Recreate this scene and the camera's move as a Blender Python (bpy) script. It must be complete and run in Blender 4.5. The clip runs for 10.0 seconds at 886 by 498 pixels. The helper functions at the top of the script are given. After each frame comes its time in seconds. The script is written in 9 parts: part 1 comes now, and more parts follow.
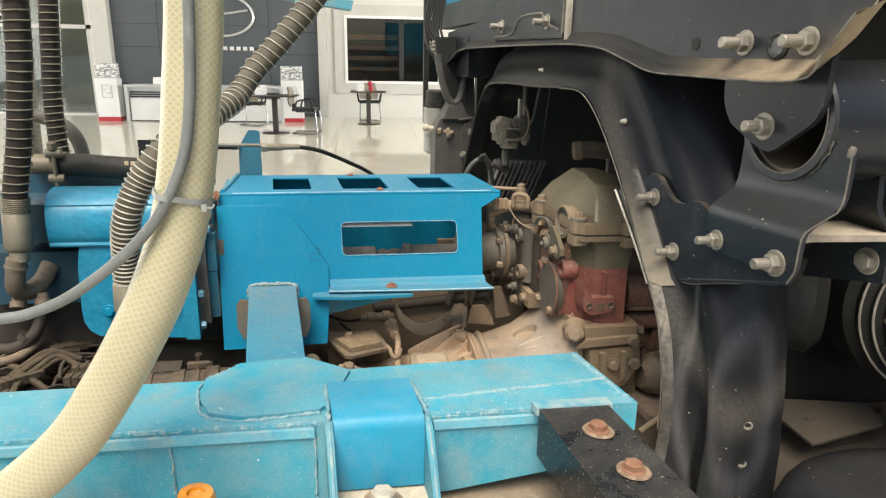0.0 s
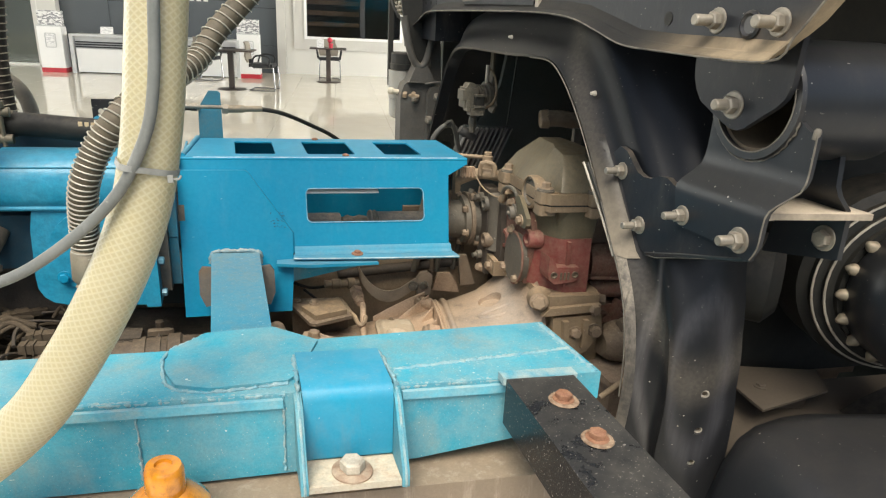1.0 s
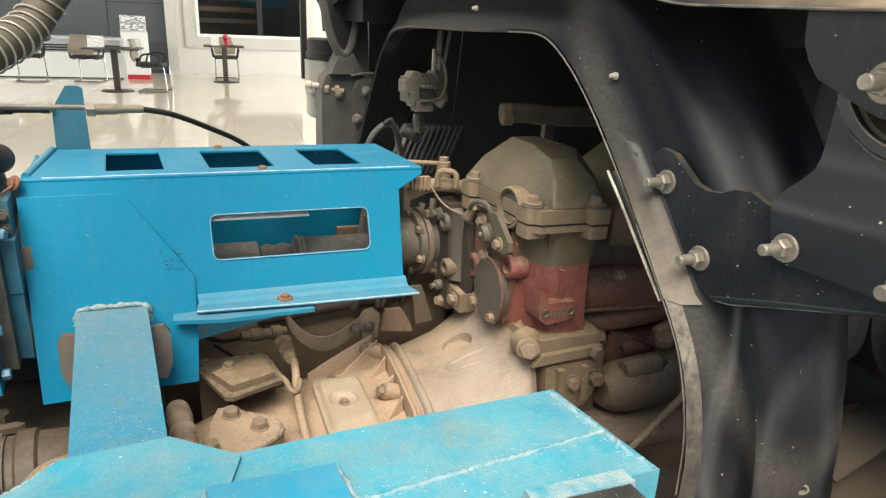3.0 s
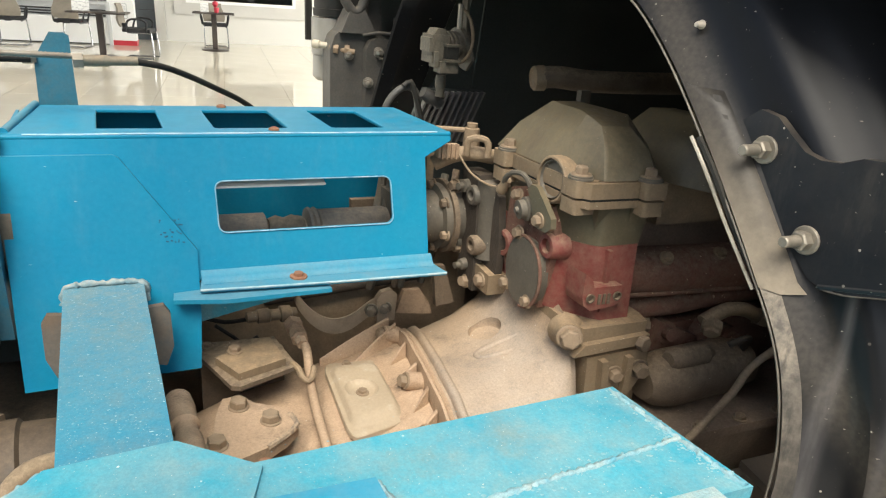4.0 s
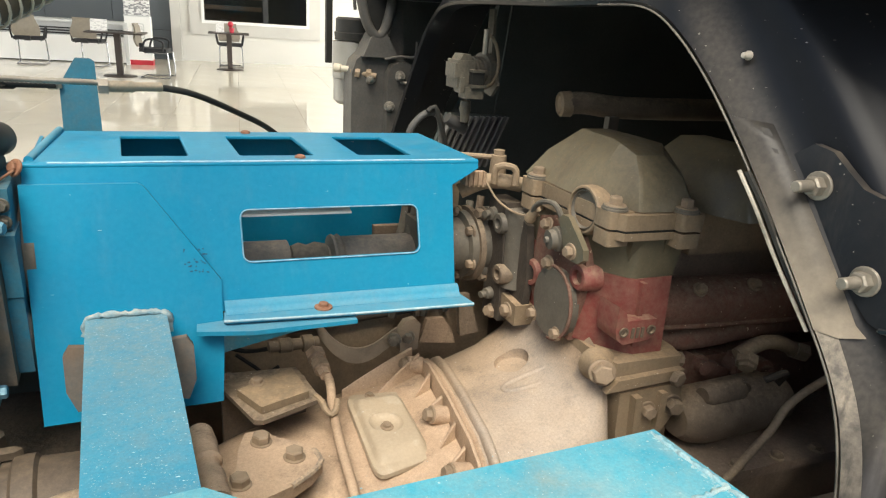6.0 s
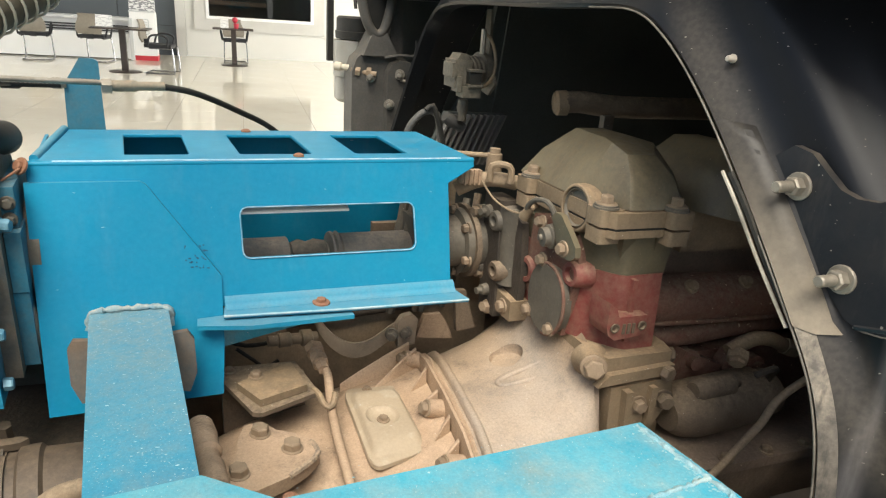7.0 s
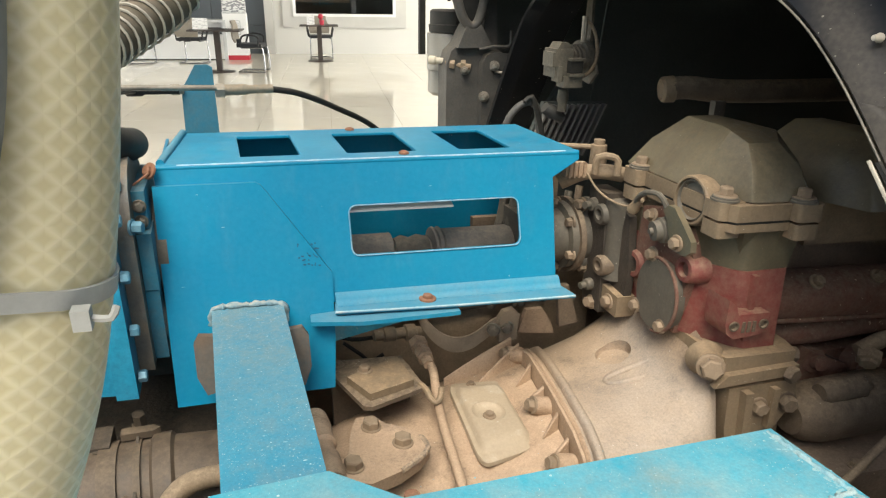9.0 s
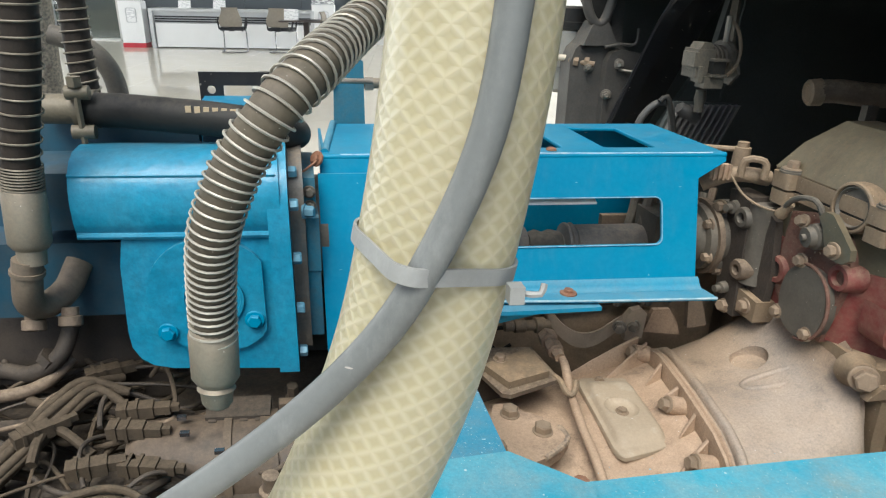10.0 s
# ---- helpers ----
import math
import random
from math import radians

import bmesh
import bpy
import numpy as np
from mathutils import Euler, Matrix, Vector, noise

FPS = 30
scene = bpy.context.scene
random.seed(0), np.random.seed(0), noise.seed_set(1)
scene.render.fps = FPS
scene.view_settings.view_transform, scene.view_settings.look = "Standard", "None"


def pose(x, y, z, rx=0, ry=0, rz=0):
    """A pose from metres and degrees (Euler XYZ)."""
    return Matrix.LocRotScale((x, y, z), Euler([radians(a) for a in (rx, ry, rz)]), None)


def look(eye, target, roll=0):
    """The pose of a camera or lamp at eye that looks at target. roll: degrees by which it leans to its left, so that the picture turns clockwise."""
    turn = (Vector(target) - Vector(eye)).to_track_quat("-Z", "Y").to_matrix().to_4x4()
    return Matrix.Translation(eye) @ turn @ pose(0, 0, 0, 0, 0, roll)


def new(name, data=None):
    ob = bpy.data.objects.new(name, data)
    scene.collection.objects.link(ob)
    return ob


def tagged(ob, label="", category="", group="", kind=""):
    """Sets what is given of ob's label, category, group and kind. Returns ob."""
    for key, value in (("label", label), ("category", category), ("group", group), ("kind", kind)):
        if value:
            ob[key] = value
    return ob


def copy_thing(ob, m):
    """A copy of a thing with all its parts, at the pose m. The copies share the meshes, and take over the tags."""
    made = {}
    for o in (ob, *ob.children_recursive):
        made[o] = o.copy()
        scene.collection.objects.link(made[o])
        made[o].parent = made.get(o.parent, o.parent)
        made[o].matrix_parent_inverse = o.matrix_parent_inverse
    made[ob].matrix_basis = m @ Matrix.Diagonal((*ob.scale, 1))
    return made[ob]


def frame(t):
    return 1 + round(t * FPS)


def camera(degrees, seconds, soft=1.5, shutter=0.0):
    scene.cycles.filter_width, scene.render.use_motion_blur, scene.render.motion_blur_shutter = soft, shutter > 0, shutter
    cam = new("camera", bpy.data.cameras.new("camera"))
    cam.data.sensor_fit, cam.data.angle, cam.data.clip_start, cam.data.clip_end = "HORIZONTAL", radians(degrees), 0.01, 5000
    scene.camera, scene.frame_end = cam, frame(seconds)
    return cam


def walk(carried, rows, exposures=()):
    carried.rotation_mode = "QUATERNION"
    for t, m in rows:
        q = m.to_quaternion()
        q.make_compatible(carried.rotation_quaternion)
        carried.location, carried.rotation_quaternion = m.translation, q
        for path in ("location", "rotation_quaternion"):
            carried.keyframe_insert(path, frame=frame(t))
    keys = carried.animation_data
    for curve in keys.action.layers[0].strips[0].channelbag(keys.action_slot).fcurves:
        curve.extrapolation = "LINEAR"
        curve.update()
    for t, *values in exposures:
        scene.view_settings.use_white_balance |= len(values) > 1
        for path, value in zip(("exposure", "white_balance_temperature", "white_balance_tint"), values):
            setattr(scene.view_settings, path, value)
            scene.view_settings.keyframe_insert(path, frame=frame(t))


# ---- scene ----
cam = camera(68.5, 10.0, soft=1.2)
PATH = [
    (0, (0.115, 0.26, 1.486), (0.302, 2.171, 0.926), 1.0),
    (0.5, (0.117, 0.248, 1.487), (0.353, 2.159, 0.945), 1.7),
    (1, (0.099, 0.269, 1.5), (0.408, 2.128, 0.832), 2.8),
    (1.5, (0.084, 0.335, 1.531), (0.434, 2.173, 0.824), 1.5),
    (2, (0.094, 0.407, 1.514), (0.516, 2.239, 0.831), 0.4),
    (2.2, (0.098, 0.456, 1.494), (0.551, 2.28, 0.809), 0.4),
    (3.3, (0.055, 0.686, 1.43), (0.645, 2.481, 0.775), 3.1),
    (3.5, (0.042, 0.705, 1.422), (0.596, 2.506, 0.752), 3.2),
    (4, (0.043, 0.776, 1.394), (0.648, 2.539, 0.669), 4.1),
    (4.5, (0.026, 0.816, 1.382), (0.612, 2.576, 0.633), 4.2),
    (5, (0.041, 0.834, 1.393), (0.649, 2.602, 0.683), 3.5),
    (5.5, (0.039, 0.827, 1.396), (0.638, 2.601, 0.691), 3.6),
    (6, (0.023, 0.815, 1.402), (0.602, 2.606, 0.726), 4.1),
    (7.3, (0.032, 0.788, 1.416), (0.585, 2.58, 0.723), 4.0),
    (7.5, (0.029, 0.787, 1.418), (0.555, 2.587, 0.723), 3.5),
    (8, (0.028, 0.797, 1.416), (0.509, 2.606, 0.712), 2.9),
    (8.5, (0.027, 0.807, 1.415), (0.446, 2.623, 0.688), 1.7),
    (9, (-0.005, 0.812, 1.419), (0.316, 2.646, 0.687), 0.9),
    (9.5, (-0.057, 0.811, 1.414), (0.169, 2.652, 0.666), 1.5),
    (10, (-0.135, 0.797, 1.427), (-0.02, 2.646, 0.673), 1.3),
]
walk(cam, [(t, look(eye, target, roll)) for t, eye, target, roll in PATH], [(0.0, 0.52, 6650, 6), (2.0, 0.54, 6700, 6), (3.5, 0.65, 6740, 6), (7.5, 0.62, 6720, 6), (9.0, 0.54, 6700, 6), (9.5, 0.46, 6300, 6), (10.0, 0.35, 6020, 6)])

# ---- world and light ----
world = bpy.data.worlds.new("world")
scene.world = world
world.use_nodes = True
wn = world.node_tree.nodes
sky = wn.new("ShaderNodeTexSky")
sky.sky_type = "NISHITA"
sky.sun_disc = False
sky.sun_elevation, sky.sun_rotation = radians(58), radians(201)
sky.dust_density, sky.air_density = 3.0, 1.0
world.node_tree.links.new(sky.outputs[0], wn["Background"].inputs[0])
wn["Background"].inputs[1].default_value = 0.15

sun = new("sun", bpy.data.lights.new("sun", "SUN"))
sun.data.energy, sun.data.angle, sun.data.color = 3.2, radians(38), (1.0, 0.95, 0.88)
sun.matrix_world = look((-2.2, -5.6, 9.8), (0, 0, 0))


def fill_light(name, eye, target, w, h, power, colour=(1, 0.98, 0.95)):
    """An added lamp that brightens the showroom from an unseen side opening."""
    lamp = new(name, bpy.data.lights.new(name, "AREA"))
    lamp.data.shape, lamp.data.size, lamp.data.size_y = "RECTANGLE", w, h
    lamp.data.energy, lamp.data.color = power, colour
    lamp.matrix_world = look(eye, target)
    return lamp


# Added lamps at the unseen room sides brighten the showroom.
fill_light("west_glazing_daylight", (-13.6, 10.5, 2.4), (0, 11, 1.0), 12.0, 4.0, 520)
fill_light("east_glazing_daylight", (11.6, 11.0, 2.4), (0, 13, 1.0), 9.0, 4.0, 1280)

# ---- materials ----


def shader(name):
    m = bpy.data.materials.new(name)
    m.use_nodes = True
    nt = m.node_tree
    return m, nt.nodes, nt.links, nt.nodes["Principled BSDF"]


def surface(name, base, second=None, rough=0.5, metal=0.0, scale=8.0, bump=0.15, fine=90.0, dust=0.0, top_dust=0.0,
            dust_colour=(0.42, 0.31, 0.21), speck=0.0, speck_colour=(0.55, 0.5, 0.42), coat=0.0, detail=6.0, spread=0.25, spec=0.5, dust_scale=0.0, stain=0.0, stain_colour=(0.30, 0.23, 0.15), stain_scale=(38, 38, 9), fade=None, dust_var=1.0, speck_scale=230, nick=0.0, nick_colour=(0.42, 0.38, 0.32), nick_scale=75, bands=()):
    """A worn surface: two tones in broad patches, fine grain, settled dust and small flecks."""
    m, n, l, p = shader(name)
    second = second or tuple(c * 0.75 for c in base)
    co = n.new("ShaderNodeTexCoord")
    big = n.new("ShaderNodeTexNoise")
    big.inputs["Scale"].default_value, big.inputs["Detail"].default_value = scale, detail
    l.new(co.outputs["Object"], big.inputs["Vector"])
    small = n.new("ShaderNodeTexNoise")
    small.inputs["Scale"].default_value, small.inputs["Detail"].default_value = fine, 4
    l.new(co.outputs["Object"], small.inputs["Vector"])
    ramp = n.new("ShaderNodeMapRange")
    ramp.inputs[1].default_value, ramp.inputs[2].default_value = 0.5 - spread, 0.5 + spread
    l.new(big.outputs["Fac"], ramp.inputs[0])
    mix = n.new("ShaderNodeMix")
    mix.data_type = "RGBA"
    mix.inputs[6].default_value, mix.inputs[7].default_value = (*base, 1), (*second, 1)
    l.new(ramp.outputs[0], mix.inputs[0])
    mottle = n.new("ShaderNodeTexNoise")
    mottle.inputs["Scale"].default_value, mottle.inputs["Detail"].default_value = fine * 2.2, 6
    mottle.inputs["Roughness"].default_value = 0.75
    l.new(co.outputs["Object"], mottle.inputs["Vector"])
    depth = min(0.17, 0.03 + bump * 0.35)
    mr = n.new("ShaderNodeMapRange")
    mr.inputs[1].default_value, mr.inputs[2].default_value = 0.34, 0.66
    mr.inputs[3].default_value, mr.inputs[4].default_value = 1 - depth, 1 + depth
    l.new(mottle.outputs["Fac"], mr.inputs[0])
    colour = mix.outputs[2]
    roughness = None
    if dust or top_dust:
        geo = n.new("ShaderNodeNewGeometry")
        sep = n.new("ShaderNodeSeparateXYZ")
        l.new(geo.outputs["Normal"], sep.inputs[0])
        up = n.new("ShaderNodeMapRange")
        up.inputs[1].default_value, up.inputs[2].default_value = 0.2, 0.95
        up.inputs[3].default_value, up.inputs[4].default_value = dust, dust + top_dust
        l.new(sep.outputs["Z"], up.inputs[0])
        grain = n.new("ShaderNodeTexNoise")
        grain.inputs["Scale"].default_value, grain.inputs["Detail"].default_value = dust_scale or scale * 4, 12
        grain.inputs["Roughness"].default_value = 0.68
        l.new(co.outputs["Object"], grain.inputs["Vector"])
        gr = n.new("ShaderNodeMapRange")
        gr.inputs[1].default_value, gr.inputs[2].default_value = 0.36, 0.66
        gr.inputs[3].default_value, gr.inputs[4].default_value = 1 - 0.85 * dust_var, 1 + 0.6 * dust_var
        l.new(grain.outputs["Fac"], gr.inputs[0])
        mul = n.new("ShaderNodeMath")
        mul.operation, mul.use_clamp = "MULTIPLY", True
        l.new(up.outputs[0], mul.inputs[0])
        l.new(gr.outputs[0], mul.inputs[1])
        if fade:
            way, near, far = fade
            dot = n.new("ShaderNodeVectorMath")
            dot.operation = "DOT_PRODUCT"
            l.new(co.outputs["Object"], dot.inputs[0])
            dot.inputs[1].default_value = way
            fr_ = n.new("ShaderNodeMapRange")
            fr_.interpolation_type = "SMOOTHSTEP"
            fr_.inputs[1].default_value, fr_.inputs[2].default_value = near, far
            l.new(dot.outputs["Value"], fr_.inputs[0])
            m2 = n.new("ShaderNodeMath")
            m2.operation = "MULTIPLY"
            l.new(mul.outputs[0], m2.inputs[0])
            l.new(fr_.outputs[0], m2.inputs[1])
            mul = m2
        dm = n.new("ShaderNodeMix")
        dm.data_type = "RGBA"
        l.new(mul.outputs[0], dm.inputs[0])
        l.new(colour, dm.inputs[6])
        dm.inputs[7].default_value = (*dust_colour, 1)
        colour = dm.outputs[2]
        rr = n.new("ShaderNodeMapRange")
        rr.inputs[3].default_value, rr.inputs[4].default_value = rough, 0.9
        l.new(mul.outputs[0], rr.inputs[0])
        roughness = rr.outputs[0]
    if stain:
        drip = n.new("ShaderNodeTexNoise")
        drip.inputs["Scale"].default_value, drip.inputs["Detail"].default_value = 1.0, 9
        drip.inputs["Roughness"].default_value = 0.7
        sm_ = n.new("ShaderNodeMapping")
        sm_.inputs["Scale"].default_value = stain_scale
        l.new(co.outputs["Object"], sm_.inputs[0])
        l.new(sm_.outputs[0], drip.inputs["Vector"])
        dr = n.new("ShaderNodeMapRange")
        dr.inputs[1].default_value, dr.inputs[2].default_value = 0.52, 0.74
        dr.inputs[4].default_value = stain
        l.new(drip.outputs["Fac"], dr.inputs[0])
        st_ = n.new("ShaderNodeMix")
        st_.data_type = "RGBA"
        l.new(dr.outputs[0], st_.inputs[0])
        l.new(colour, st_.inputs[6])
        st_.inputs[7].default_value = (*stain_colour, 1)
        colour = st_.outputs[2]
    if speck:
        vo = n.new("ShaderNodeTexNoise")
        vo.inputs["Scale"].default_value, vo.inputs["Detail"].default_value = speck_scale, 3
        l.new(co.outputs["Object"], vo.inputs["Vector"])
        sr = n.new("ShaderNodeMapRange")
        sr.inputs[1].default_value, sr.inputs[2].default_value = 0.74 - speck, 0.78 - speck
        l.new(vo.outputs["Fac"], sr.inputs[0])
        sm = n.new("ShaderNodeMix")
        sm.data_type = "RGBA"
        l.new(sr.outputs[0], sm.inputs[0])
        l.new(colour, sm.inputs[6])
        sm.inputs[7].default_value = (*speck_colour, 1)
        colour = sm.outputs[2]
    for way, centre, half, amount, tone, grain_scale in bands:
        # a stripe of another tone, with soft sides and streaks along it
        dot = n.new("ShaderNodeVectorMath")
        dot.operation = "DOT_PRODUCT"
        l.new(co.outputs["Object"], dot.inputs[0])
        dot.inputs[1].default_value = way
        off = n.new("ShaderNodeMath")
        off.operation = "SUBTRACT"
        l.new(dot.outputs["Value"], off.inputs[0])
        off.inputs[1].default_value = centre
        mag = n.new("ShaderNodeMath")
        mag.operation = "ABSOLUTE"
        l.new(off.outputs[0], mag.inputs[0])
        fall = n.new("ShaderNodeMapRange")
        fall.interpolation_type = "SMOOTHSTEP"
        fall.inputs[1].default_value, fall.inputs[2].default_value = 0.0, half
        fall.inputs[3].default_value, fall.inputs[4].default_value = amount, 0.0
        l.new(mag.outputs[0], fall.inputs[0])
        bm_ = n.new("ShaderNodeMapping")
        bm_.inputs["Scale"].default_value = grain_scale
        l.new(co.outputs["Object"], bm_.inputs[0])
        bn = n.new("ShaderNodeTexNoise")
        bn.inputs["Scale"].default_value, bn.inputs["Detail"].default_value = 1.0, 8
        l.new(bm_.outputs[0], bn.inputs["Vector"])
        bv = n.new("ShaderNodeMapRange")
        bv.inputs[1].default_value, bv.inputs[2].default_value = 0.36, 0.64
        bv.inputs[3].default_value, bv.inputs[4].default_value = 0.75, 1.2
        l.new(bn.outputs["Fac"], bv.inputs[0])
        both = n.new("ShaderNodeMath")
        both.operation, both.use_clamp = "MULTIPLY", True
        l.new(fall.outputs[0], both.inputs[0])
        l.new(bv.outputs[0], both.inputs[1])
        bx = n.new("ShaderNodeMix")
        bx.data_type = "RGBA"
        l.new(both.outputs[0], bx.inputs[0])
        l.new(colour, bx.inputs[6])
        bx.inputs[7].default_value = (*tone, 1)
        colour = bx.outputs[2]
    if nick:
        # sparse chips and short scratches
        for stretch in ((1, 1, 1), (0.45, 1.3, 3.2)):
            nm = n.new("ShaderNodeMapping")
            nm.inputs["Scale"].default_value = stretch
            nm.inputs["Rotation"].default_value = (0.5, 0.3, 0.2)
            l.new(co.outputs["Object"], nm.inputs[0])
            cell = n.new("ShaderNodeTexVoronoi")
            cell.inputs["Scale"].default_value = nick_scale
            l.new(nm.outputs[0], cell.inputs["Vector"])
            tint = n.new("ShaderNodeSeparateColor")
            l.new(cell.outputs["Color"], tint.inputs[0])
            size = n.new("ShaderNodeMapRange")
            size.inputs[1].default_value, size.inputs[2].default_value = 1 - nick, 1.0
            size.inputs[3].default_value, size.inputs[4].default_value = 0.0, 0.12
            l.new(tint.outputs[0], size.inputs[0])
            less = n.new("ShaderNodeMath")
            less.operation = "LESS_THAN"
            l.new(cell.outputs["Distance"], less.inputs[0])
            l.new(size.outputs[0], less.inputs[1])
            half_ = n.new("ShaderNodeMath")
            half_.operation = "MULTIPLY"
            l.new(less.outputs[0], half_.inputs[0])
            l.new(tint.outputs[1], half_.inputs[1])
            nx = n.new("ShaderNodeMix")
            nx.data_type = "RGBA"
            l.new(half_.outputs[0], nx.inputs[0])
            l.new(colour, nx.inputs[6])
            nx.inputs[7].default_value = (*nick_colour, 1)
            colour = nx.outputs[2]
    worn = n.new("ShaderNodeMix")
    worn.data_type, worn.blend_type = "RGBA", "MULTIPLY"
    worn.inputs[0].default_value = 1.0
    l.new(colour, worn.inputs[6])
    l.new(mr.outputs[0], worn.inputs[7])
    l.new(worn.outputs[2], p.inputs["Base Color"])
    if roughness:
        l.new(roughness, p.inputs["Roughness"])
    else:
        rv = n.new("ShaderNodeMapRange")
        rv.inputs[3].default_value, rv.inputs[4].default_value = rough * 0.8, min(1.0, rough * 1.25)
        l.new(small.outputs["Fac"], rv.inputs[0])
        l.new(rv.outputs[0], p.inputs["Roughness"])
    p.inputs["Metallic"].default_value = metal
    p.inputs["Specular IOR Level"].default_value = spec
    p.inputs["Coat Weight"].default_value = coat
    if bump:
        b = n.new("ShaderNodeBump")
        b.inputs["Strength"].default_value, b.inputs["Distance"].default_value = bump, 0.004
        add = n.new("ShaderNodeMath")
        l.new(big.outputs["Fac"], add.inputs[0])
        l.new(small.outputs["Fac"], add.inputs[1])
        l.new(add.outputs[0], b.inputs["Height"])
        l.new(b.outputs[0], p.inputs["Normal"])
    return m


def braided_pvc(name):
    """Clear cream hose with a diamond braid laid in its wall."""
    m, n, l, p = shader(name)
    uv = n.new("ShaderNodeTexCoord")
    sep = n.new("ShaderNodeSeparateXYZ")
    l.new(uv.outputs["UV"], sep.inputs[0])

    def math_(op, a, b=None):
        k = n.new("ShaderNodeMath")
        k.operation = op
        for i, v in enumerate((a, b)):
            if isinstance(v, (int, float)):
                k.inputs[i].default_value = v
            elif v is not None:
                l.new(v, k.inputs[i])
        return k.outputs[0]
    a = math_("MULTIPLY", sep.outputs[0], 20.0)
    b = math_("MULTIPLY", sep.outputs[1], 112.0)
    lines = []
    for op in ("ADD", "SUBTRACT"):
        f = math_("FRACT", math_(op, b, a))
        d = math_("ABSOLUTE", math_("SUBTRACT", f, 0.5))
        s = n.new("ShaderNodeMapRange")
        s.interpolation_type = "SMOOTHSTEP"
        s.inputs[1].default_value, s.inputs[2].default_value = 0.14, 0.52
        l.new(d, s.inputs[0])
        lines.append(s.outputs[0])
    both = math_("MAXIMUM", *lines)
    noise_ = n.new("ShaderNodeTexNoise")
    noise_.inputs["Scale"].default_value, noise_.inputs["Detail"].default_value = 9, 5
    l.new(uv.outputs["Object"], noise_.inputs["Vector"])
    body = n.new("ShaderNodeMix")
    body.data_type = "RGBA"
    body.inputs[6].default_value, body.inputs[7].default_value = (0.40, 0.355, 0.215, 1), (0.34, 0.30, 0.175, 1)
    l.new(noise_.outputs["Fac"], body.inputs[0])
    mix = n.new("ShaderNodeMix")
    mix.data_type = "RGBA"
    l.new(math_("MULTIPLY", both, 0.30), mix.inputs[0])
    l.new(body.outputs[2], mix.inputs[6])
    mix.inputs[7].default_value = (0.60, 0.555, 0.405, 1)
    l.new(mix.outputs[2], p.inputs["Base Color"])
    p.inputs["Roughness"].default_value = 0.38
    p.inputs["Subsurface Weight"].default_value = 0.25
    p.inputs["Subsurface Radius"].default_value = (0.02, 0.015, 0.008)
    p.inputs["Subsurface Scale"].default_value = 0.3
    bp = n.new("ShaderNodeBump")
    bp.inputs["Strength"].default_value, bp.inputs["Distance"].default_value = 0.25, 0.001
    l.new(both, bp.inputs["Height"])
    l.new(bp.outputs[0], p.inputs["Normal"])
    return m


def tiled_floor(name):
    """Polished cream porcelain tiles with thin joints."""
    m, n, l, p = shader(name)
    co = n.new("ShaderNodeTexCoord")
    br = n.new("ShaderNodeTexBrick")
    br.offset = 0.0
    br.inputs["Scale"].default_value = 1.0
    br.inputs["Brick Width"].default_value, br.inputs["Row Height"].default_value = 0.8, 0.8
    br.inputs["Mortar Size"].default_value, br.inputs["Mortar Smooth"].default_value = 0.004, 0.1
    br.inputs["Color1"].default_value, br.inputs["Color2"].default_value = (0.70, 0.655, 0.565, 1), (0.67, 0.625, 0.535, 1)
    br.inputs["Mortar"].default_value = (0.45, 0.4, 0.33, 1)
    l.new(co.outputs["Object"], br.inputs["Vector"])
    no = n.new("ShaderNodeTexNoise")
    no.inputs["Scale"].default_value, no.inputs["Detail"].default_value = 3, 8
    l.new(co.outputs["Object"], no.inputs["Vector"])
    mx = n.new("ShaderNodeMix")
    mx.data_type, mx.blend_type = "RGBA", "MULTIPLY"
    mx.inputs[0].default_value = 0.18
    l.new(br.outputs["Color"], mx.inputs[6])
    l.new(no.outputs["Color"], mx.inputs[7])
    l.new(mx.outputs[2], p.inputs["Base Color"])
    rr = n.new("ShaderNodeMapRange")
    rr.inputs[3].default_value, rr.inputs[4].default_value = 0.05, 0.14
    l.new(no.outputs["Fac"], rr.inputs[0])
    l.new(rr.outputs[0], p.inputs["Roughness"])
    return m


def glass(name, tint=(0.9, 0.95, 0.95), rough=0.0):
    m, n, l, p = shader(name)
    p.inputs["Base Color"].default_value = (*tint, 1)
    p.inputs["Transmission Weight"].default_value = 1.0
    p.inputs["Roughness"].default_value = rough
    p.inputs["IOR"].default_value = 1.45
    return m


def printed(name, base, bar, scale=(14, 40), amount=0.5):
    """Paper or panel with rows of small unreadable marks."""
    m, n, l, p = shader(name)
    co = n.new("ShaderNodeTexCoord")
    mp = n.new("ShaderNodeMapping")
    mp.inputs["Scale"].default_value = (scale[0], scale[0], scale[1])
    l.new(co.outputs["Object"], mp.inputs[0])
    no = n.new("ShaderNodeTexNoise")
    no.inputs["Scale"].default_value, no.inputs["Detail"].default_value = 1.0, 1
    l.new(mp.outputs[0], no.inputs["Vector"])
    r = n.new("ShaderNodeMapRange")
    r.inputs[1].default_value, r.inputs[2].default_value = amount, amount + 0.03
    l.new(no.outputs["Fac"], r.inputs[0])
    mx = n.new("ShaderNodeMix")
    mx.data_type = "RGBA"
    mx.inputs[6].default_value, mx.inputs[7].default_value = (*base, 1), (*bar, 1)
    l.new(r.outputs[0], mx.inputs[0])
    l.new(mx.outputs[2], p.inputs["Base Color"])
    p.inputs["Roughness"].default_value = 0.4
    return m


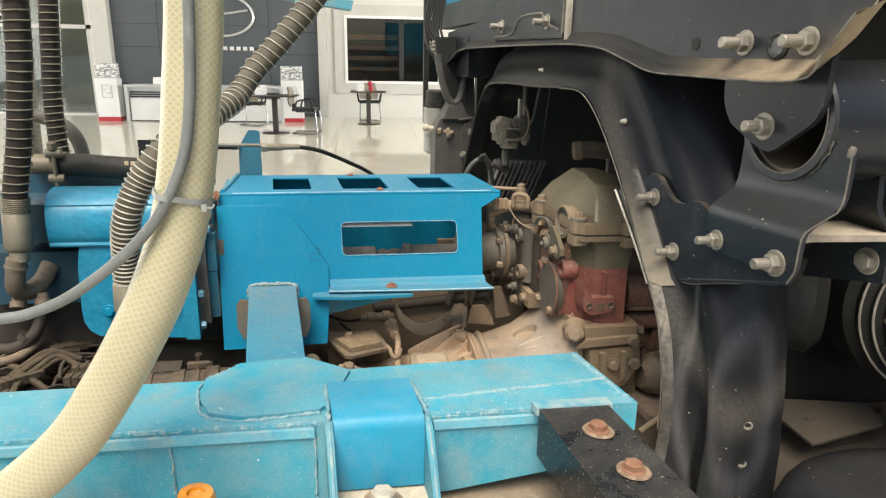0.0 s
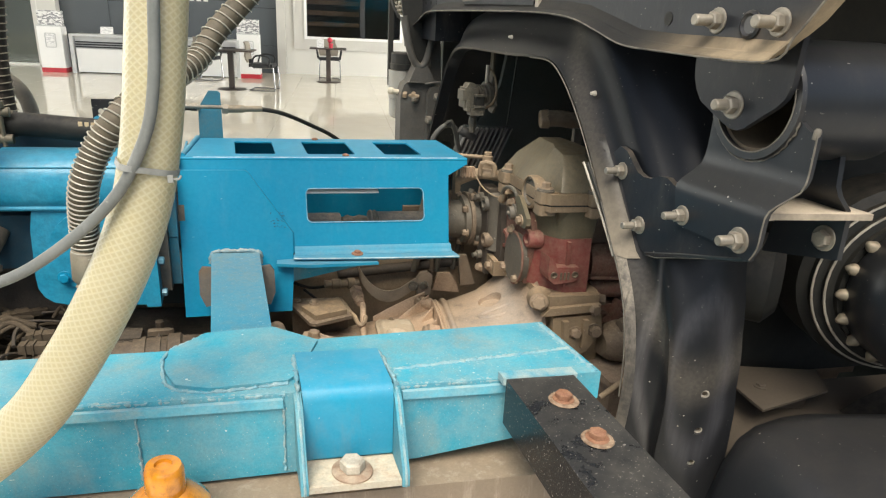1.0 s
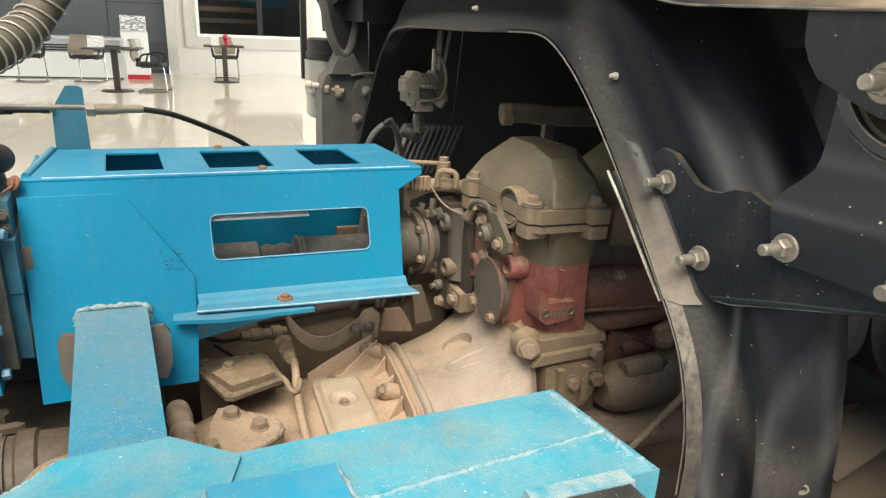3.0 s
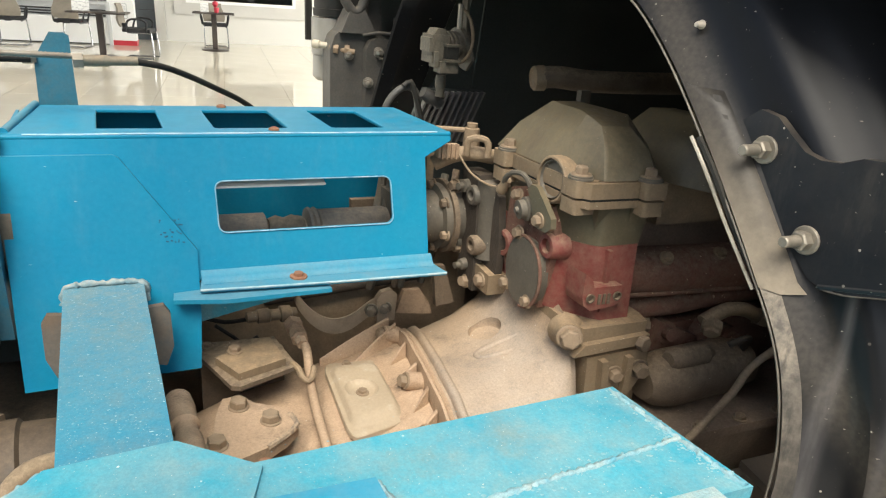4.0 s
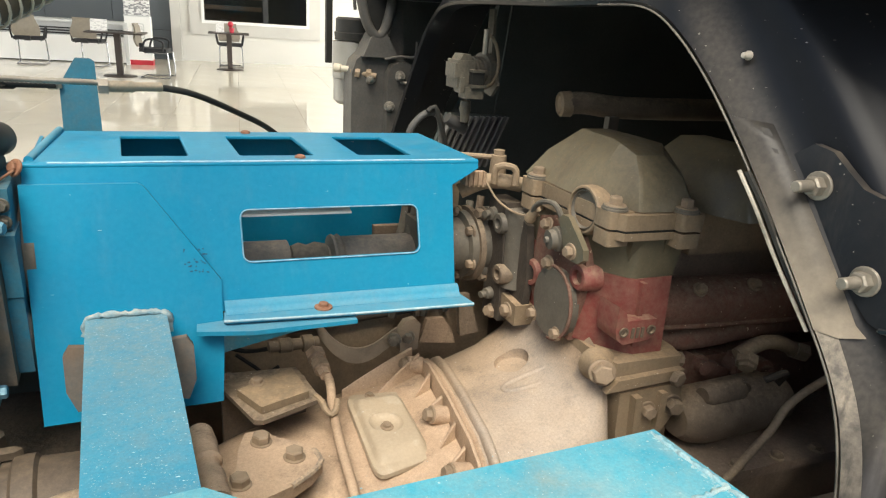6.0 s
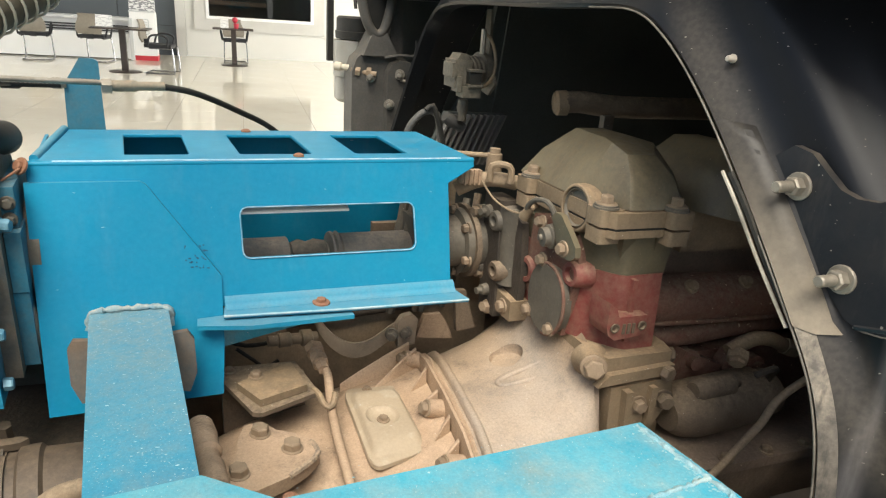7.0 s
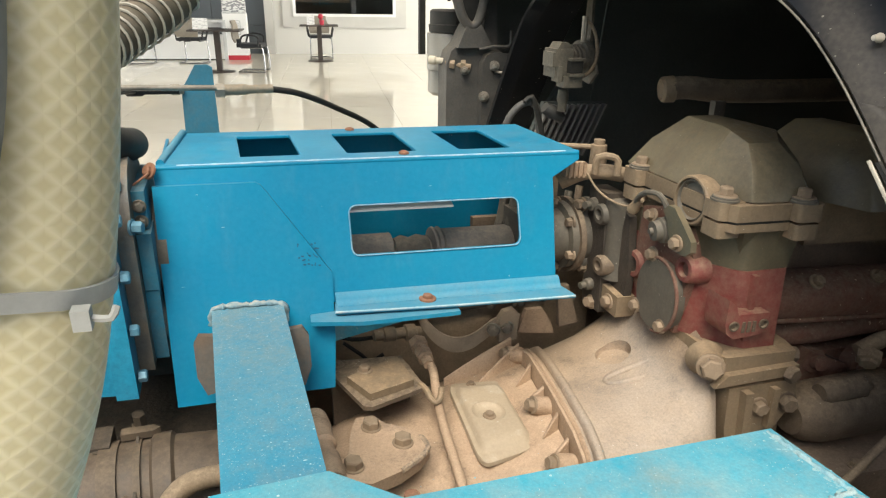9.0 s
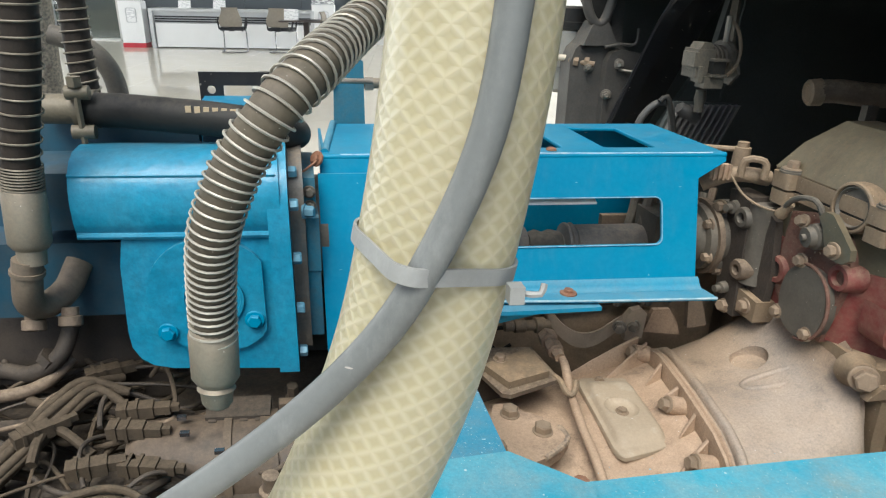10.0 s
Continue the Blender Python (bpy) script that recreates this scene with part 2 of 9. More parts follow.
def glow(name, colour, strength):
    m, n, l, p = shader(name)
    p.inputs["Base Color"].default_value = (*colour, 1)
    p.inputs["Emission Color"].default_value = (*colour, 1)
    p.inputs["Emission Strength"].default_value = strength
    return m


BLUE = surface("blue_enamel", (0.004, 0.178, 0.310), (0.007, 0.208, 0.336), 0.36, scale=5, bump=0.05, fine=55, dust=0.01, top_dust=0.16,
               dust_colour=(0.20, 0.29, 0.30), speck=-0.03, speck_colour=(0.3, 0.42, 0.44), spec=0.13, dust_scale=30, stain=0.10, stain_colour=(0.16, 0.24, 0.26), nick=0.05, nick_colour=(0.30, 0.42, 0.45))
BLUE_OLD = surface("blue_enamel_dusty", (0.030, 0.335, 0.440), (0.018, 0.235, 0.335), 0.45, scale=7, bump=0.24, fine=140, dust=0.19, top_dust=0.05, dust_var=1.0, speck_scale=330,
                   dust_colour=(0.42, 0.40, 0.31), speck=0.05, speck_colour=(0.42, 0.48, 0.45), spec=0.22, dust_scale=13, stain=0.56, stain_colour=(0.26, 0.27, 0.21), stain_scale=(11, 11, 5), nick=0.3, nick_scale=55, nick_colour=(0.55, 0.60, 0.56))
BLUE_EDGE = surface("blue_enamel_worn_edge", (0.10, 0.40, 0.50), (0.05, 0.30, 0.42), 0.5, scale=18, bump=0.2, dust=0.2, top_dust=0.25, dust_colour=(0.42, 0.43, 0.37), dust_scale=30, stain=0.5, stain_colour=(0.40, 0.40, 0.33), stain_scale=(14, 14, 30), spec=0.2)
BLUE_ARM = surface("blue_enamel_under_tan_dust", (0.022, 0.250, 0.365), (0.012, 0.19, 0.30), 0.40, scale=6, bump=0.2, fine=140, dust=0.14, top_dust=0.26, dust_var=0.6,
                   dust_colour=(0.33, 0.325, 0.26), speck=0.085, speck_scale=380, speck_colour=(0.30, 0.40, 0.41), spec=0.22, dust_scale=75, stain=0.45, stain_colour=(0.20, 0.23, 0.20), stain_scale=(15, 15, 6), fade=((0, 1, 0), -0.40, 0.26), nick=0.95, nick_scale=95, nick_colour=(0.46, 0.58, 0.60))
PUMP_BLUE = surface("blue_pump_enamel", (0.006, 0.185, 0.305), (0.012, 0.225, 0.345), 0.28, scale=9, bump=0.55, fine=38, dust=0.05, top_dust=0.12, dust_var=0.8,
                    dust_colour=(0.24, 0.31, 0.30), spec=0.4, dust_scale=14, stain=0.2, stain_colour=(0.11, 0.22, 0.26), stain_scale=(18, 18, 6))
BLUE_STEEL = surface("blue_flecked_steel_bolt", (0.16, 0.28, 0.33), (0.06, 0.20, 0.28), 0.45, metal=0.2, scale=50, bump=0.2)
GREASE = surface("greasy_brown_grey_iron", (0.115, 0.095, 0.07), (0.07, 0.075, 0.072), 0.5, scale=22, bump=0.3, dust=0.2, top_dust=0.3, dust_colour=(0.24, 0.18, 0.12), stain=0.6, stain_colour=(0.03, 0.11, 0.14), stain_scale=(24, 24, 12))
BLUE_GREASY = surface("blue_enamel_dulled_by_grease", (0.018, 0.155, 0.235), (0.03, 0.12, 0.165), 0.42, scale=16, bump=0.15, dust=0.12, top_dust=0.25, dust_colour=(0.20, 0.19, 0.15), stain=0.25, stain_colour=(0.09, 0.10, 0.09), stain_scale=(20, 20, 10), spec=0.25)
# A darker tone of the blue enamel, mostly for the pump's back parts.
BLUE_DARK = surface("blue_enamel_dark", (0.008, 0.065, 0.105), (0.014, 0.035, 0.05), 0.4, scale=11, bump=0.1, dust=0.08, top_dust=0.12,
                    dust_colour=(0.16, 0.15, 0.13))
WELD = surface("pale_weld_bead", (0.38, 0.42, 0.38), (0.04, 0.28, 0.38), 0.6, scale=38, bump=0.6, fine=220)
WELD_DUSTY = surface("dust_filled_weld", (0.20, 0.30, 0.32), (0.10, 0.24, 0.30), 0.7, scale=30, bump=0.4, dust=0.25, top_dust=0.35, dust_colour=(0.40, 0.37, 0.30))
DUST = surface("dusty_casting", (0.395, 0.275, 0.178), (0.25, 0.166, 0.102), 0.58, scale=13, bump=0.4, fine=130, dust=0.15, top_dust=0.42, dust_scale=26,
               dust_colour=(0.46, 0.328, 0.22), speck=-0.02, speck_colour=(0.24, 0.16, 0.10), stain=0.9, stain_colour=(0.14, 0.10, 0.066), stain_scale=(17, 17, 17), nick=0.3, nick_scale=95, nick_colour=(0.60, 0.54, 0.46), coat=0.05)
DUST_DARK = surface("grimy_casting", (0.15, 0.108, 0.07), (0.075, 0.054, 0.037), 0.75, scale=22, bump=0.35, fine=120, dust=0.1, top_dust=0.4,
                    dust_colour=(0.33, 0.245, 0.16), speck=0.01)
COVER = surface("dusty_aluminium_cover", (0.140, 0.120, 0.076), (0.09, 0.076, 0.048), 0.36, metal=0.2, scale=18, bump=0.16, dust=0.12, top_dust=0.2,
                dust_colour=(0.27, 0.20, 0.115), speck=0.01, speck_colour=(0.45, 0.38, 0.28), stain=0.5, stain_colour=(0.07, 0.052, 0.032), stain_scale=(20, 20, 8))
GRIME = surface("dark_oily_grime", (0.055, 0.042, 0.030), (0.025, 0.020, 0.016), 0.7, scale=24, bump=0.35, fine=130, dust=0.06, top_dust=0.22,
                dust_colour=(0.17, 0.13, 0.085))
RED = surface("dusty_red_primer", (0.21, 0.034, 0.030), (0.13, 0.027, 0.022), 0.6, scale=18, bump=0.15, dust=0.26, top_dust=0.5,
              dust_colour=(0.30, 0.19, 0.125), stain=0.5, stain_colour=(0.24, 0.15, 0.10), stain_scale=(22, 22, 9))
MAROON = surface("dusty_maroon_block", (0.185, 0.082, 0.058), (0.12, 0.062, 0.045), 0.8, scale=18, bump=0.5, dust=0.3, top_dust=0.4,
                 dust_colour=(0.22, 0.155, 0.11), speck=0.05, speck_colour=(0.55, 0.42, 0.28), speck_scale=120, spec=0.2)
BLACK = surface("black_chassis_paint", (0.0095, 0.0115, 0.0145), (0.0145, 0.0165, 0.0195), 0.3, scale=7, bump=0.03, dust=0.006, top_dust=0.045, dust_var=0.3, spec=0.3, dust_scale=20, stain=0.06, stain_colour=(0.12, 0.10, 0.075),
                dust_colour=(0.30, 0.24, 0.17), speck=0.008, speck_colour=(0.3, 0.27, 0.22), nick=0.22)
# The first two stripes put the leg's ridge highlights, with scuffs, into the colour.
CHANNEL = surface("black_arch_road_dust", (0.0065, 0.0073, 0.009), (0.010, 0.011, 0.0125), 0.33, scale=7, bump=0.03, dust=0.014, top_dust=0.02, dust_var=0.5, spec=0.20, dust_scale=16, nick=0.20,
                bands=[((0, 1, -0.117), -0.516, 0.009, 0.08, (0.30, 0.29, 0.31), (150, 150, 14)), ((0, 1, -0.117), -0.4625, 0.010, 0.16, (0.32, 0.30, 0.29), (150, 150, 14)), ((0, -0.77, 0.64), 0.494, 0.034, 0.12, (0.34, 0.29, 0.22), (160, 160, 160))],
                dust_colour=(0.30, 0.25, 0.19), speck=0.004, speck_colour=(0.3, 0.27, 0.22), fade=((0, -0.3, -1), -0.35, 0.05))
HANGER = surface("black_hanger_dust", (0.0085, 0.0105, 0.0135), (0.013, 0.0145, 0.017), 0.24, scale=8, bump=0.08, dust=0.02, top_dust=0.11, spec=0.42, dust_scale=12, dust_var=1.0, speck_scale=330,
                 dust_colour=(0.28, 0.25, 0.20), speck=0.085, speck_colour=(0.26, 0.24, 0.20), nick=0.45, nick_scale=90)
BLACK_DUSTY = surface("black_paint_dust_film", (0.010, 0.011, 0.013), (0.018, 0.018, 0.019), 0.3, scale=10, bump=0.03, dust=0.02, top_dust=0.07, spec=0.45, dust_scale=35, stain=0.12, stain_colour=(0.16, 0.13, 0.10),
                      dust_colour=(0.36, 0.29, 0.21), speck=0.02, speck_colour=(0.35, 0.3, 0.24), nick=0.2)
BLACK_FLAT = surface("satin_black_plate", (0.0105, 0.0122, 0.0155), (0.0165, 0.0180, 0.0215), 0.30, scale=9, bump=0.05, dust=0.015, top_dust=0.2, spec=0.17, nick=0.2,
                     dust_colour=(0.30, 0.24, 0.17), dust_scale=30, stain=0.22, stain_colour=(0.10, 0.09, 0.075), speck=0.006, speck_colour=(0.3, 0.27, 0.22))
BLUE_FLANGE = surface("blue_enamel_settled_dust", (0.004, 0.20, 0.33), (0.010, 0.23, 0.35), 0.5, scale=12, bump=0.12, dust=0.03, top_dust=0.20, spec=0.18, dust_var=0.5,
                      dust_colour=(0.36, 0.34, 0.27), dust_scale=16, stain=0.2, stain_colour=(0.16, 0.16, 0.13))
LIP = surface("black_lip_with_settled_dust", (0.012, 0.012, 0.013), (0.022, 0.021, 0.019), 0.45, scale=12, bump=0.06, dust=0.62, top_dust=0.3, dust_colour=(0.40, 0.31, 0.20), dust_scale=14, dust_var=0.5, spec=0.2, fade=((0, -1, 0), 0.30, 0.62))
FLANK = surface("black_plate_with_tan_dust", (0.014, 0.014, 0.014), (0.03, 0.028, 0.024), 0.5, scale=12, bump=0.08, dust=0.35, top_dust=0.2, dust_colour=(0.24, 0.185, 0.12), dust_scale=12, dust_var=0.4, spec=0.3, speck=0.0)
FILM_LEG = surface("dust_streaks_on_black", (0.03, 0.028, 0.025), (0.012, 0.012, 0.012), 0.5, scale=14, bump=0.05, dust=0.60, top_dust=0.1, dust_colour=(0.36, 0.305, 0.235), dust_scale=40, dust_var=0.85, spec=0.45, fade=((0, 1, 0), -0.475, -0.37), stain=0.8, stain_colour=(0.012, 0.012, 0.012), stain_scale=(60, 60, 9))
PLATE_DUST = surface("backing_plate_dust", (0.0065, 0.0073, 0.009), (0.010, 0.011, 0.0125), 0.36, scale=7, bump=0.03, dust=0.50, top_dust=0.1, dust_colour=(0.36, 0.30, 0.22), dust_scale=45, dust_var=0.28, spec=0.2, fade=((0, 0.4, -1.0), -0.60, -0.46),
                     bands=[((0, -0.77, 0.64), 0.494, 0.034, 0.12, (0.34, 0.29, 0.22), (160, 160, 160))])
EDGE = surface("scuffed_edge", (0.50, 0.45, 0.37), (0.20, 0.175, 0.14), 0.6, metal=0.3, scale=30, bump=0.3)
EDGE_DIM = surface("dull_worn_edge", (0.22, 0.195, 0.155), (0.05, 0.046, 0.04), 0.55, metal=0.3, scale=40, bump=0.2)
STEEL = surface("zinc_bolt", (0.31, 0.280, 0.228), (0.15, 0.132, 0.105), 0.38, metal=0.45, scale=40, bump=0.15, dust=0.1, top_dust=0.4,
                dust_colour=(0.25, 0.212, 0.16))
RUST = surface("rusty_bolt", (0.20, 0.085, 0.045), (0.32, 0.17, 0.10), 0.75, metal=0.2, scale=60, bump=0.4, fine=200)
TANBOLT = surface("dust_caked_bolt", (0.31, 0.228, 0.15), (0.20, 0.145, 0.095), 0.7, metal=0.15, scale=50, bump=0.2)
RUBBER = surface("black_rubber", (0.010, 0.010, 0.009), (0.018, 0.018, 0.015), 0.6, scale=12, bump=0.1, dust=0.02, spec=0.3, top_dust=0.14,
                 dust_colour=(0.20, 0.16, 0.12))
RUBBER_BROWN = surface("dusty_brown_rubber", (0.092, 0.076, 0.046), (0.055, 0.045, 0.028), 0.7, scale=14, bump=0.15, dust=0.10, top_dust=0.2,
                       dust_colour=(0.24, 0.19, 0.14), speck=0.01)
WIRE = surface("cream_coated_spring_wire", (0.44, 0.41, 0.33), (0.32, 0.29, 0.23), 0.45, metal=0.3, scale=40, bump=0.1)
OLIVE_TAN = surface("oil_stained_tan_iron", (0.16, 0.125, 0.085), (0.09, 0.07, 0.048), 0.6, scale=22, bump=0.25, dust=0.15, top_dust=0.3, dust_colour=(0.24, 0.18, 0.12), stain=0.6, stain_colour=(0.05, 0.04, 0.028), stain_scale=(20, 20, 14))
RUBBER_DIRT = surface("dirt_browned_rubber", (0.026, 0.020, 0.014), (0.014, 0.012, 0.010), 0.7, scale=18, bump=0.25, dust=0.06, top_dust=0.25, dust_colour=(0.14, 0.10, 0.065), spec=0.25)
OLIVE = surface("oily_olive_metal", (0.15, 0.128, 0.085), (0.085, 0.074, 0.05), 0.5, metal=0.2, scale=25, bump=0.2, dust=0.12, top_dust=0.3, dust_colour=(0.24, 0.19, 0.125))
WIRE_DULL = surface("browned_spring_wire", (0.25, 0.215, 0.15), (0.11, 0.092, 0.065), 0.6, metal=0.2, scale=60, bump=0.2)
FERRULE = surface("dull_zinc_ferrule", (0.27, 0.235, 0.17), (0.19, 0.165, 0.12), 0.5, metal=0.4, scale=25, bump=0.15, dust=0.1, top_dust=0.3,
                  speck=0.02)
GREY_CABLE = surface("grey_pvc_cable", (0.165, 0.170, 0.155), (0.115, 0.120, 0.110), 0.5, scale=14, bump=0.08, speck=0.0, speck_colour=(0.6, 0.6, 0.58), stain=0.5, stain_colour=(0.30, 0.30, 0.275), stain_scale=(40, 40, 14), nick=0.12)
TIE = surface("greyed_nylon", (0.31, 0.31, 0.285), (0.21, 0.21, 0.19), 0.5, scale=30, bump=0.1)
HOSE_YELLOW = braided_pvc("cream_braided_pvc")
DARK = surface("dark_underside", (0.054, 0.061, 0.057), (0.072, 0.079, 0.072), 0.8, scale=6, bump=0.2, dust=0.01, spec=0.2, top_dust=0.1,
               dust_colour=(0.14, 0.11, 0.08))
SOOT = surface("sooty_grey_casting", (0.105, 0.091, 0.068), (0.058, 0.051, 0.040), 0.65, scale=15, bump=0.2, dust=0.12, top_dust=0.35,
               dust_colour=(0.24, 0.20, 0.15), speck=0.01)
CLOUDY = surface("cloudy_plastic", (0.27, 0.265, 0.235), (0.16, 0.155, 0.13), 0.4, scale=10, bump=0.05, dust=0.05, top_dust=0.2)
AMBER = surface("amber_plastic", (0.66, 0.27, 0.010), (0.42, 0.13, 0.006), 0.14, scale=30, bump=0.12, dust=0.03, top_dust=0.05, coat=0.7, stain=0.6, stain_colour=(0.10, 0.035, 0.006), stain_scale=(60, 60, 60))
WHITE_CLIP = surface("white_plastic", (0.50, 0.45, 0.37), (0.36, 0.32, 0.26), 0.4, scale=20, bump=0.05)
LETTER = surface("gold_print", (0.55, 0.42, 0.26), (0.42, 0.32, 0.19), 0.6, scale=40, bump=0.0)
RAIL = surface("streaked_brown_rail", (0.20, 0.155, 0.11), (0.13, 0.10, 0.072), 0.75, scale=8, bump=0.15, dust=0.12, top_dust=0.3, dust_var=0.4, dust_colour=(0.36, 0.275, 0.185), stain=0.7, stain_colour=(0.40, 0.34, 0.26), stain_scale=(45, 45, 5))
CAST_TAN = surface("tan_dusted_casting", (0.225, 0.165, 0.102), (0.14, 0.102, 0.063), 0.6, scale=20, bump=0.25, dust=0.15, top_dust=0.4, stain=0.6, stain_colour=(0.10, 0.073, 0.045), stain_scale=(25, 25, 12), dust_colour=(0.38, 0.263, 0.155), speck=0.01, dust_scale=40, nick=0.25, nick_scale=110, nick_colour=(0.58, 0.50, 0.40))
CAST_DIM = surface("dim_tan_casting", (0.25, 0.18, 0.11), (0.15, 0.11, 0.07), 0.7, scale=30, bump=0.3, dust=0.15, top_dust=0.4, dust_colour=(0.38, 0.28, 0.18))
BROWN_FILM = surface("smooth_brown_dust", (0.07, 0.054, 0.038), (0.048, 0.037, 0.027), 0.8, scale=7, bump=0.12, dust=0.05, top_dust=0.2, dust_colour=(0.125, 0.097, 0.066), dust_scale=12, dust_var=0.5)
FLOOR = tiled_floor("polished_cream_tile")
TILE = surface("polished_porcelain", (0.72, 0.675, 0.585), (0.67, 0.625, 0.535), 0.07, scale=2.5, bump=0.0, spec=0.6)
CONCRETE = surface("forecourt_concrete", (0.36, 0.35, 0.33), (0.28, 0.27, 0.25), 0.9, scale=1.2, bump=0.3, fine=40)
WALL = surface("off_white_wall_paint", (0.66, 0.65, 0.62), (0.62, 0.61, 0.58), 0.7, scale=0.8, bump=0.03)
SKY_BLOCK = surface("sky_block_render", (0.24, 0.24, 0.23), (0.20, 0.20, 0.19), 0.85, scale=1.5, bump=0.2)
CEIL = surface("white_ceiling_board", (0.78, 0.77, 0.75), (0.74, 0.73, 0.71), 0.8, scale=0.8, bump=0.03)
PANEL = surface("slate_grey_cladding", (0.085, 0.098, 0.112), (0.072, 0.084, 0.097), 0.5, scale=0.7, bump=0.02)
SEAM = surface("dark_joint", (0.02, 0.022, 0.025), None, 0.7, scale=5, bump=0)
FRAME_W = surface("pale_grey_frame", (0.56, 0.55, 0.52), (0.5, 0.49, 0.47), 0.5, scale=3, bump=0.02)
WHITE = surface("white_laminate", (0.80, 0.80, 0.80), (0.76, 0.76, 0.76), 0.35, scale=3, bump=0.02)
KIOSK_RED = surface("red_laminate", (0.50, 0.03, 0.05), (0.42, 0.025, 0.04), 0.4, scale=5, bump=0.02)
PRINT = printed("printed_sheet", (0.72, 0.72, 0.72), (0.25, 0.25, 0.27))
DESK_GREY = surface("silver_laminate", (0.55, 0.56, 0.57), (0.5, 0.51, 0.52), 0.4, scale=4, bump=0.02)
DARK_WOOD = surface("dark_table_top", (0.06, 0.045, 0.04), (0.045, 0.035, 0.03), 0.4, scale=6, bump=0.05)
SEAT_BLACK = surface("black_upholstery", (0.02, 0.021, 0.024), (0.03, 0.031, 0.034), 0.85, scale=20, bump=0.15)
BACK_TAUPE = surface("taupe_mesh_back", (0.26, 0.23, 0.19), (0.22, 0.195, 0.16), 0.8, scale=20, bump=0.15)
CHROME = surface("chrome_tube", (0.30, 0.30, 0.31), (0.22, 0.22, 0.23), 0.25, metal=0.9, scale=5, bump=0)
LOGO = surface("brushed_silver", (0.72, 0.73, 0.74), (0.65, 0.66, 0.67), 0.3, metal=0.6, scale=8, bump=0)
PAPER = printed("paper_sheet", (0.82, 0.82, 0.82), (0.6, 0.6, 0.62))
DARK_ROOM = surface("unlit_office_black", (0.03, 0.03, 0.032), (0.05, 0.045, 0.04), 0.9, scale=1, bump=0)
GLASS = glass("window_glass")
LEAF = surface("garden_green", (0.05, 0.09, 0.03), (0.02, 0.04, 0.015), 0.8, scale=3, bump=0.3)
RED_FLOWER = surface("red_plastic", (0.5, 0.02, 0.05), (0.4, 0.02, 0.04), 0.5, scale=20, bump=0.1)
TEXTILE = surface("woven_sleeve", (0.23, 0.20, 0.145), (0.05, 0.043, 0.034), 0.8, scale=170, bump=0.6, fine=300)

# ---- shape helpers ----
# The truck's own axes: u along the truck, v across it, w up.
EX = Vector((math.cos(radians(3)), math.sin(radians(3)), 0))
EY = Vector((-math.sin(radians(9)), math.cos(radians(9)), 0))
TRUCK = Matrix(((EX.x, EY.x, 0, 0), (EX.y, EY.y, 0, 0), (0, 0, 1, 0), (0, 0, 0, 1)))
ORIGIN = {}


def thing(name, at, label, category, group="", kind="", truck=True):
    ob = new(name)
    ob.empty_display_size = 0.05
    place = TRUCK @ Vector(at) if truck else Vector(at)
    ob.location = place
    ORIGIN[ob] = place.copy()
    return tagged(ob, label, category, group, kind)


def part(name, bm, material, parent=None, label="", truck=True, smooth=40, kind=""):
    """Links a bmesh as one mesh object under a thing or a part."""
    if truck:
        bmesh.ops.transform(bm, matrix=TRUCK, verts=bm.verts)
    o = ORIGIN[parent] if parent else Vector()
    if parent:
        bmesh.ops.translate(bm, vec=-o, verts=bm.verts)
    bmesh.ops.recalc_face_normals(bm, faces=bm.faces)
    me = bpy.data.meshes.new(name)
    bm.to_mesh(me)
    bm.free()
    me.materials.append(material)
    if smooth:
        for f in me.polygons:
            f.use_smooth = True
        me.set_sharp_from_angle(angle=radians(smooth))
    ob = new(name, me)
    if parent:
        ob.parent = parent
    ORIGIN[ob] = o
    if label or kind:
        tagged(ob, label, "", "", kind)
    return ob


def settle(parts, du, dv):
    """Moves finished parts along the truck's axes."""
    for ob in parts:
        ob.location += TRUCK.to_3x3() @ Vector((du, dv, 0))


def cut(ob, bm, truck=True):
    """Bores or cuts the shape bm out of a finished part."""
    if truck:
        bmesh.ops.transform(bm, matrix=TRUCK, verts=bm.verts)
    bmesh.ops.translate(bm, vec=-ORIGIN[ob], verts=bm.verts)
    bmesh.ops.recalc_face_normals(bm, faces=bm.faces)
    me = bpy.data.meshes.new("cutter")
    bm.to_mesh(me)
    bm.free()
    tool = bpy.data.objects.new("cutter", me)
    body_ = bpy.data.objects.new("body", ob.data)
    for o in (tool, body_):
        scene.collection.objects.link(o)
    mod = body_.modifiers.new("cut", "BOOLEAN")
    mod.operation, mod.object, mod.solver = "DIFFERENCE", tool, "EXACT"
    done = bpy.data.meshes.new_from_object(body_.evaluated_get(bpy.context.evaluated_depsgraph_get()))
    old = ob.data
    ob.data = done
    done.name = old.name
    for o in (body_, tool):
        bpy.data.objects.remove(o)
    for x in (old, me):
        bpy.data.meshes.remove(x)
    done.set_sharp_from_angle(angle=radians(40))


def solid(name, bm, material, label, category="", kind="", group="", truck=False, smooth=40):
    ob = part(name, bm, material, None, "", truck, smooth)
    return tagged(ob, label, category, group, kind)


def bevel(bm, width, seg=2, angle=30):
    edges = [e for e in bm.edges if len(e.link_faces) == 2 and e.calc_face_angle(0) > radians(angle)]
    if edges and width:
        bmesh.ops.bevel(bm, geom=edges, offset=width, segments=seg, profile=0.6, affect="EDGES", clamp_overlap=True)
    return bm


def lift(axis, p, d):
    """A 2D point p and a depth d along the axis u, v or w as a 3D point."""
    return {"u": (d, p[0], p[1]), "v": (p[0], d, p[1]), "w": (p[0], p[1], d)}[axis]


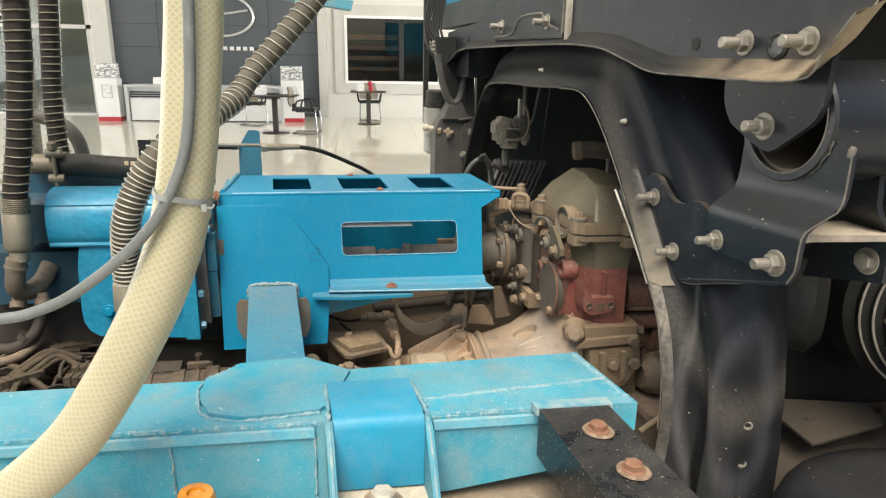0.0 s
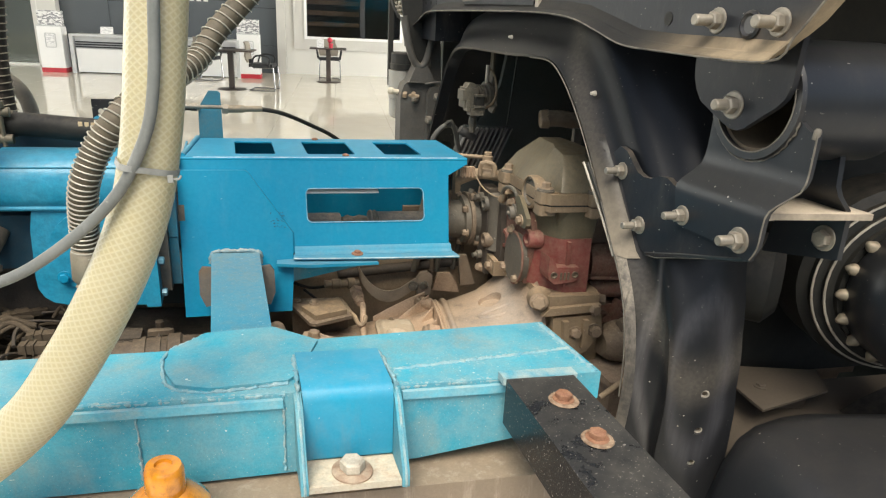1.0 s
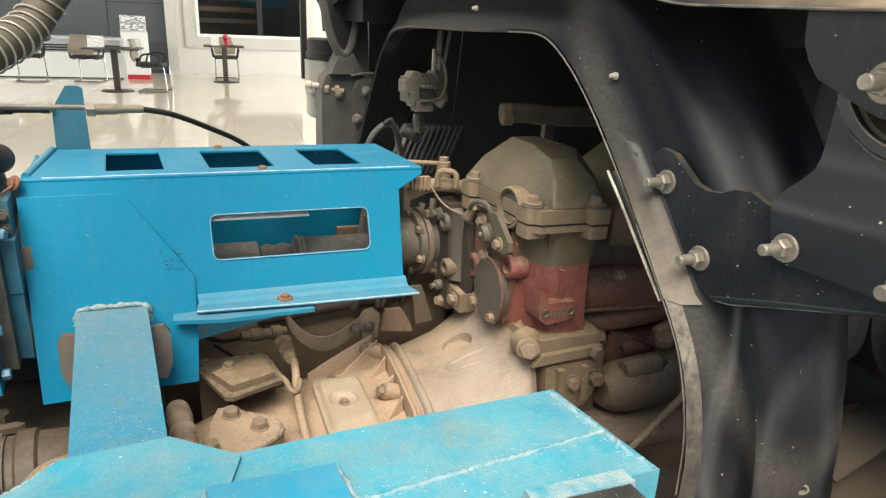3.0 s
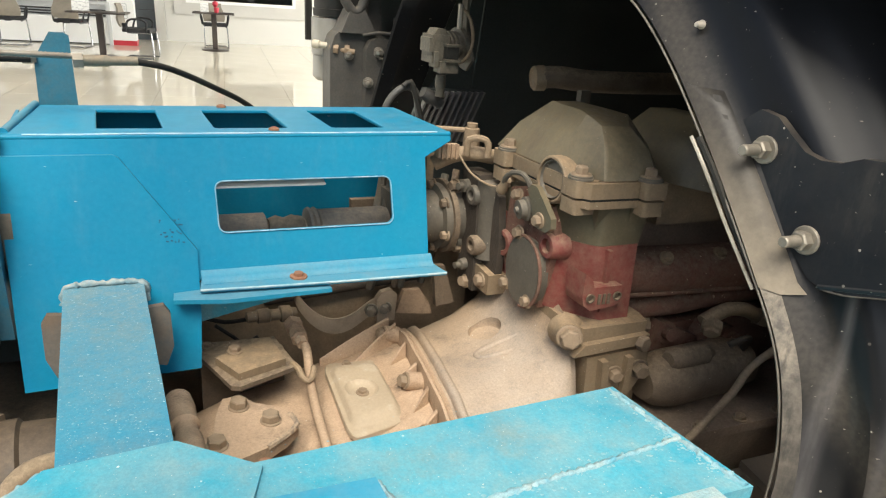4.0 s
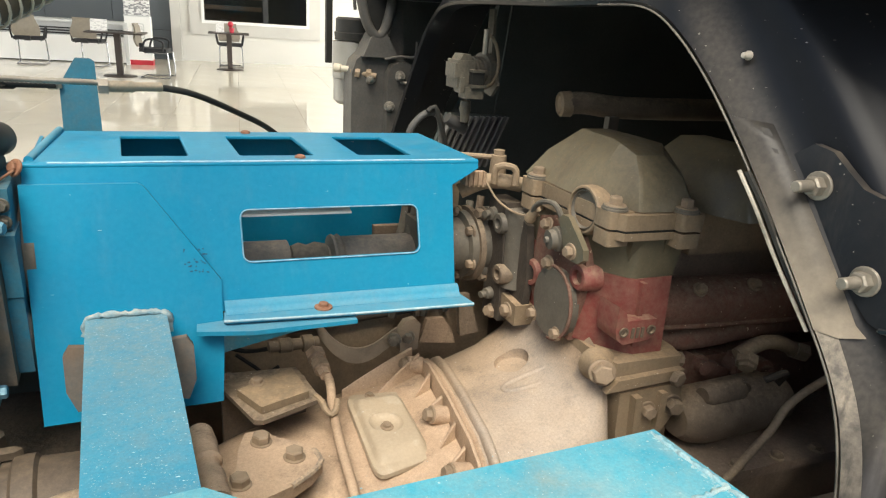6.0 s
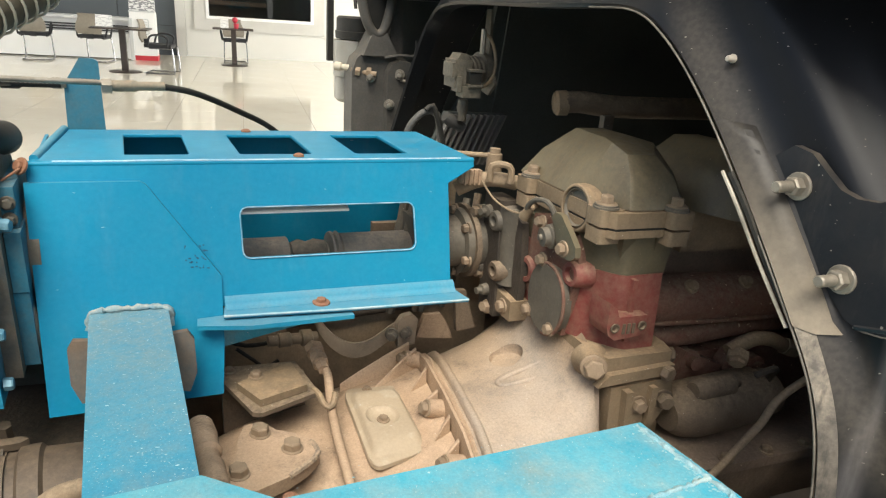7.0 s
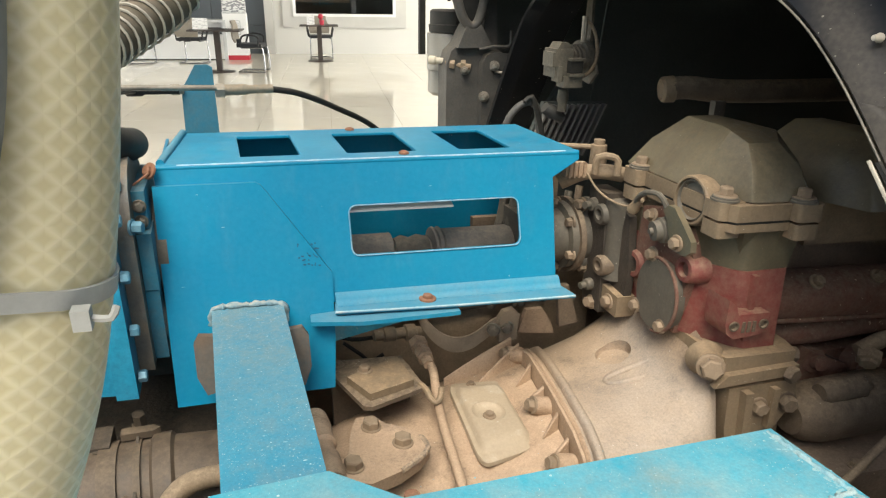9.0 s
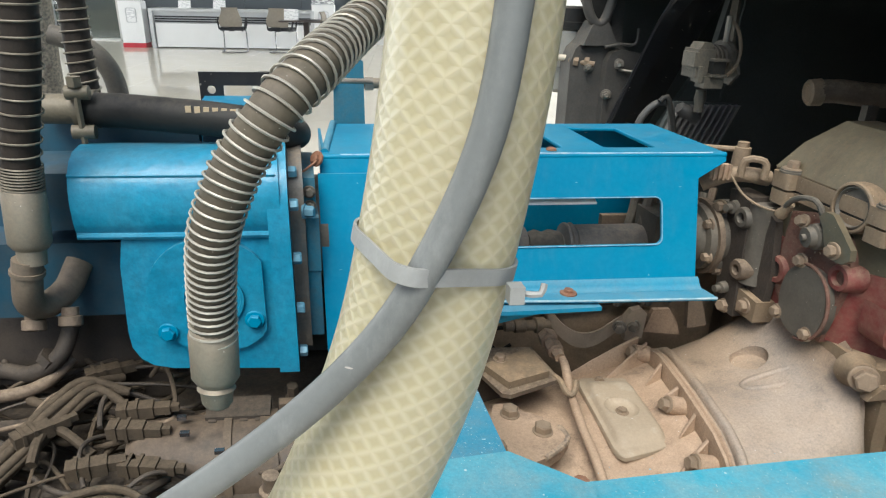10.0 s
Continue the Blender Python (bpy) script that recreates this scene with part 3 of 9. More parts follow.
def prism(bm, poly, axis, a, b, shift=None):
    """A polygon drawn across an axis, from depth a to b. shift(p): an extra depth for each corner."""
    s = shift or (lambda p: 0.0)
    lo = [bm.verts.new(lift(axis, p, a + s(p))) for p in poly]
    hi = [bm.verts.new(lift(axis, p, b + s(p))) for p in poly]
    bm.faces.new(lo[::-1])
    bm.faces.new(hi)
    for i in range(len(poly)):
        j = (i + 1) % len(poly)
        bm.faces.new((lo[i], lo[j], hi[j], hi[i]))
    return bm


def box(bm, lo, hi):
    return prism(bm, [(lo[0], lo[1]), (hi[0], lo[1]), (hi[0], hi[1]), (lo[0], hi[1])], "w", lo[2], hi[2])


def block(lo, hi, r=0.002, seg=2):
    return bevel(box(bmesh.new(), lo, hi), r, seg)


def rounded(lo, hi, r, n=4):
    """Corners of a rectangle with rounded corners."""
    out = []
    for cx, cy, a in ((hi[0] - r, hi[1] - r, 0), (lo[0] + r, hi[1] - r, 90), (lo[0] + r, lo[1] + r, 180), (hi[0] - r, lo[1] + r, 270)):
        for i in range(n + 1):
            t = radians(a + 90 * i / n)
            out.append((cx + r * math.cos(t), cy + r * math.sin(t)))
    return out


def disc(c, r, n=24, ry=None):
    return [(c[0] + r * math.cos(2 * math.pi * i / n), c[1] + (ry or r) * math.sin(2 * math.pi * i / n)) for i in range(n)]


def holed(bm, outer, holes, axis, a, b, shift=None):
    """A plate with holes, from depth a to b."""
    s = shift or (lambda p: 0.0)
    edges, loops = [], []
    for loop in (outer, *holes):
        vs = [bm.verts.new(lift(axis, p, a + s(p))) for p in loop]
        loops.append(vs)
        edges += [bm.edges.new((vs[i], vs[(i + 1) % len(vs)])) for i in range(len(vs))]
    faces = [g for g in bmesh.ops.triangle_fill(bm, use_beauty=True, use_dissolve=False, edges=edges)["geom"] if isinstance(g, bmesh.types.BMFace)]
    ext = bmesh.ops.extrude_face_region(bm, geom=faces, use_keep_orig=True)
    vs = [g for g in ext["geom"] if isinstance(g, bmesh.types.BMVert)]
    bmesh.ops.translate(bm, vec=Vector(lift(axis, (0, 0), b - a)), verts=vs)
    return bm


def frame_of(axis):
    a = Vector(axis).normalized()
    s = a.orthogonal().normalized()
    return a, s, a.cross(s)


def lathe(bm, at, axis, profile, n=20, turn=0.0):
    """Rings of (distance along the axis, radius)."""
    a, s, t = frame_of(axis)
    at = Vector(at)
    rings = []
    for d, r in profile:
        if r <= 1e-6:
            rings.append([bm.verts.new(at + a * d)])
        else:
            rings.append([bm.verts.new(at + a * d + (s * math.cos(2 * math.pi * i / n + turn) + t * math.sin(2 * math.pi * i / n + turn)) * r) for i in range(n)])
    for p, q in zip(rings, rings[1:]):
        for i in range(n):
            j = (i + 1) % n
            if len(p) == 1 and len(q) == 1:
                continue
            if len(p) == 1:
                bm.faces.new((p[0], q[i], q[j]))
            elif len(q) == 1:
                bm.faces.new((p[i], q[0], p[j]))
            else:
                bm.faces.new((p[i], q[i], q[j], p[j]))
    for ring, flip in ((rings[0], True), (rings[-1], False)):
        if len(ring) > 2 and profile[0] != profile[-1]:
            bm.faces.new(ring[::-1] if flip else ring)
    return bm


def rod(bm, p, q, r, n=16, r2=None):
    p, q = Vector(p), Vector(q)
    return lathe(bm, p, q - p, [(0, r), ((q - p).length, r2 or r)], n)


def spline(points, step=0.01):
    """Points along a smooth curve through the given ones."""
    pts = [Vector(p) for p in points]
    ext = [2 * pts[0] - pts[1]] + pts + [2 * pts[-1] - pts[-2]]
    out = []
    for i in range(1, len(ext) - 2):
        p0, p1, p2, p3 = ext[i - 1:i + 3]
        k = max(2, int((p2 - p1).length / step))
        for j in range(k):
            t = j / k
            out.append(0.5 * ((2 * p1) + (p2 - p0) * t + (2 * p0 - 5 * p1 + 4 * p2 - p3) * t * t + (3 * p1 - p0 - 3 * p2 + p3) * t ** 3))
    out.append(pts[-1])
    return out


def frames_along(path):
    out = []
    side = None
    for i, p in enumerate(path):
        d = (path[min(i + 1, len(path) - 1)] - path[max(i - 1, 0)]).normalized()
        if side is None:
            side = d.orthogonal().normalized()
        else:
            side = (side - d * side.dot(d)).normalized()
        out.append((p, d, side, d.cross(side)))
    return out


def tube(bm, points, r, n=12, step=0.01, smooth=True, uv=False, taper=None):
    path = spline(points, step) if smooth else [Vector(p) for p in points]
    fr = frames_along(path)
    rings, lengths, total = [], [], 0.0
    for k, (p, d, s, t) in enumerate(fr):
        if k:
            total += (p - fr[k - 1][0]).length
        rr = r * (taper(k / max(1, len(fr) - 1)) if taper else 1.0)
        rings.append([bm.verts.new(p + (s * math.cos(2 * math.pi * i / n) + t * math.sin(2 * math.pi * i / n)) * rr) for i in range(n)])
        lengths.append(total)
    layer = bm.loops.layers.uv.verify() if uv else None
    for k in range(len(rings) - 1):
        for i in range(n):
            j = (i + 1) % n
            f = bm.faces.new((rings[k][i], rings[k][j], rings[k + 1][j], rings[k + 1][i]))
            if uv:
                for lp, co in zip(f.loops, ((i / n, lengths[k]), ((i + 1) / n, lengths[k]), ((i + 1) / n, lengths[k + 1]), (i / n, lengths[k + 1]))):
                    lp[layer].uv = co
    bm.faces.new(rings[0][::-1])
    bm.faces.new(rings[-1])
    return bm


def coil(bm, points, radius, pitch, wire, n=5, per_turn=18):
    """A wire wound round a curve; pitch(f) is the rise of a turn at the fraction f of its length."""
    path = spline(points, 0.004)
    fr = frames_along(path)
    total = sum((b - a).length for a, b in zip(path, path[1:]))
    pts, angle, gone = [], 0.0, 0.0
    k, ds = 0, 0.0
    seg = [(b - a).length for a, b in zip(path, path[1:])]
    while gone < total and k < len(seg):
        p, d, s, t = fr[k]
        q = fr[k + 1]
        f = ds / seg[k]
        c = p.lerp(q[0], f)
        s2 = s.lerp(q[2], f).normalized()
        t2 = t.lerp(q[3], f).normalized()
        pts.append(c + (s2 * math.cos(angle) + t2 * math.sin(angle)) * radius)
        stepl = pitch(gone / total) / per_turn
        angle += 2 * math.pi / per_turn
        gone += stepl
        ds += stepl
        while k < len(seg) and ds > seg[k]:
            ds -= seg[k]
            k += 1
    return tube(bm, pts, wire, n=n, smooth=False)


def bolt(parent, at, axis, r=0.010, h=0.008, washer=0.014, stud=0.0, material=None, stud_r=None, name="bolt", truck=True, label="", sides=6):
    """A hexagon head on a washer, with the end of its stud where that shows."""
    bm = bmesh.new()
    a = Vector(axis).normalized()
    at = Vector(at)
    if washer:
        lathe(bm, at - a * 0.001, axis, [(0, washer), (0.0025, washer), (0.0035, washer * 0.93)], 18)
    turn = random.random()
    lathe(bm, at + a * 0.002, axis, [(0, r), (h * 0.82, r), (h, r * 0.84)], sides, turn)
    if stud:
        sr = stud_r or r * 0.55
        prof = [(h, sr)]
        k = max(3, int(stud / 0.003))
        for i in range(k):
            prof += [(h + stud * (i + 0.3) / k, sr), (h + stud * (i + 0.65) / k, sr * 0.955)]
        prof += [(h + stud, sr * 0.8), (h + stud, 0)]
        lathe(bm, at + a * 0.001, axis, prof, 12)
    return part(name, bm, material or STEEL, parent, label, truck, smooth=30)


def weld(parent, points, r=0.004, name="weld_bead", material=None):
    """A lumpy bead laid along a seam."""
    path = spline(points, 0.004)
    bm = bmesh.new()
    n = 6
    rings = []
    for p, d, s, t in frames_along(path):
        rr = r * random.uniform(0.55, 1.35)
        p = p + Vector((random.gauss(0, 0.0007), random.gauss(0, 0.0007), random.gauss(0, 0.0004)))
        rings.append([bm.verts.new(p + (s * math.cos(2 * math.pi * i / n) + t * math.sin(2 * math.pi * i / n)) * rr) for i in range(n)])
    for a, b in zip(rings, rings[1:]):
        for i in range(n):
            j = (i + 1) % n
            bm.faces.new((a[i], a[j], b[j], b[i]))
    bm.faces.new(rings[0][::-1])
    bm.faces.new(rings[-1])
    return part(name, bm, material or WELD, parent, smooth=60)


def spatter(parent, points, width, count, material, size=(0.0006, 0.0021), lift_w=0.0, axis="w", seed=3):
    """Crumbs of paint and cement strewn along a seam, flattened on to the face that axis names."""
    rnd = random.Random(seed)
    path = spline(points, 0.006)
    bm = bmesh.new()
    for _ in range(count):
        c = rnd.choice(path) + Vector((rnd.gauss(0, 0.004), 0, 0))
        off = rnd.gauss(0, width)
        c += Vector((0, off, lift_w)) if axis == "w" else Vector((0, lift_w, off))
        r = rnd.uniform(*size)
        n = 6
        ring_ = [r * rnd.uniform(0.6, 1.3) for _ in range(n)]
        flat = []
        for i in range(n):
            a, b = ring_[i] * math.cos(2 * math.pi * i / n) * 1.3, ring_[i] * math.sin(2 * math.pi * i / n)
            flat.append(c + (Vector((a, b, 0)) if axis == "w" else Vector((a, 0, b))))
        top = bm.verts.new(c + (Vector((0, 0, r * 0.45)) if axis == "w" else Vector((0, -r * 0.45, 0))))
        vs = [bm.verts.new(p) for p in flat]
        for i in range(n):
            bm.faces.new((vs[i], vs[(i + 1) % n], top))
    return part("spatter", bm, material, parent, "pale crumbs of paint and cement", kind="stuff")


def loft(bm, sections):
    """Closed loops of equal count, joined one to the next and capped."""
    rings = [[bm.verts.new(p) for p in s] for s in sections]
    n = len(rings[0])
    for a, b in zip(rings, rings[1:]):
        for i in range(n):
            j = (i + 1) % n
            bm.faces.new((a[i], a[j], b[j], b[i]))
    bm.faces.new(rings[0][::-1])
    bm.faces.new(rings[-1])
    return bm

# ---- the showroom ----
N = bmesh.new


def slab(name, lo, hi, material, label, kind="structure", category="", r=0.0):
    bm = box(N(), lo, hi)
    if r:
        bevel(bm, r)
    return solid(name, bm, material, label, category, kind)


FLOOR_SLAB = slab("floor", (-14, -4.0, -0.2), (12, 22.0, 0.0), FLOOR, "polished cream tile floor with soft reflections", category="floor")
slab("ground", (-400, -400, -0.5), (400, 400, -0.205), CONCRETE, "grey concrete forecourt outside the showroom", category="ground")
slab("ceiling", (-14.3, 3.6, 5.2), (12.3, 22.3, 5.4), CEIL, "plain white showroom ceiling", category="ceiling")

FAR = 17.6
DOOR_L, DOOR_R = -10.2, -6.75
WIN = (-0.72, 1.62, 0.90, 2.45)


def rect(x0, x1, z0, z1):
    return [(x0, z0), (x1, z0), (x1, z1), (x0, z1)]


# the far wall, white on one side of the cladding, with a window
bm = holed(N(), rect(-1.22, 12, 0, 5.2), [rect(WIN[0], WIN[1], WIN[2], WIN[3])], "v", FAR, FAR + 0.2)
solid("wall_north", bm, WALL, "off-white painted wall with an office window", "wall", "structure", smooth=0)
bm = prism(N(), rect(-6.35, -1.22, 0, 5.2), "v", FAR, FAR + 0.2)
clad = solid("wall_cladding", bm, SEAM, "slate grey cladding wall of large panels", "wall", "structure", smooth=0)
xs = [-6.35, -5.27, -3.95, -2.62, -1.42, -1.22]
zs = [0.0, 0.78, 1.66, 2.20, 3.2, 4.2, 5.2]
for i in range(len(xs) - 1):
    for k in range(len(zs) - 1):
        dz = 0.0 if i % 2 == 0 else -0.13
        z0, z1 = zs[k] + (dz if k else 0), zs[k + 1] + (dz if k + 2 < len(zs) else 0)
        part("panel", block((xs[i] + 0.006, FAR - 0.03, z0 + 0.006), (xs[i + 1] - 0.006, FAR - 0.002, z1 - 0.006), 0.003, 1), PANEL, clad, truck=False, smooth=0)
slab("pillar_1", (-6.75, FAR - 0.25, 0), (-6.352, FAR + 0.2, 5.2), FRAME_W, "pale grey square pillar", category="pillar", r=0.01)
slab("pillar_2", (-1.42, FAR - 0.16, 0), (-1.22, FAR - 0.031, 5.2), FRAME_W, "pale grey wall return beside the cladding", category="pillar", r=0.005)
# the glazed doors at the far end
bm = holed(N(), rect(-14, -6.75, 0, 5.2), [rect(DOOR_L, DOOR_R - 0.12, 0.04, 4.2)], "v", FAR, FAR + 0.15)
solid("wall_door_end", bm, WALL, "white wall round a glazed entrance", "wall", "structure", smooth=0)
door = thing("door_1", (DOOR_L, FAR + 0.05, 0), "closed frameless glass entrance with a grey frame", "door", kind="structure", truck=False)
for x in (DOOR_L, -8.55, DOOR_R - 0.22):
    part("door_frame", block((x, FAR + 0.0, 0.0), (x + 0.10, FAR + 0.12, 4.2), 0.004), FRAME_W, door, truck=False)
part("door_frame", block((DOOR_L, FAR + 0.0, 2.05), (DOOR_R, FAR + 0.11, 2.14), 0.004), FRAME_W, door, truck=False)
for a, b in ((DOOR_L + 0.1, -8.55), (-8.45, DOOR_R - 0.22)):
    g = part("pane", box(N(), (a, FAR + 0.05, 0.05), (b, FAR + 0.06, 4.2)), GLASS, door, truck=False, smooth=0)
    g.visible_shadow = False
slab("backdrop_garden", (-13, FAR + 5, -0.2), (-5.5, FAR + 5.05, 3.4), LEAF, "dim green garden beyond the glass doors", category="garden")
slab("backdrop_annex", (-13, FAR + 3.4, -0.2), (-5.5, FAR + 3.45, 2.3), surface("annex_render", (0.13, 0.15, 0.125), (0.09, 0.105, 0.09), 0.8, scale=1, bump=0.05),
     "grey annex wall beyond the glass doors", category="wall")
slab("backdrop_sky", (-40, FAR + 14, -0.2), (-4, FAR + 14.05, 14), glow("overcast_glow", (0.75, 0.8, 0.82), 0.8), "bright overcast sky beyond the doors", category="sky")

# the office window
win = thing("window_1", (WIN[0], FAR, WIN[2]), "wide office window in a grey frame with a dim room behind", "window", kind="structure", truck=False)
bm = holed(N(), rect(WIN[0] - 0.30, WIN[1] + 0.3, WIN[2] - 0.30, WIN[3] + 0.3), [rect(WIN[0], WIN[1], WIN[2], WIN[3])], "v", FAR - 0.05, FAR - 0.002)
part("window_surround", bm, FRAME_W, win, truck=False, smooth=0)
bm = holed(N(), rect(WIN[0] - 0.045, WIN[1] + 0.045, WIN[2] - 0.045, WIN[3] + 0.045), [rect(WIN[0] + 0.02, WIN[1] - 0.02, WIN[2] + 0.02, WIN[3] - 0.02)], "v", FAR - 0.075, FAR - 0.052)
part("window_frame", bm, WHITE, win, truck=False, smooth=0)
part("mullion", block((0.60, FAR - 0.01, WIN[2]), (0.72, FAR + 0.05, WIN[3]), 0.003), SEAM, win, truck=False)
for a, b in ((WIN[0], 0.60), (0.72, WIN[1])):
    g = part("pane", box(N(), (a, FAR + 0.01, WIN[2]), (b, FAR + 0.02, WIN[3])), GLASS, win, truck=False, smooth=0)
    g.visible_shadow = False
# Walls coloured near black: the room's lack of light is in the paint.
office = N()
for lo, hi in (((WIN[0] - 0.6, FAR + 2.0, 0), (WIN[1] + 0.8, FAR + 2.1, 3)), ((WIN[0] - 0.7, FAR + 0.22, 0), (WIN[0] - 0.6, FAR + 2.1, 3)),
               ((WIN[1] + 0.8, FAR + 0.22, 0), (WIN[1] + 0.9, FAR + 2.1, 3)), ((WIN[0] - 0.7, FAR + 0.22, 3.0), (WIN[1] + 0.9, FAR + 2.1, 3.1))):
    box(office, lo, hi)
solid("office_walls", office, DARK_ROOM, "office walls coloured near black for the unlit room", "wall", "structure", smooth=0)
shelf = thing("office_shelf", (WIN[0], FAR + 1.7, 0.9), "dim brown shelving inside the office", "shelf", truck=False)
SHELF = surface("brown_shelf", (0.14, 0.085, 0.05), (0.10, 0.06, 0.04), 0.7, scale=4, bump=0.05)
for k, z in enumerate((1.15, 1.42, 1.70, 1.98)):
    part("board", block((WIN[0] - 0.3, FAR + 1.5, z), (0.62, FAR + 1.95, z + 0.10 + 0.02 * (k % 2)), 0.004), SHELF, shelf, truck=False)

# unseen sides and front of the room, with openings left for the added lamps
for i, y in enumerate((3.6, 7.0, 11.3, 15.8)):
    slab("pier_%d" % (i + 1), (-14.3, y, 0), (-14.0, y + 0.5, 5.2), WALL, "white pier between glazed bays", category="pillar")
slab("wall_west_head", (-14.3, 3.6, 4.6), (-14.001, 22, 5.2), WALL, "unseen white wall above the west openings", category="wall")
slab("wall_east", (12.0, 3.6, 0), (12.3, 6.5, 5.2), WALL, "plain off-white side wall", category="wall")
slab("wall_east_end", (12.0, 15.6, 0), (12.3, 22, 5.2), WALL, "plain off-white side wall end", category="wall")
slab("wall_east_head", (12.0, 6.5, 4.6), (12.3, 15.6, 5.2), WALL, "unseen white wall above the east opening", category="wall")
# Unseen walls added to block low sky light and darken reflections.
for nm, lo, hi in (("wall_yard_west", (-8.5, -9, -0.2), (-8.2, 3.5, 4.6)), ("wall_yard_east", (8.6, -9, -0.2), (8.9, 3.5, 3.4)), ("wall_yard_south", (-8.5, -9.3, -0.2), (8.9, -9.0, 2.2))):
    slab(nm, lo, hi, SKY_BLOCK, "unseen plain wall added to block low sky light", category="wall")
slab("wall_front_head", (-14, 3.6, 4.5), (12, 3.85, 5.195), WALL, "white lintel over the open shopfront", category="wall")

# round badge and lettering on the cladding
badge = thing("wall_badge", (-3.75, FAR - 0.04, 2.42), "large silver oval badge on the grey cladding", "sign", truck=False)
bm = N()
tube(bm, [(-3.75 + 0.78 * math.cos(a), FAR - 0.06, 2.42 + 0.48 * math.sin(a)) for a in [2 * math.pi * i / 48 for i in range(49)]], 0.032, 8, smooth=False)
part("ring", bm, LOGO, badge, truck=False)
bm = N()
tube(bm, [(-4.40, FAR - 0.06, 2.55), (-3.75, FAR - 0.06, 2.46), (-3.10, FAR - 0.06, 2.55)], 0.03, 8)
part("cross_bar", bm, LOGO, badge, truck=False)
sign = thing("wall_lettering", (-3.6, FAR - 0.04, 1.66), "row of small white marks under the badge", "sign", truck=False)
for k in range(5):
    x = -3.75 + k * 0.16
    part("mark", block((x, FAR - 0.05, 1.61), (x + 0.10, FAR - 0.031, 1.70), 0.004), WHITE, sign, truck=False)


def kiosk(x, y):
    k = thing("display_kiosk", (x, y, 0), "white display stand with a red base and a printed header", "display stand", "display stands", truck=False)
    part("body", block((x - 0.24, y - 0.15, 0.10), (x + 0.24, y + 0.15, 0.95), 0.012, 3), WHITE, k, truck=False)
    part("base", block((x - 0.245, y - 0.155, 0.0), (x + 0.245, y + 0.155, 0.099), 0.006), KIOSK_RED, k, "red plinth", truck=False)
    part("header", block((x - 0.25, y - 0.02, 0.952), (x + 0.23, y + 0.10, 1.27), 0.008), PRINT, k, "printed header board", truck=False)
    part("shelf", block((x - 0.25, y - 0.16, 0.952), (x + 0.24, y - 0.025, 0.972), 0.004), DESK_GREY, k, truck=False)
    bm = holed(N(), rounded((x - 0.10, 0.52), (x + 0.12, 0.82), 0.03), [rounded((x - 0.085, 0.535), (x + 0.105, 0.805), 0.025)], "v", y - 0.162, y - 0.152)
    part("leaflet_holder", bm, DESK_GREY, k, truck=False)
    part("leaflet", block((x - 0.07, y - 0.16, 0.60), (x + 0.09, y - 0.151, 0.80), 0.002), PAPER, k, truck=False)
    return k


base = kiosk(-6.02, 16.1)
copy_thing(base, pose(-1.93, 16.15, 0))


def counter(x0, x1, y):
    d = thing("reception_counter", (x0, y, 0), "long silver reception counter with dark louvre slots", "counter", truck=False)
    part("front_panel", block((x0 + 0.10, y - 0.02, 0.03), (x1 - 0.06, y, 0.52), 0.004), WHITE, d, truck=False)
    part("top", block((x0, y - 0.06, 0.77), (x1, y + 0.6, 0.82), 0.006), DESK_GREY, d, truck=False)
    for x in (x0, x1 - 0.07):
        part("side_panel", block((x, y - 0.06, 0.0), (x + 0.07, y + 0.6, 0.769), 0.006), DESK_GREY, d, truck=False)
    part("back_panel", block((x0 + 0.08, y + 0.02, 0.52), (x1 - 0.08, y + 0.04, 0.765), 0.003), DESK_GREY, d, truck=False)
    for z in (0.545, 0.595, 0.645):
        part("slat", block((x0 + 0.10, y - 0.012, z), (x1 - 0.09, y + 0.018, z + 0.026), 0.003), SEAM, d, truck=False)
    return d


counter(-5.64, -2.12, 16.0)


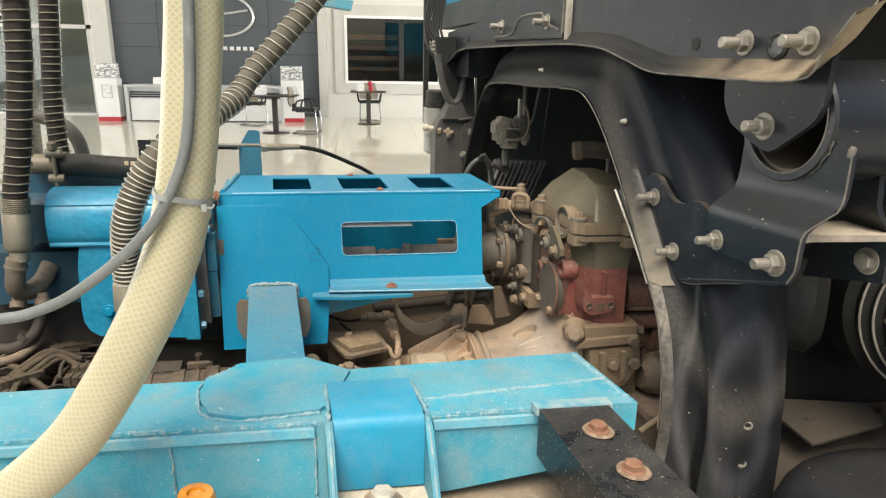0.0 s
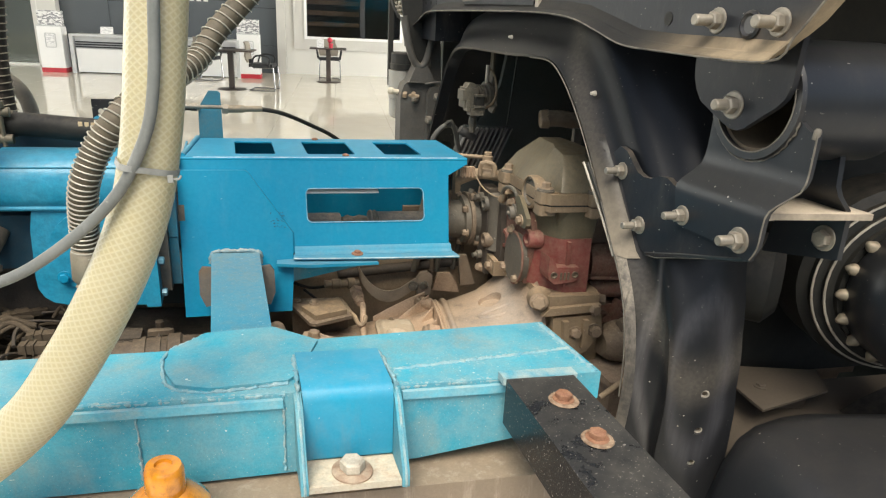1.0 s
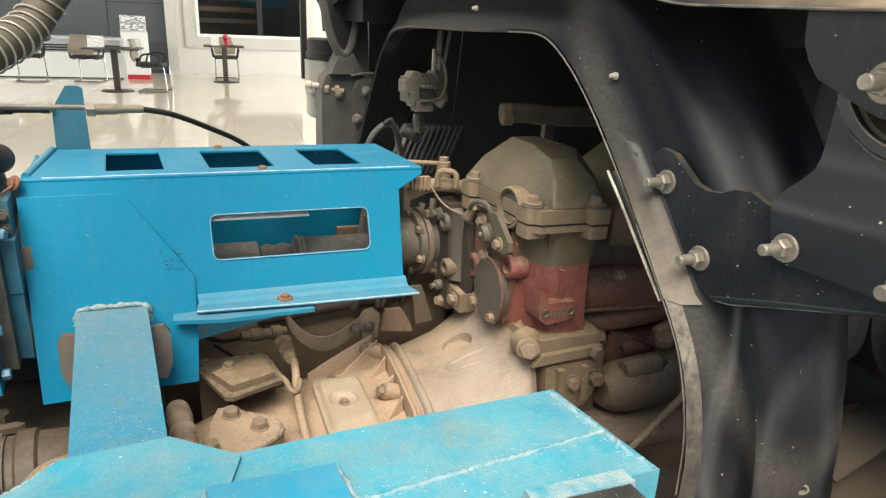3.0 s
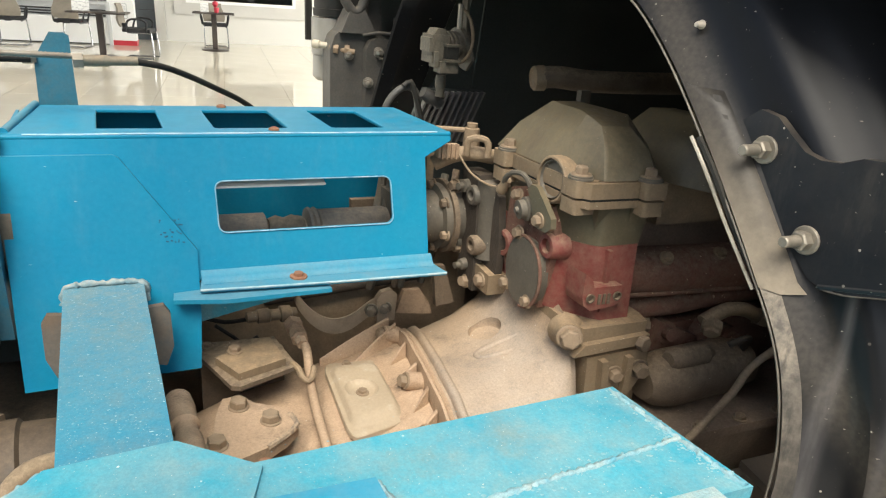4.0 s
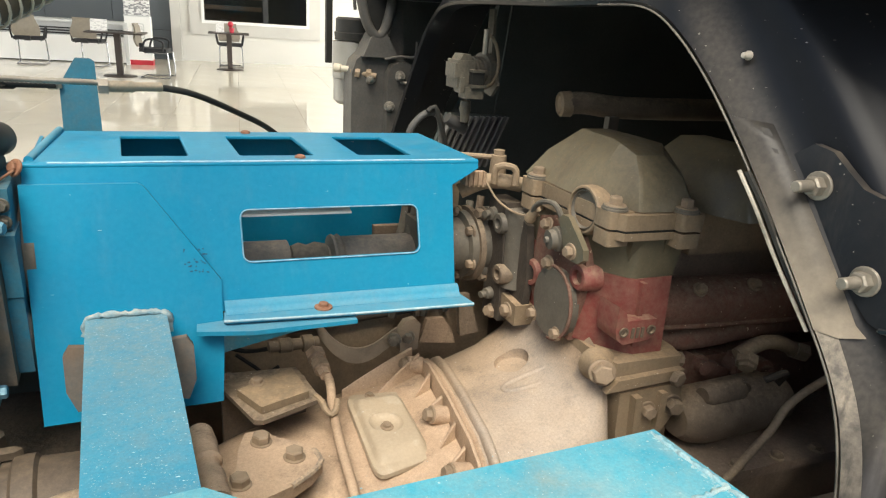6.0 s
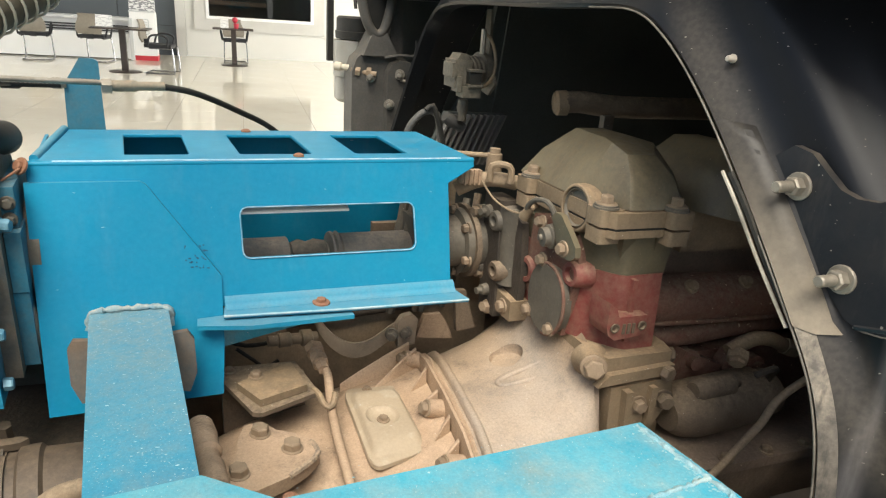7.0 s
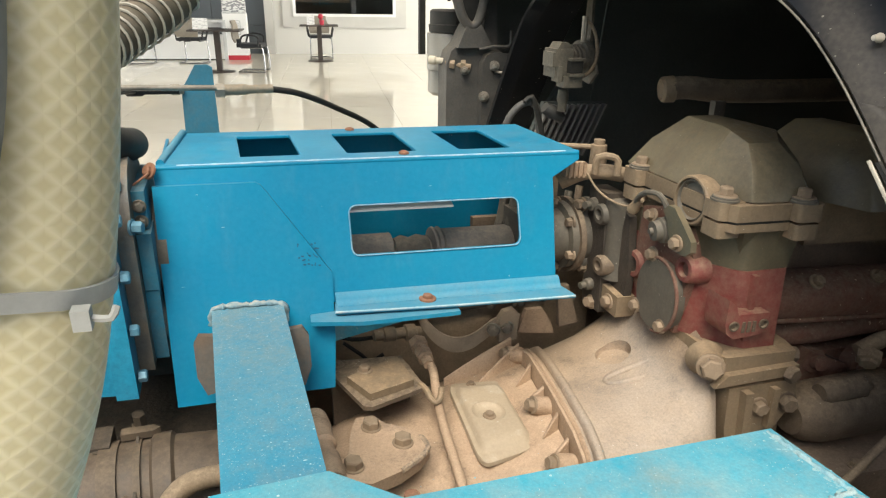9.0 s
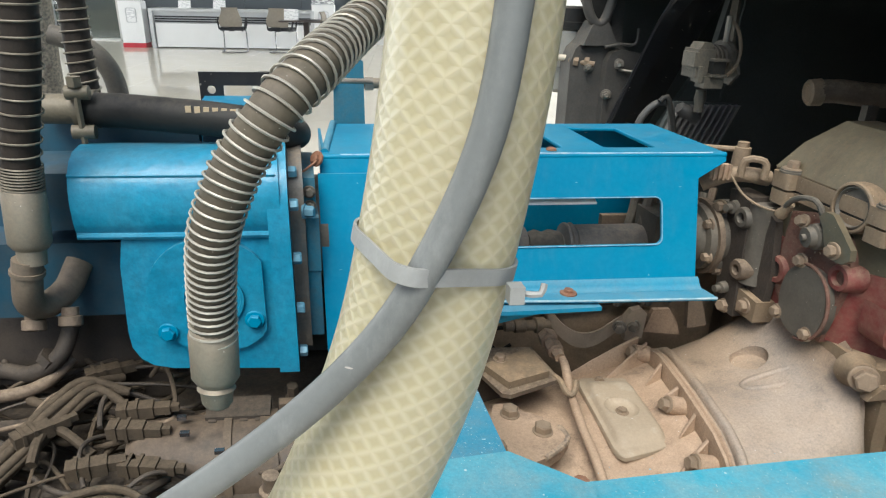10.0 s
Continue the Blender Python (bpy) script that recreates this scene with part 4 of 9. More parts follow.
def cantilever_chair(x, y, rz):
    """Office visitor chair on a bent chrome tube, facing -y at its own origin."""
    c = thing("visitor_chair", (0, 0, 0), "visitor chair with a taupe back, black seat and chrome cantilever legs", "chair", "visitor chairs", truck=False)
    for s in (-1, 1):
        bm = tube(N(), [(s * 0.22, 0.22, 0.02), (s * 0.24, -0.20, 0.02), (s * 0.24, -0.26, 0.06), (s * 0.23, -0.24, 0.40), (s * 0.22, -0.20, 0.44), (s * 0.20, 0.15, 0.44)], 0.013, 8, 0.03)
        part("leg", bm, CHROME, c, "chrome tube", truck=False)
        bm = tube(N(), [(s * 0.25, 0.16, 0.47), (s * 0.28, 0.10, 0.64), (s * 0.28, -0.05, 0.67), (s * 0.27, -0.18, 0.62), (s * 0.24, -0.16, 0.47)], 0.017, 8, 0.03)
        part("armrest", bm, SEAT_BLACK, c, truck=False)
    part("foot_bar", rod(N(), (-0.22, 0.22, 0.02), (0.22, 0.22, 0.02), 0.013, 8), CHROME, c, truck=False)
    part("seat", block((-0.23, -0.22, 0.45), (0.23, 0.22, 0.51), 0.022, 3), SEAT_BLACK, c, truck=False)
    secs = []
    for k in range(7):
        z = 0.53 + k * 0.062
        yb = 0.23 + 0.07 * (k / 6) + 0.02 * math.sin(k)
        wd = 0.16 + 0.07 * math.sin(math.pi * min(1, (k + 1.4) / 6))
        secs.append([(-wd, yb + 0.03, z), (-wd, yb - 0.0, z), (0, yb + 0.025, z), (wd, yb - 0.0, z), (wd, yb + 0.03, z), (0, yb + 0.055, z)])
    part("backrest", loft(N(), secs), BACK_TAUPE, c, "taupe backrest", truck=False, smooth=60)
    part("back_post", block((-0.05, 0.19, 0.44), (0.05, 0.255, 0.58), 0.008), SEAT_BLACK, c, truck=False)
    c.matrix_basis = pose(x, y, 0, 0, 0, rz)
    return c


ch = cantilever_chair(-1.38, 13.75, 84)
copy_thing(ch, pose(-2.72, 15.35, 0, 0, 0, 172))
copy_thing(ch, pose(-3.72, 15.30, 0, 0, 0, 186))
copy_thing(ch, pose(-0.15, 16.35, 0, 0, 0, 4))


def pedestal_table(x, y, wd, dp):
    t = thing("pedestal_table", (x, y, 0), "dark table top on a single post with a round foot", "table", "meeting tables", truck=False)
    part("tabletop", block((x - wd / 2, y - dp / 2, 0.725), (x + wd / 2, y + dp / 2, 0.75), 0.006), DARK_WOOD, t, truck=False)
    part("post", block((x - 0.05, y - 0.05, 0.02), (x + 0.05, y + 0.05, 0.725), 0.008), DARK_WOOD, t, truck=False)
    part("foot", lathe(N(), (x, y, 0), (0, 0, 1), [(0, 0.27), (0.012, 0.27), (0.022, 0.25), (0.03, 0.05)], 32), DARK_WOOD, t, truck=False)
    return t


pedestal_table(-0.16, 15.75, 0.80, 0.6)
pedestal_table(-1.98, 13.75, 0.90, 0.7)


def stand_card(x, y, z, w=0.20, h=0.20):
    s = thing("sheet_holder", (x, y, z), "white printed sheet in a stand on the furniture", "sheet holder", "sheet holders", truck=False)
    bm = prism(N(), [(y, z + 0.002), (y + 0.05, z + 0.002), (y + 0.07, z + h), (y + 0.066, z + h)], "u", x - w / 2, x + w / 2)
    part("sheet", bm, PAPER, s, truck=False, smooth=0)
    return s


stand_card(-2.25, 13.7, 0.75, 0.26, 0.19)
stand_card(-0.33, 15.7, 0.75, 0.16, 0.18)
stand_card(-4.2, 16.2, 0.82, 0.26, 0.18)
stand_card(-4.95, 16.2, 0.82, 0.26, 0.16)
pot = thing("red_ornament", (-0.10, 15.7, 0.75), "small red ornament standing on the table", "ornament", truck=False)
part("cup", lathe(N(), (-0.10, 15.7, 0.751), (0, 0, 1), [(0, 0.04), (0.09, 0.055), (0.10, 0.05)], 14), RED_FLOWER, pot, truck=False)
part("flower", lathe(N(), (-0.12, 15.7, 0.855), (0, 0, 1), [(0, 0.02), (0.05, 0.06), (0.10, 0.05), (0.13, 0)], 9), RED_FLOWER, pot, truck=False)

# ---- the truck: blue subframe beam ----
TOP = 0.955
beam = thing("subframe_beam", (0.2, 1.25, 0.80), "long blue welded steel box beam, dusty and scratched", "steel beam")
bm = N()
secs = []
for u, low, back in ((-1.5, 0.80, 1.29), (0.0, 0.805, 1.305), (0.40, 0.815, 1.33), (0.56, 0.838, 1.338), (0.64, 0.872, 1.342), (0.70, 0.905, 1.345)):
    tip = 0.008 if u > 0.69 else 0
    secs.append([(u + tip, 1.150, TOP), (u + tip, 1.150, low), (u, back, low), (u - tip, back, TOP)])
loft(bm, secs)
bevel(bm, 0.006, 2, 40)
part("box_section", bm, BLUE_OLD, beam)
fish = [(0.019, 1.223), (0.018, 1.294), (0.075, 1.355), (0.19, 1.368), (0.262, 1.308), (0.218, 1.196), (0.20, 1.178), (0.085, 1.168), (0.035, 1.185)]
part("fish_plate", bevel(prism(N(), fish, "w", TOP - 0.002, TOP + 0.006), 0.003), BLUE_OLD, beam)
weld(beam, [(0.20, 1.175, TOP + 0.002), (0.085, 1.164, TOP + 0.001), (0.03, 1.183, TOP + 0.001), (0.015, 1.225, TOP + 0.001), (0.016, 1.295, TOP + 0.001), (0.075, 1.358, TOP + 0.001)], 0.0032)
weld(beam, [(0.37, 1.20, TOP), (0.50, 1.214, TOP), (0.60, 1.225, TOP), (0.693, 1.236, TOP)], 0.0034)
weld(beam, [(0.70, 1.152, TOP - 0.001), (0.693, 1.236, TOP - 0.001), (0.684, 1.34, TOP - 0.001)], 0.0042)
weld(beam, [(-0.6, 1.153, TOP - 0.003), (-0.1, 1.153, TOP - 0.003), (0.195, 1.153, TOP - 0.003)], 0.0036)
weld(beam, [(0.37, 1.153, TOP - 0.004), (0.50, 1.153, TOP - 0.003), (0.62, 1.153, TOP - 0.003)], 0.0036)
CRUMB = surface("pale_dust_crumb", (0.30, 0.40, 0.39), (0.10, 0.30, 0.37), 0.8, scale=60, bump=0.2)
spatter(beam, [(-0.35, 1.165, TOP), (-0.1, 1.165, TOP), (0.20, 1.168, TOP)], 0.012, 150, CRUMB, lift_w=0.0002, seed=11)
spatter(beam, [(0.36, 1.200, TOP), (0.50, 1.212, TOP), (0.69, 1.236, TOP)], 0.009, 130, CRUMB, lift_w=0.0002, seed=12)
spatter(beam, [(0.37, 1.158, TOP), (0.50, 1.158, TOP), (0.62, 1.158, TOP)], 0.005, 70, CRUMB, lift_w=0.0002, seed=13)
spatter(beam, [(0.690, 1.17, TOP), (0.686, 1.25, TOP), (0.680, 1.33, TOP)], 0.004, 90, CRUMB, lift_w=0.0002, seed=14)
spatter(beam, [(0.0, 1.25, TOP), (0.35, 1.30, TOP), (0.66, 1.30, TOP)], 0.022, 110, CRUMB, size=(0.0004, 0.0011), lift_w=0.0002, seed=15)
spatter(beam, [(-0.3, 1.1498, 0.90), (0.18, 1.1498, 0.90)], 0.030, 120, CRUMB, size=(0.0004, 0.0012), axis="v", seed=16)
spatter(beam, [(0.38, 1.1498, 0.91), (0.66, 1.1498, 0.92)], 0.020, 90, CRUMB, size=(0.0004, 0.0012), axis="v", seed=17)
# rolled front edges of the panels, worn pale
for u0, u1 in ((-0.9, 0.19), (0.372, 0.63)):
    part("panel_edge", bevel(box(N(), (u0, 1.1425, TOP - 0.022), (u1, 1.1499, TOP - 0.008)), 0.003, 2), BLUE_EDGE, beam)
for u in (-0.02, 0.19):
    weld(beam, [(u, 1.148, TOP - 0.006), (u + 0.001, 1.148, 0.88), (u, 1.148, 0.82)], 0.0020)
BLUE_CLEAN = surface("blue_enamel_later_coat", (0.006, 0.265, 0.41), (0.004, 0.215, 0.35), 0.35, scale=5, bump=0.06, dust=0.06, top_dust=0.06, dust_colour=(0.36, 0.38, 0.33), dust_scale=18, spec=0.28, speck=0.02, speck_colour=(0.4, 0.45, 0.42), stain=0.3, stain_colour=(0.22, 0.22, 0.17), stain_scale=(22, 22, 6))
# saddle bracket over the beam, with ribs and a shelf for its bolt
sad = [(1.256, TOP + 0.001), (1.256, TOP + 0.011), (1.150, TOP + 0.011), (1.137, TOP + 0.004), (1.131, TOP - 0.010), (1.131, 0.845), (1.139, 0.845), (1.139, TOP - 0.008), (1.148, TOP + 0.001)]
saddle = part("saddle_bracket", bevel(prism(N(), sad, "u", 0.218, 0.355), 0.0015), BLUE_CLEAN, beam, "blue folded plate bracket")
rib = [(1.150, TOP - 0.002), (1.128, TOP - 0.008), (1.068, 0.852), (1.068, 0.828), (1.142, 0.828)]
for u in (0.206, 0.356):
    part("rib", bevel(prism(N(), rib, "u", u, u + 0.011), 0.0015), BLUE_OLD, saddle)
part("shelf", block((0.2175, 1.070, 0.829), (0.3555, 1.135, 0.840), 0.002), surface("shelf_dust", (0.50, 0.42, 0.31), (0.30, 0.30, 0.25), 0.85, scale=16, bump=0.2, dust=0.25, top_dust=0.45, dust_colour=(0.56, 0.47, 0.34), stain=0.6, stain_colour=(0.26, 0.12, 0.06), stain_scale=(30, 30, 30)), saddle, "shelf under settled cement dust")
bolt(saddle, (0.286, 1.100, 0.8445), (0, 0, 1), 0.019, 0.016, 0.0, material=surface("cement_splashed_bolt", (0.50, 0.45, 0.36), (0.33, 0.28, 0.21), 0.7, scale=45, bump=0.3))
part("rusty_washer", lathe(N(), (0.286, 1.100, 0.840), (0, 0, 1), [(0, 0.031), (0.003, 0.031), (0.0045, 0.029), (0.0045, 0.0)], 28), surface("rust_rimmed_washer", (0.40, 0.33, 0.24), (0.22, 0.12, 0.07), 0.8, scale=60, bump=0.3), saddle, "rusty washer")
for u in (0.2115, 0.3615):
    part("bare_edge", tube(N(), [(u, 1.150, TOP - 0.002), (u, 1.128, TOP - 0.008), (u, 1.068, 0.852), (u, 1.068, 0.829)], 0.0022, 6), WELD, saddle)
for u in (0.214, 0.362):
    weld(saddle, [(u, 1.135, TOP - 0.01), (u, 1.13, 0.90), (u, 1.129, 0.85)], 0.0020)
weld(saddle, [(0.216, 1.256, TOP + 0.005), (0.214, 1.20, TOP + 0.005), (0.212, 1.15, TOP + 0.004)], 0.0037)
weld(saddle, [(0.358, 1.256, TOP + 0.005), (0.361, 1.20, TOP + 0.005), (0.364, 1.15, TOP + 0.004)], 0.0037)
weld(saddle, [(0.22, 1.258, TOP + 0.004), (0.29, 1.259, TOP + 0.004), (0.354, 1.258, TOP + 0.004)], 0.0029)
bm = N()
lathe(bm, (0.275, 1.368, 0.878), (0.05, 0, 1), [(0, 0.0065), (0.028, 0.0065), (0.030, 0.009), (0.037, 0.009)], 8)
part("rusty_stud", bm, RUST, beam)

arm = thing("cross_arm", (0.13, 1.55, 0.87), "blue square-tube arm welded to the beam, dusty on top", "steel beam")
bm = loft(N(), [[(0.084, 1.345, TOP + 0.006), (0.188, 1.345, TOP + 0.006), (0.188, 1.345, 0.86), (0.084, 1.345, 0.86)],
                [(0.077, 1.782, 0.958), (0.185, 1.782, 0.958), (0.185, 1.782, 0.862), (0.077, 1.782, 0.862)]])
part("tube", bevel(bm, 0.015, 4, 40), BLUE_ARM, arm)
weld(arm, [(0.073, 1.776, 0.925), (0.076, 1.776, 0.955), (0.092, 1.778, 0.961), (0.13, 1.778, 0.962), (0.17, 1.778, 0.961), (0.187, 1.776, 0.954), (0.189, 1.776, 0.925)], 0.0046, material=WELD_DUSTY)
for a in (0.035, 0.184):
    pl = [(a + 0.014, 0.932), (a + 0.022, 0.944), (a + 0.045, 0.942), (a + 0.045, 0.862), (a + 0.026, 0.858), (a + 0.014, 0.885)]
    if a > 0.1:
        pl = [(2 * a + 0.045 - p, q) for p, q in pl]
    part("gusset", bevel(prism(N(), pl, "v", 1.722, 1.732, lambda p: (p[1] - 0.95) * 0.3), 0.002), surface("brown_dust_plate", (0.105, 0.075, 0.05), (0.035, 0.07, 0.085), 0.7, scale=22, bump=0.15, dust=0.3, top_dust=0.3, dust_colour=(0.16, 0.11, 0.07)), arm)

# black hanger bolted on the end of the beam
hang = thing("hanger_bracket", (0.59, 1.0, 0.86), "black painted channel bracket bolted beside the beam end", "bracket")
bm = loft(N(), [[(0.532, 1.125, 0.968), (0.645, 1.135, 0.968), (0.645, 1.135, 0.89), (0.532, 1.125, 0.888)],
                [(0.545, 0.70, 0.944), (0.668, 0.70, 0.944), (0.668, 0.70, 0.856), (0.545, 0.70, 0.856)]])
part("channel", bevel(bm, 0.011, 4, 40), HANGER, hang)
part("end_ledge", bevel(box(N(), (0.528, 1.126, 0.9565), (0.652, 1.149, 0.9695)), 0.004, 2), WELD, hang, "pale scuffed ledge against the beam")
PALE_RUST = surface("pale_rusty_washer", (0.36, 0.26, 0.17), (0.13, 0.075, 0.045), 0.8, scale=110, bump=0.4, fine=220)
for hu, hv, hw in ((0.595, 1.06, 0.9655), (0.600, 0.968, 0.9600)):
    bolt(hang, (hu, hv, hw + 0.002), (0, 0, 1), 0.0125, 0.010, 0.0160, material=RUST)
    part("washer", lathe(N(), (hu + 0.001, hv, hw), (0, 0, 1), [(0, 0.0225), (0.0018, 0.0215), (0.0024, 0.017), (0.0024, 0.0)], 28), PALE_RUST, hang)

# ---- blue shaft guard ----
def lean(p, at=1.097):
    return (p[1] - at) * 0.30


TAB_DUST = surface("pale_settled_dust", (0.55, 0.58, 0.55), (0.40, 0.50, 0.52), 0.7, scale=14, bump=0.1, dust=0.3, top_dust=0.4, dust_colour=(0.62, 0.60, 0.53), dust_var=0.5, dust_scale=30)
guard = thing("shaft_guard", (0.36, 1.95, 0.95), "blue folded sheet-steel guard over the drive shaft, with slots", "machine guard")
face = [(0.016, 0.85), (0.25, 0.85), (0.262, 0.95), (0.648, 0.95), (0.655, 1.128), (0.705, 1.155), (0.705, 1.166), (0.016, 1.166)]
bm = holed(N(), face, [rounded((0.302, 1.021), (0.588, 1.099), 0.012)], "v", 1.828, 1.834, lean)
part("front_plate", bevel(bm, 0.0012, 1, 60), BLUE, guard, smooth=30)
win = rounded((0.302, 1.021), (0.588, 1.099), 0.012)
part("chipped_rim", tube(N(), [(u, 1.8265 + lean((u, w)), w) for u, w in win + win[:2]], 0.0012, 5, smooth=False), surface("bare_cut_edge", (0.30, 0.45, 0.52), (0.03, 0.24, 0.38), 0.5, scale=50, bump=0.2), guard)
tab = part("window_tab", prism(N(), [(0.298, 1.838), (0.480, 1.838), (0.474, 1.905), (0.298, 1.910)], "w", 1.0840, 1.0870, lambda p: (p[1] - 1.838) * 0.45), TAB_DUST, guard, "folded tab under pale dust")
cut(tab, box(N(), (0.452, 1.850, 1.07), (0.470, 1.892, 1.13)))
slots = [rounded((a, 1.892), (b, 2.055), 0.004, 2) for a, b in ((0.145, 0.239), (0.316, 0.432), (0.507, 0.600))]
top = [(0.02, 1.853), (0.704, 1.853), (0.700, 2.10), (0.05, 2.10)]
part("top_plate", bevel(holed(N(), top, slots, "w", 1.164, 1.170), 0.0012, 1, 60), BLUE, guard, smooth=30)
part("folded_edge", rod(N(), (0.018, 1.8525, 1.1655), (0.7045, 1.8525, 1.1655), 0.0052, 10), BLUE, guard)
part("worn_edge", tube(N(), [(0.05 + 0.07 * i, 1.8500, 1.1700 + random.uniform(-0.0006, 0.0004)) for i in range(10)], 0.0016, 5), surface("chipped_edge", (0.5, 0.62, 0.65), (0.05, 0.3, 0.5), 0.5, scale=45, bump=0.2), guard)
bm = prism(N(), [(0.05, 0.84), (0.70, 0.86), (0.70, 1.164), (0.05, 1.164)], "v", 2.10, 2.106, lambda p: (1.164 - p[1]) * 0.2)
part("back_plate", bm, BLUE, guard, smooth=30)
part("end_plate", bevel(prism(N(), [(1.80, 0.96), (1.85, 1.163), (2.09, 1.163), (2.12, 0.96)], "u", 0.022, 0.027), 0.001), BLUE, guard)
gus = [(0.012, 0.815), (0.254, 0.82), (0.262, 0.90), (0.266, 1.0), (0.17, 1.138), (0.162, 1.142), (0.012, 1.142)]
part("side_plate", bevel(prism(N(), gus, "v", 1.821, 1.829, lean), 0.0015), BLUE, guard, "blue overlaid side plate")
part("rolled_edge", rod(N(), (0.026, 1.865, 1.170), (0.052, 2.095, 1.172), 0.0065, 12), BLUE_FLANGE, guard)
fl = [(0.262, 1.752), (0.268, 1.788), (0.652, 1.788), (0.660, 1.738), (0.45, 1.742)]
part("flange", bevel(prism(N(), fl, "w", 0.944, 0.950), 0.0015), BLUE_FLANGE, guard)
fold = []
for u in (0.268, 0.40, 0.52, 0.652):
    sec = [(u, 1.7795 - 0.012 + 0.014 * math.sin(a), 0.9505 + 0.014 - 0.014 * math.cos(a)) for a in [radians(15 * i) for i in range(6)]]
    fold.append(sec + [(u, 1.788, 0.966), (u, 1.788, 0.947), (u, 1.768, 0.947)])
part("rolled_fold", loft(N(), fold), BLUE_FLANGE, guard, smooth=60)
part("flange_edge", tube(N(), [(0.262, 1.752, 0.948), (0.45, 1.742, 0.948), (0.660, 1.738, 0.948)], 0.0022, 6), surface("pale_sheared_edge", (0.45, 0.50, 0.47), (0.10, 0.32, 0.42), 0.6, scale=40, bump=0.2), guard)
part("flange_tab", bevel(prism(N(), [(0.222, 1.742), (0.225, 1.768), (0.30, 1.778), (0.46, 1.760), (0.46, 1.735), (0.30, 1.728)], "w", 0.933, 0.940), 0.0015), BLUE_FLANGE, guard)
part("skirt", bevel(prism(N(), [(0.262, 0.94), (0.47, 0.94), (0.445, 0.913), (0.34, 0.89), (0.262, 0.872)], "v", 1.795, 1.801), 0.001), BLUE_OLD, guard)
for u, v, w, ax in ((0.415, 1.768, 0.951, (0, 0, 1)),):
    bolt(guard, (u, v, w), ax, 0.008, 0.006, 0.014, material=RUST)
for u, v in ((0.405, 1.872), (0.356, 2.085)):
    part("rivet", lathe(N(), (u, v, 1.1705), (0, 0, 1), [(0, 0.009), (0.003, 0.008), (0.005, 0.004), (0.0055, 0)], 12), RUST, guard)
# small unreadable stamp on the side plate
STAMP_INK = surface("dark_blue_stamp", (0.006, 0.07, 0.13), (0.004, 0.05, 0.10), 0.5, scale=30, bump=0.0)
stamp = part("paint_stamp", block((0.2, 1.7905, 1.02), (0.2005, 1.791, 1.0205), 0), BLUE_DARK, guard, "scuffed dark stamp marks")
for k in range(26):
    a, b = 0.215 + random.uniform(0, 0.034), 1.012 + random.uniform(0, 0.036)
    s = random.uniform(0.001, 0.004)
    bm = prism(N(), [(a, b), (a + s, b - 0.0006), (a + s, b + 0.0012), (a, b + 0.0016)], "v", 1.8204, 1.8212, lean)
    part("stamp_mark", bm, STAMP_INK, stamp, smooth=0)
bolt(guard, (0.012, 1.838, 1.166), (-0.6, -0.5, 0.4), 0.008, 0.006, 0.013, material=RUST)
bm = tube(N(), [(0.012, 1.83, 1.165), (-0.02, 1.815, 1.145), (-0.035, 1.81, 1.137)], 0.002, 6)
part("tie_wire", bm, RUST, guard)

shaft = thing("drive_shaft", (0.4, 1.96, 1.04), "greasy steel drive shaft inside the guard", "drive shaft")
part("shaft_tube", lathe(N(), (0.03, 1.975, 0.957), (1, 0, 0), [(0, 0.05), (0.06, 0.05), (0.065, 0.036), (0.375, 0.036), (0.382, 0.020), (0.452, 0.020), (0.455, 0.041), (0.459, 0.043), (0.465, 0.039), (0.47, 0.043), (0.476, 0.038), (0.66, 0.038)], 28), surface("greasy_grey_shaft", (0.20, 0.18, 0.155), (0.12, 0.105, 0.09), 0.5, metal=0.2, scale=18, bump=0.2, dust=0.15, top_dust=0.4, dust_colour=(0.36, 0.30, 0.23)), shaft)
part("rubber_boot", lathe(N(), (0.412, 1.975, 0.957), (1, 0, 0), [(0, 0.024), (0.015, 0.030), (0.03, 0.025), (0.045, 0.030), (0.065, 0.026)], 20), SOOT, shaft)
part("yoke", bevel(box(N(), (0.64, 1.92, 0.93), (0.70, 2.0, 1.03)), 0.012, 3), SOOT, shaft)

# ---- throttle cable behind the guard ----
post = thing("cable_post", (0.09, 2.13, 1.16), "blue flat-bar post carrying a throttle cable", "bracket")
pp = [(0.054, 1.12), (0.117, 1.12), (0.116, 1.285), (0.108, 1.290), (0.086, 1.290), (0.058, 1.245)]
part("flat_bar", bevel(prism(N(), pp, "v", 2.125, 2.137), 0.002), BLUE_GREASY, post)
cable = thing("throttle_cable", (0.1, 2.15, 1.24), "black throttle cable with brass-coloured ends", "cable")
part("inner_rod", rod(N(), (-0.06, 2.02, 1.258), (-0.02, 2.12, 1.246), 0.006, 10), RUBBER, cable)
part("sleeve", lathe(N(), (-0.04, 2.12, 1.246), (1, 0, 0), [(0, 0.006), (0.004, 0.0105), (0.03, 0.0105), (0.034, 0.0075), (0.094, 0.0075)], 14), RUBBER, cable)
part("nut", lathe(N(), (0.040, 2.125, 1.246), (1, 0, 0), [(0, 0.011), (0.015, 0.011), (0.0155, 0.0085), (0.022, 0.0085)], 6), STEEL, cable)
part("nut", lathe(N(), (0.118, 2.125, 1.243), (1, 0, 0), [(0, 0.014), (0.016, 0.014)], 6), STEEL, cable)
part("end_sleeve", lathe(N(), (0.118, 2.127, 1.2435), (1, 0.12, 0), [(0, 0.0105), (0.055, 0.0105), (0.06, 0.0085), (0.105, 0.0085)], 14), FERRULE, cable, "dusty brass-coloured sleeve")
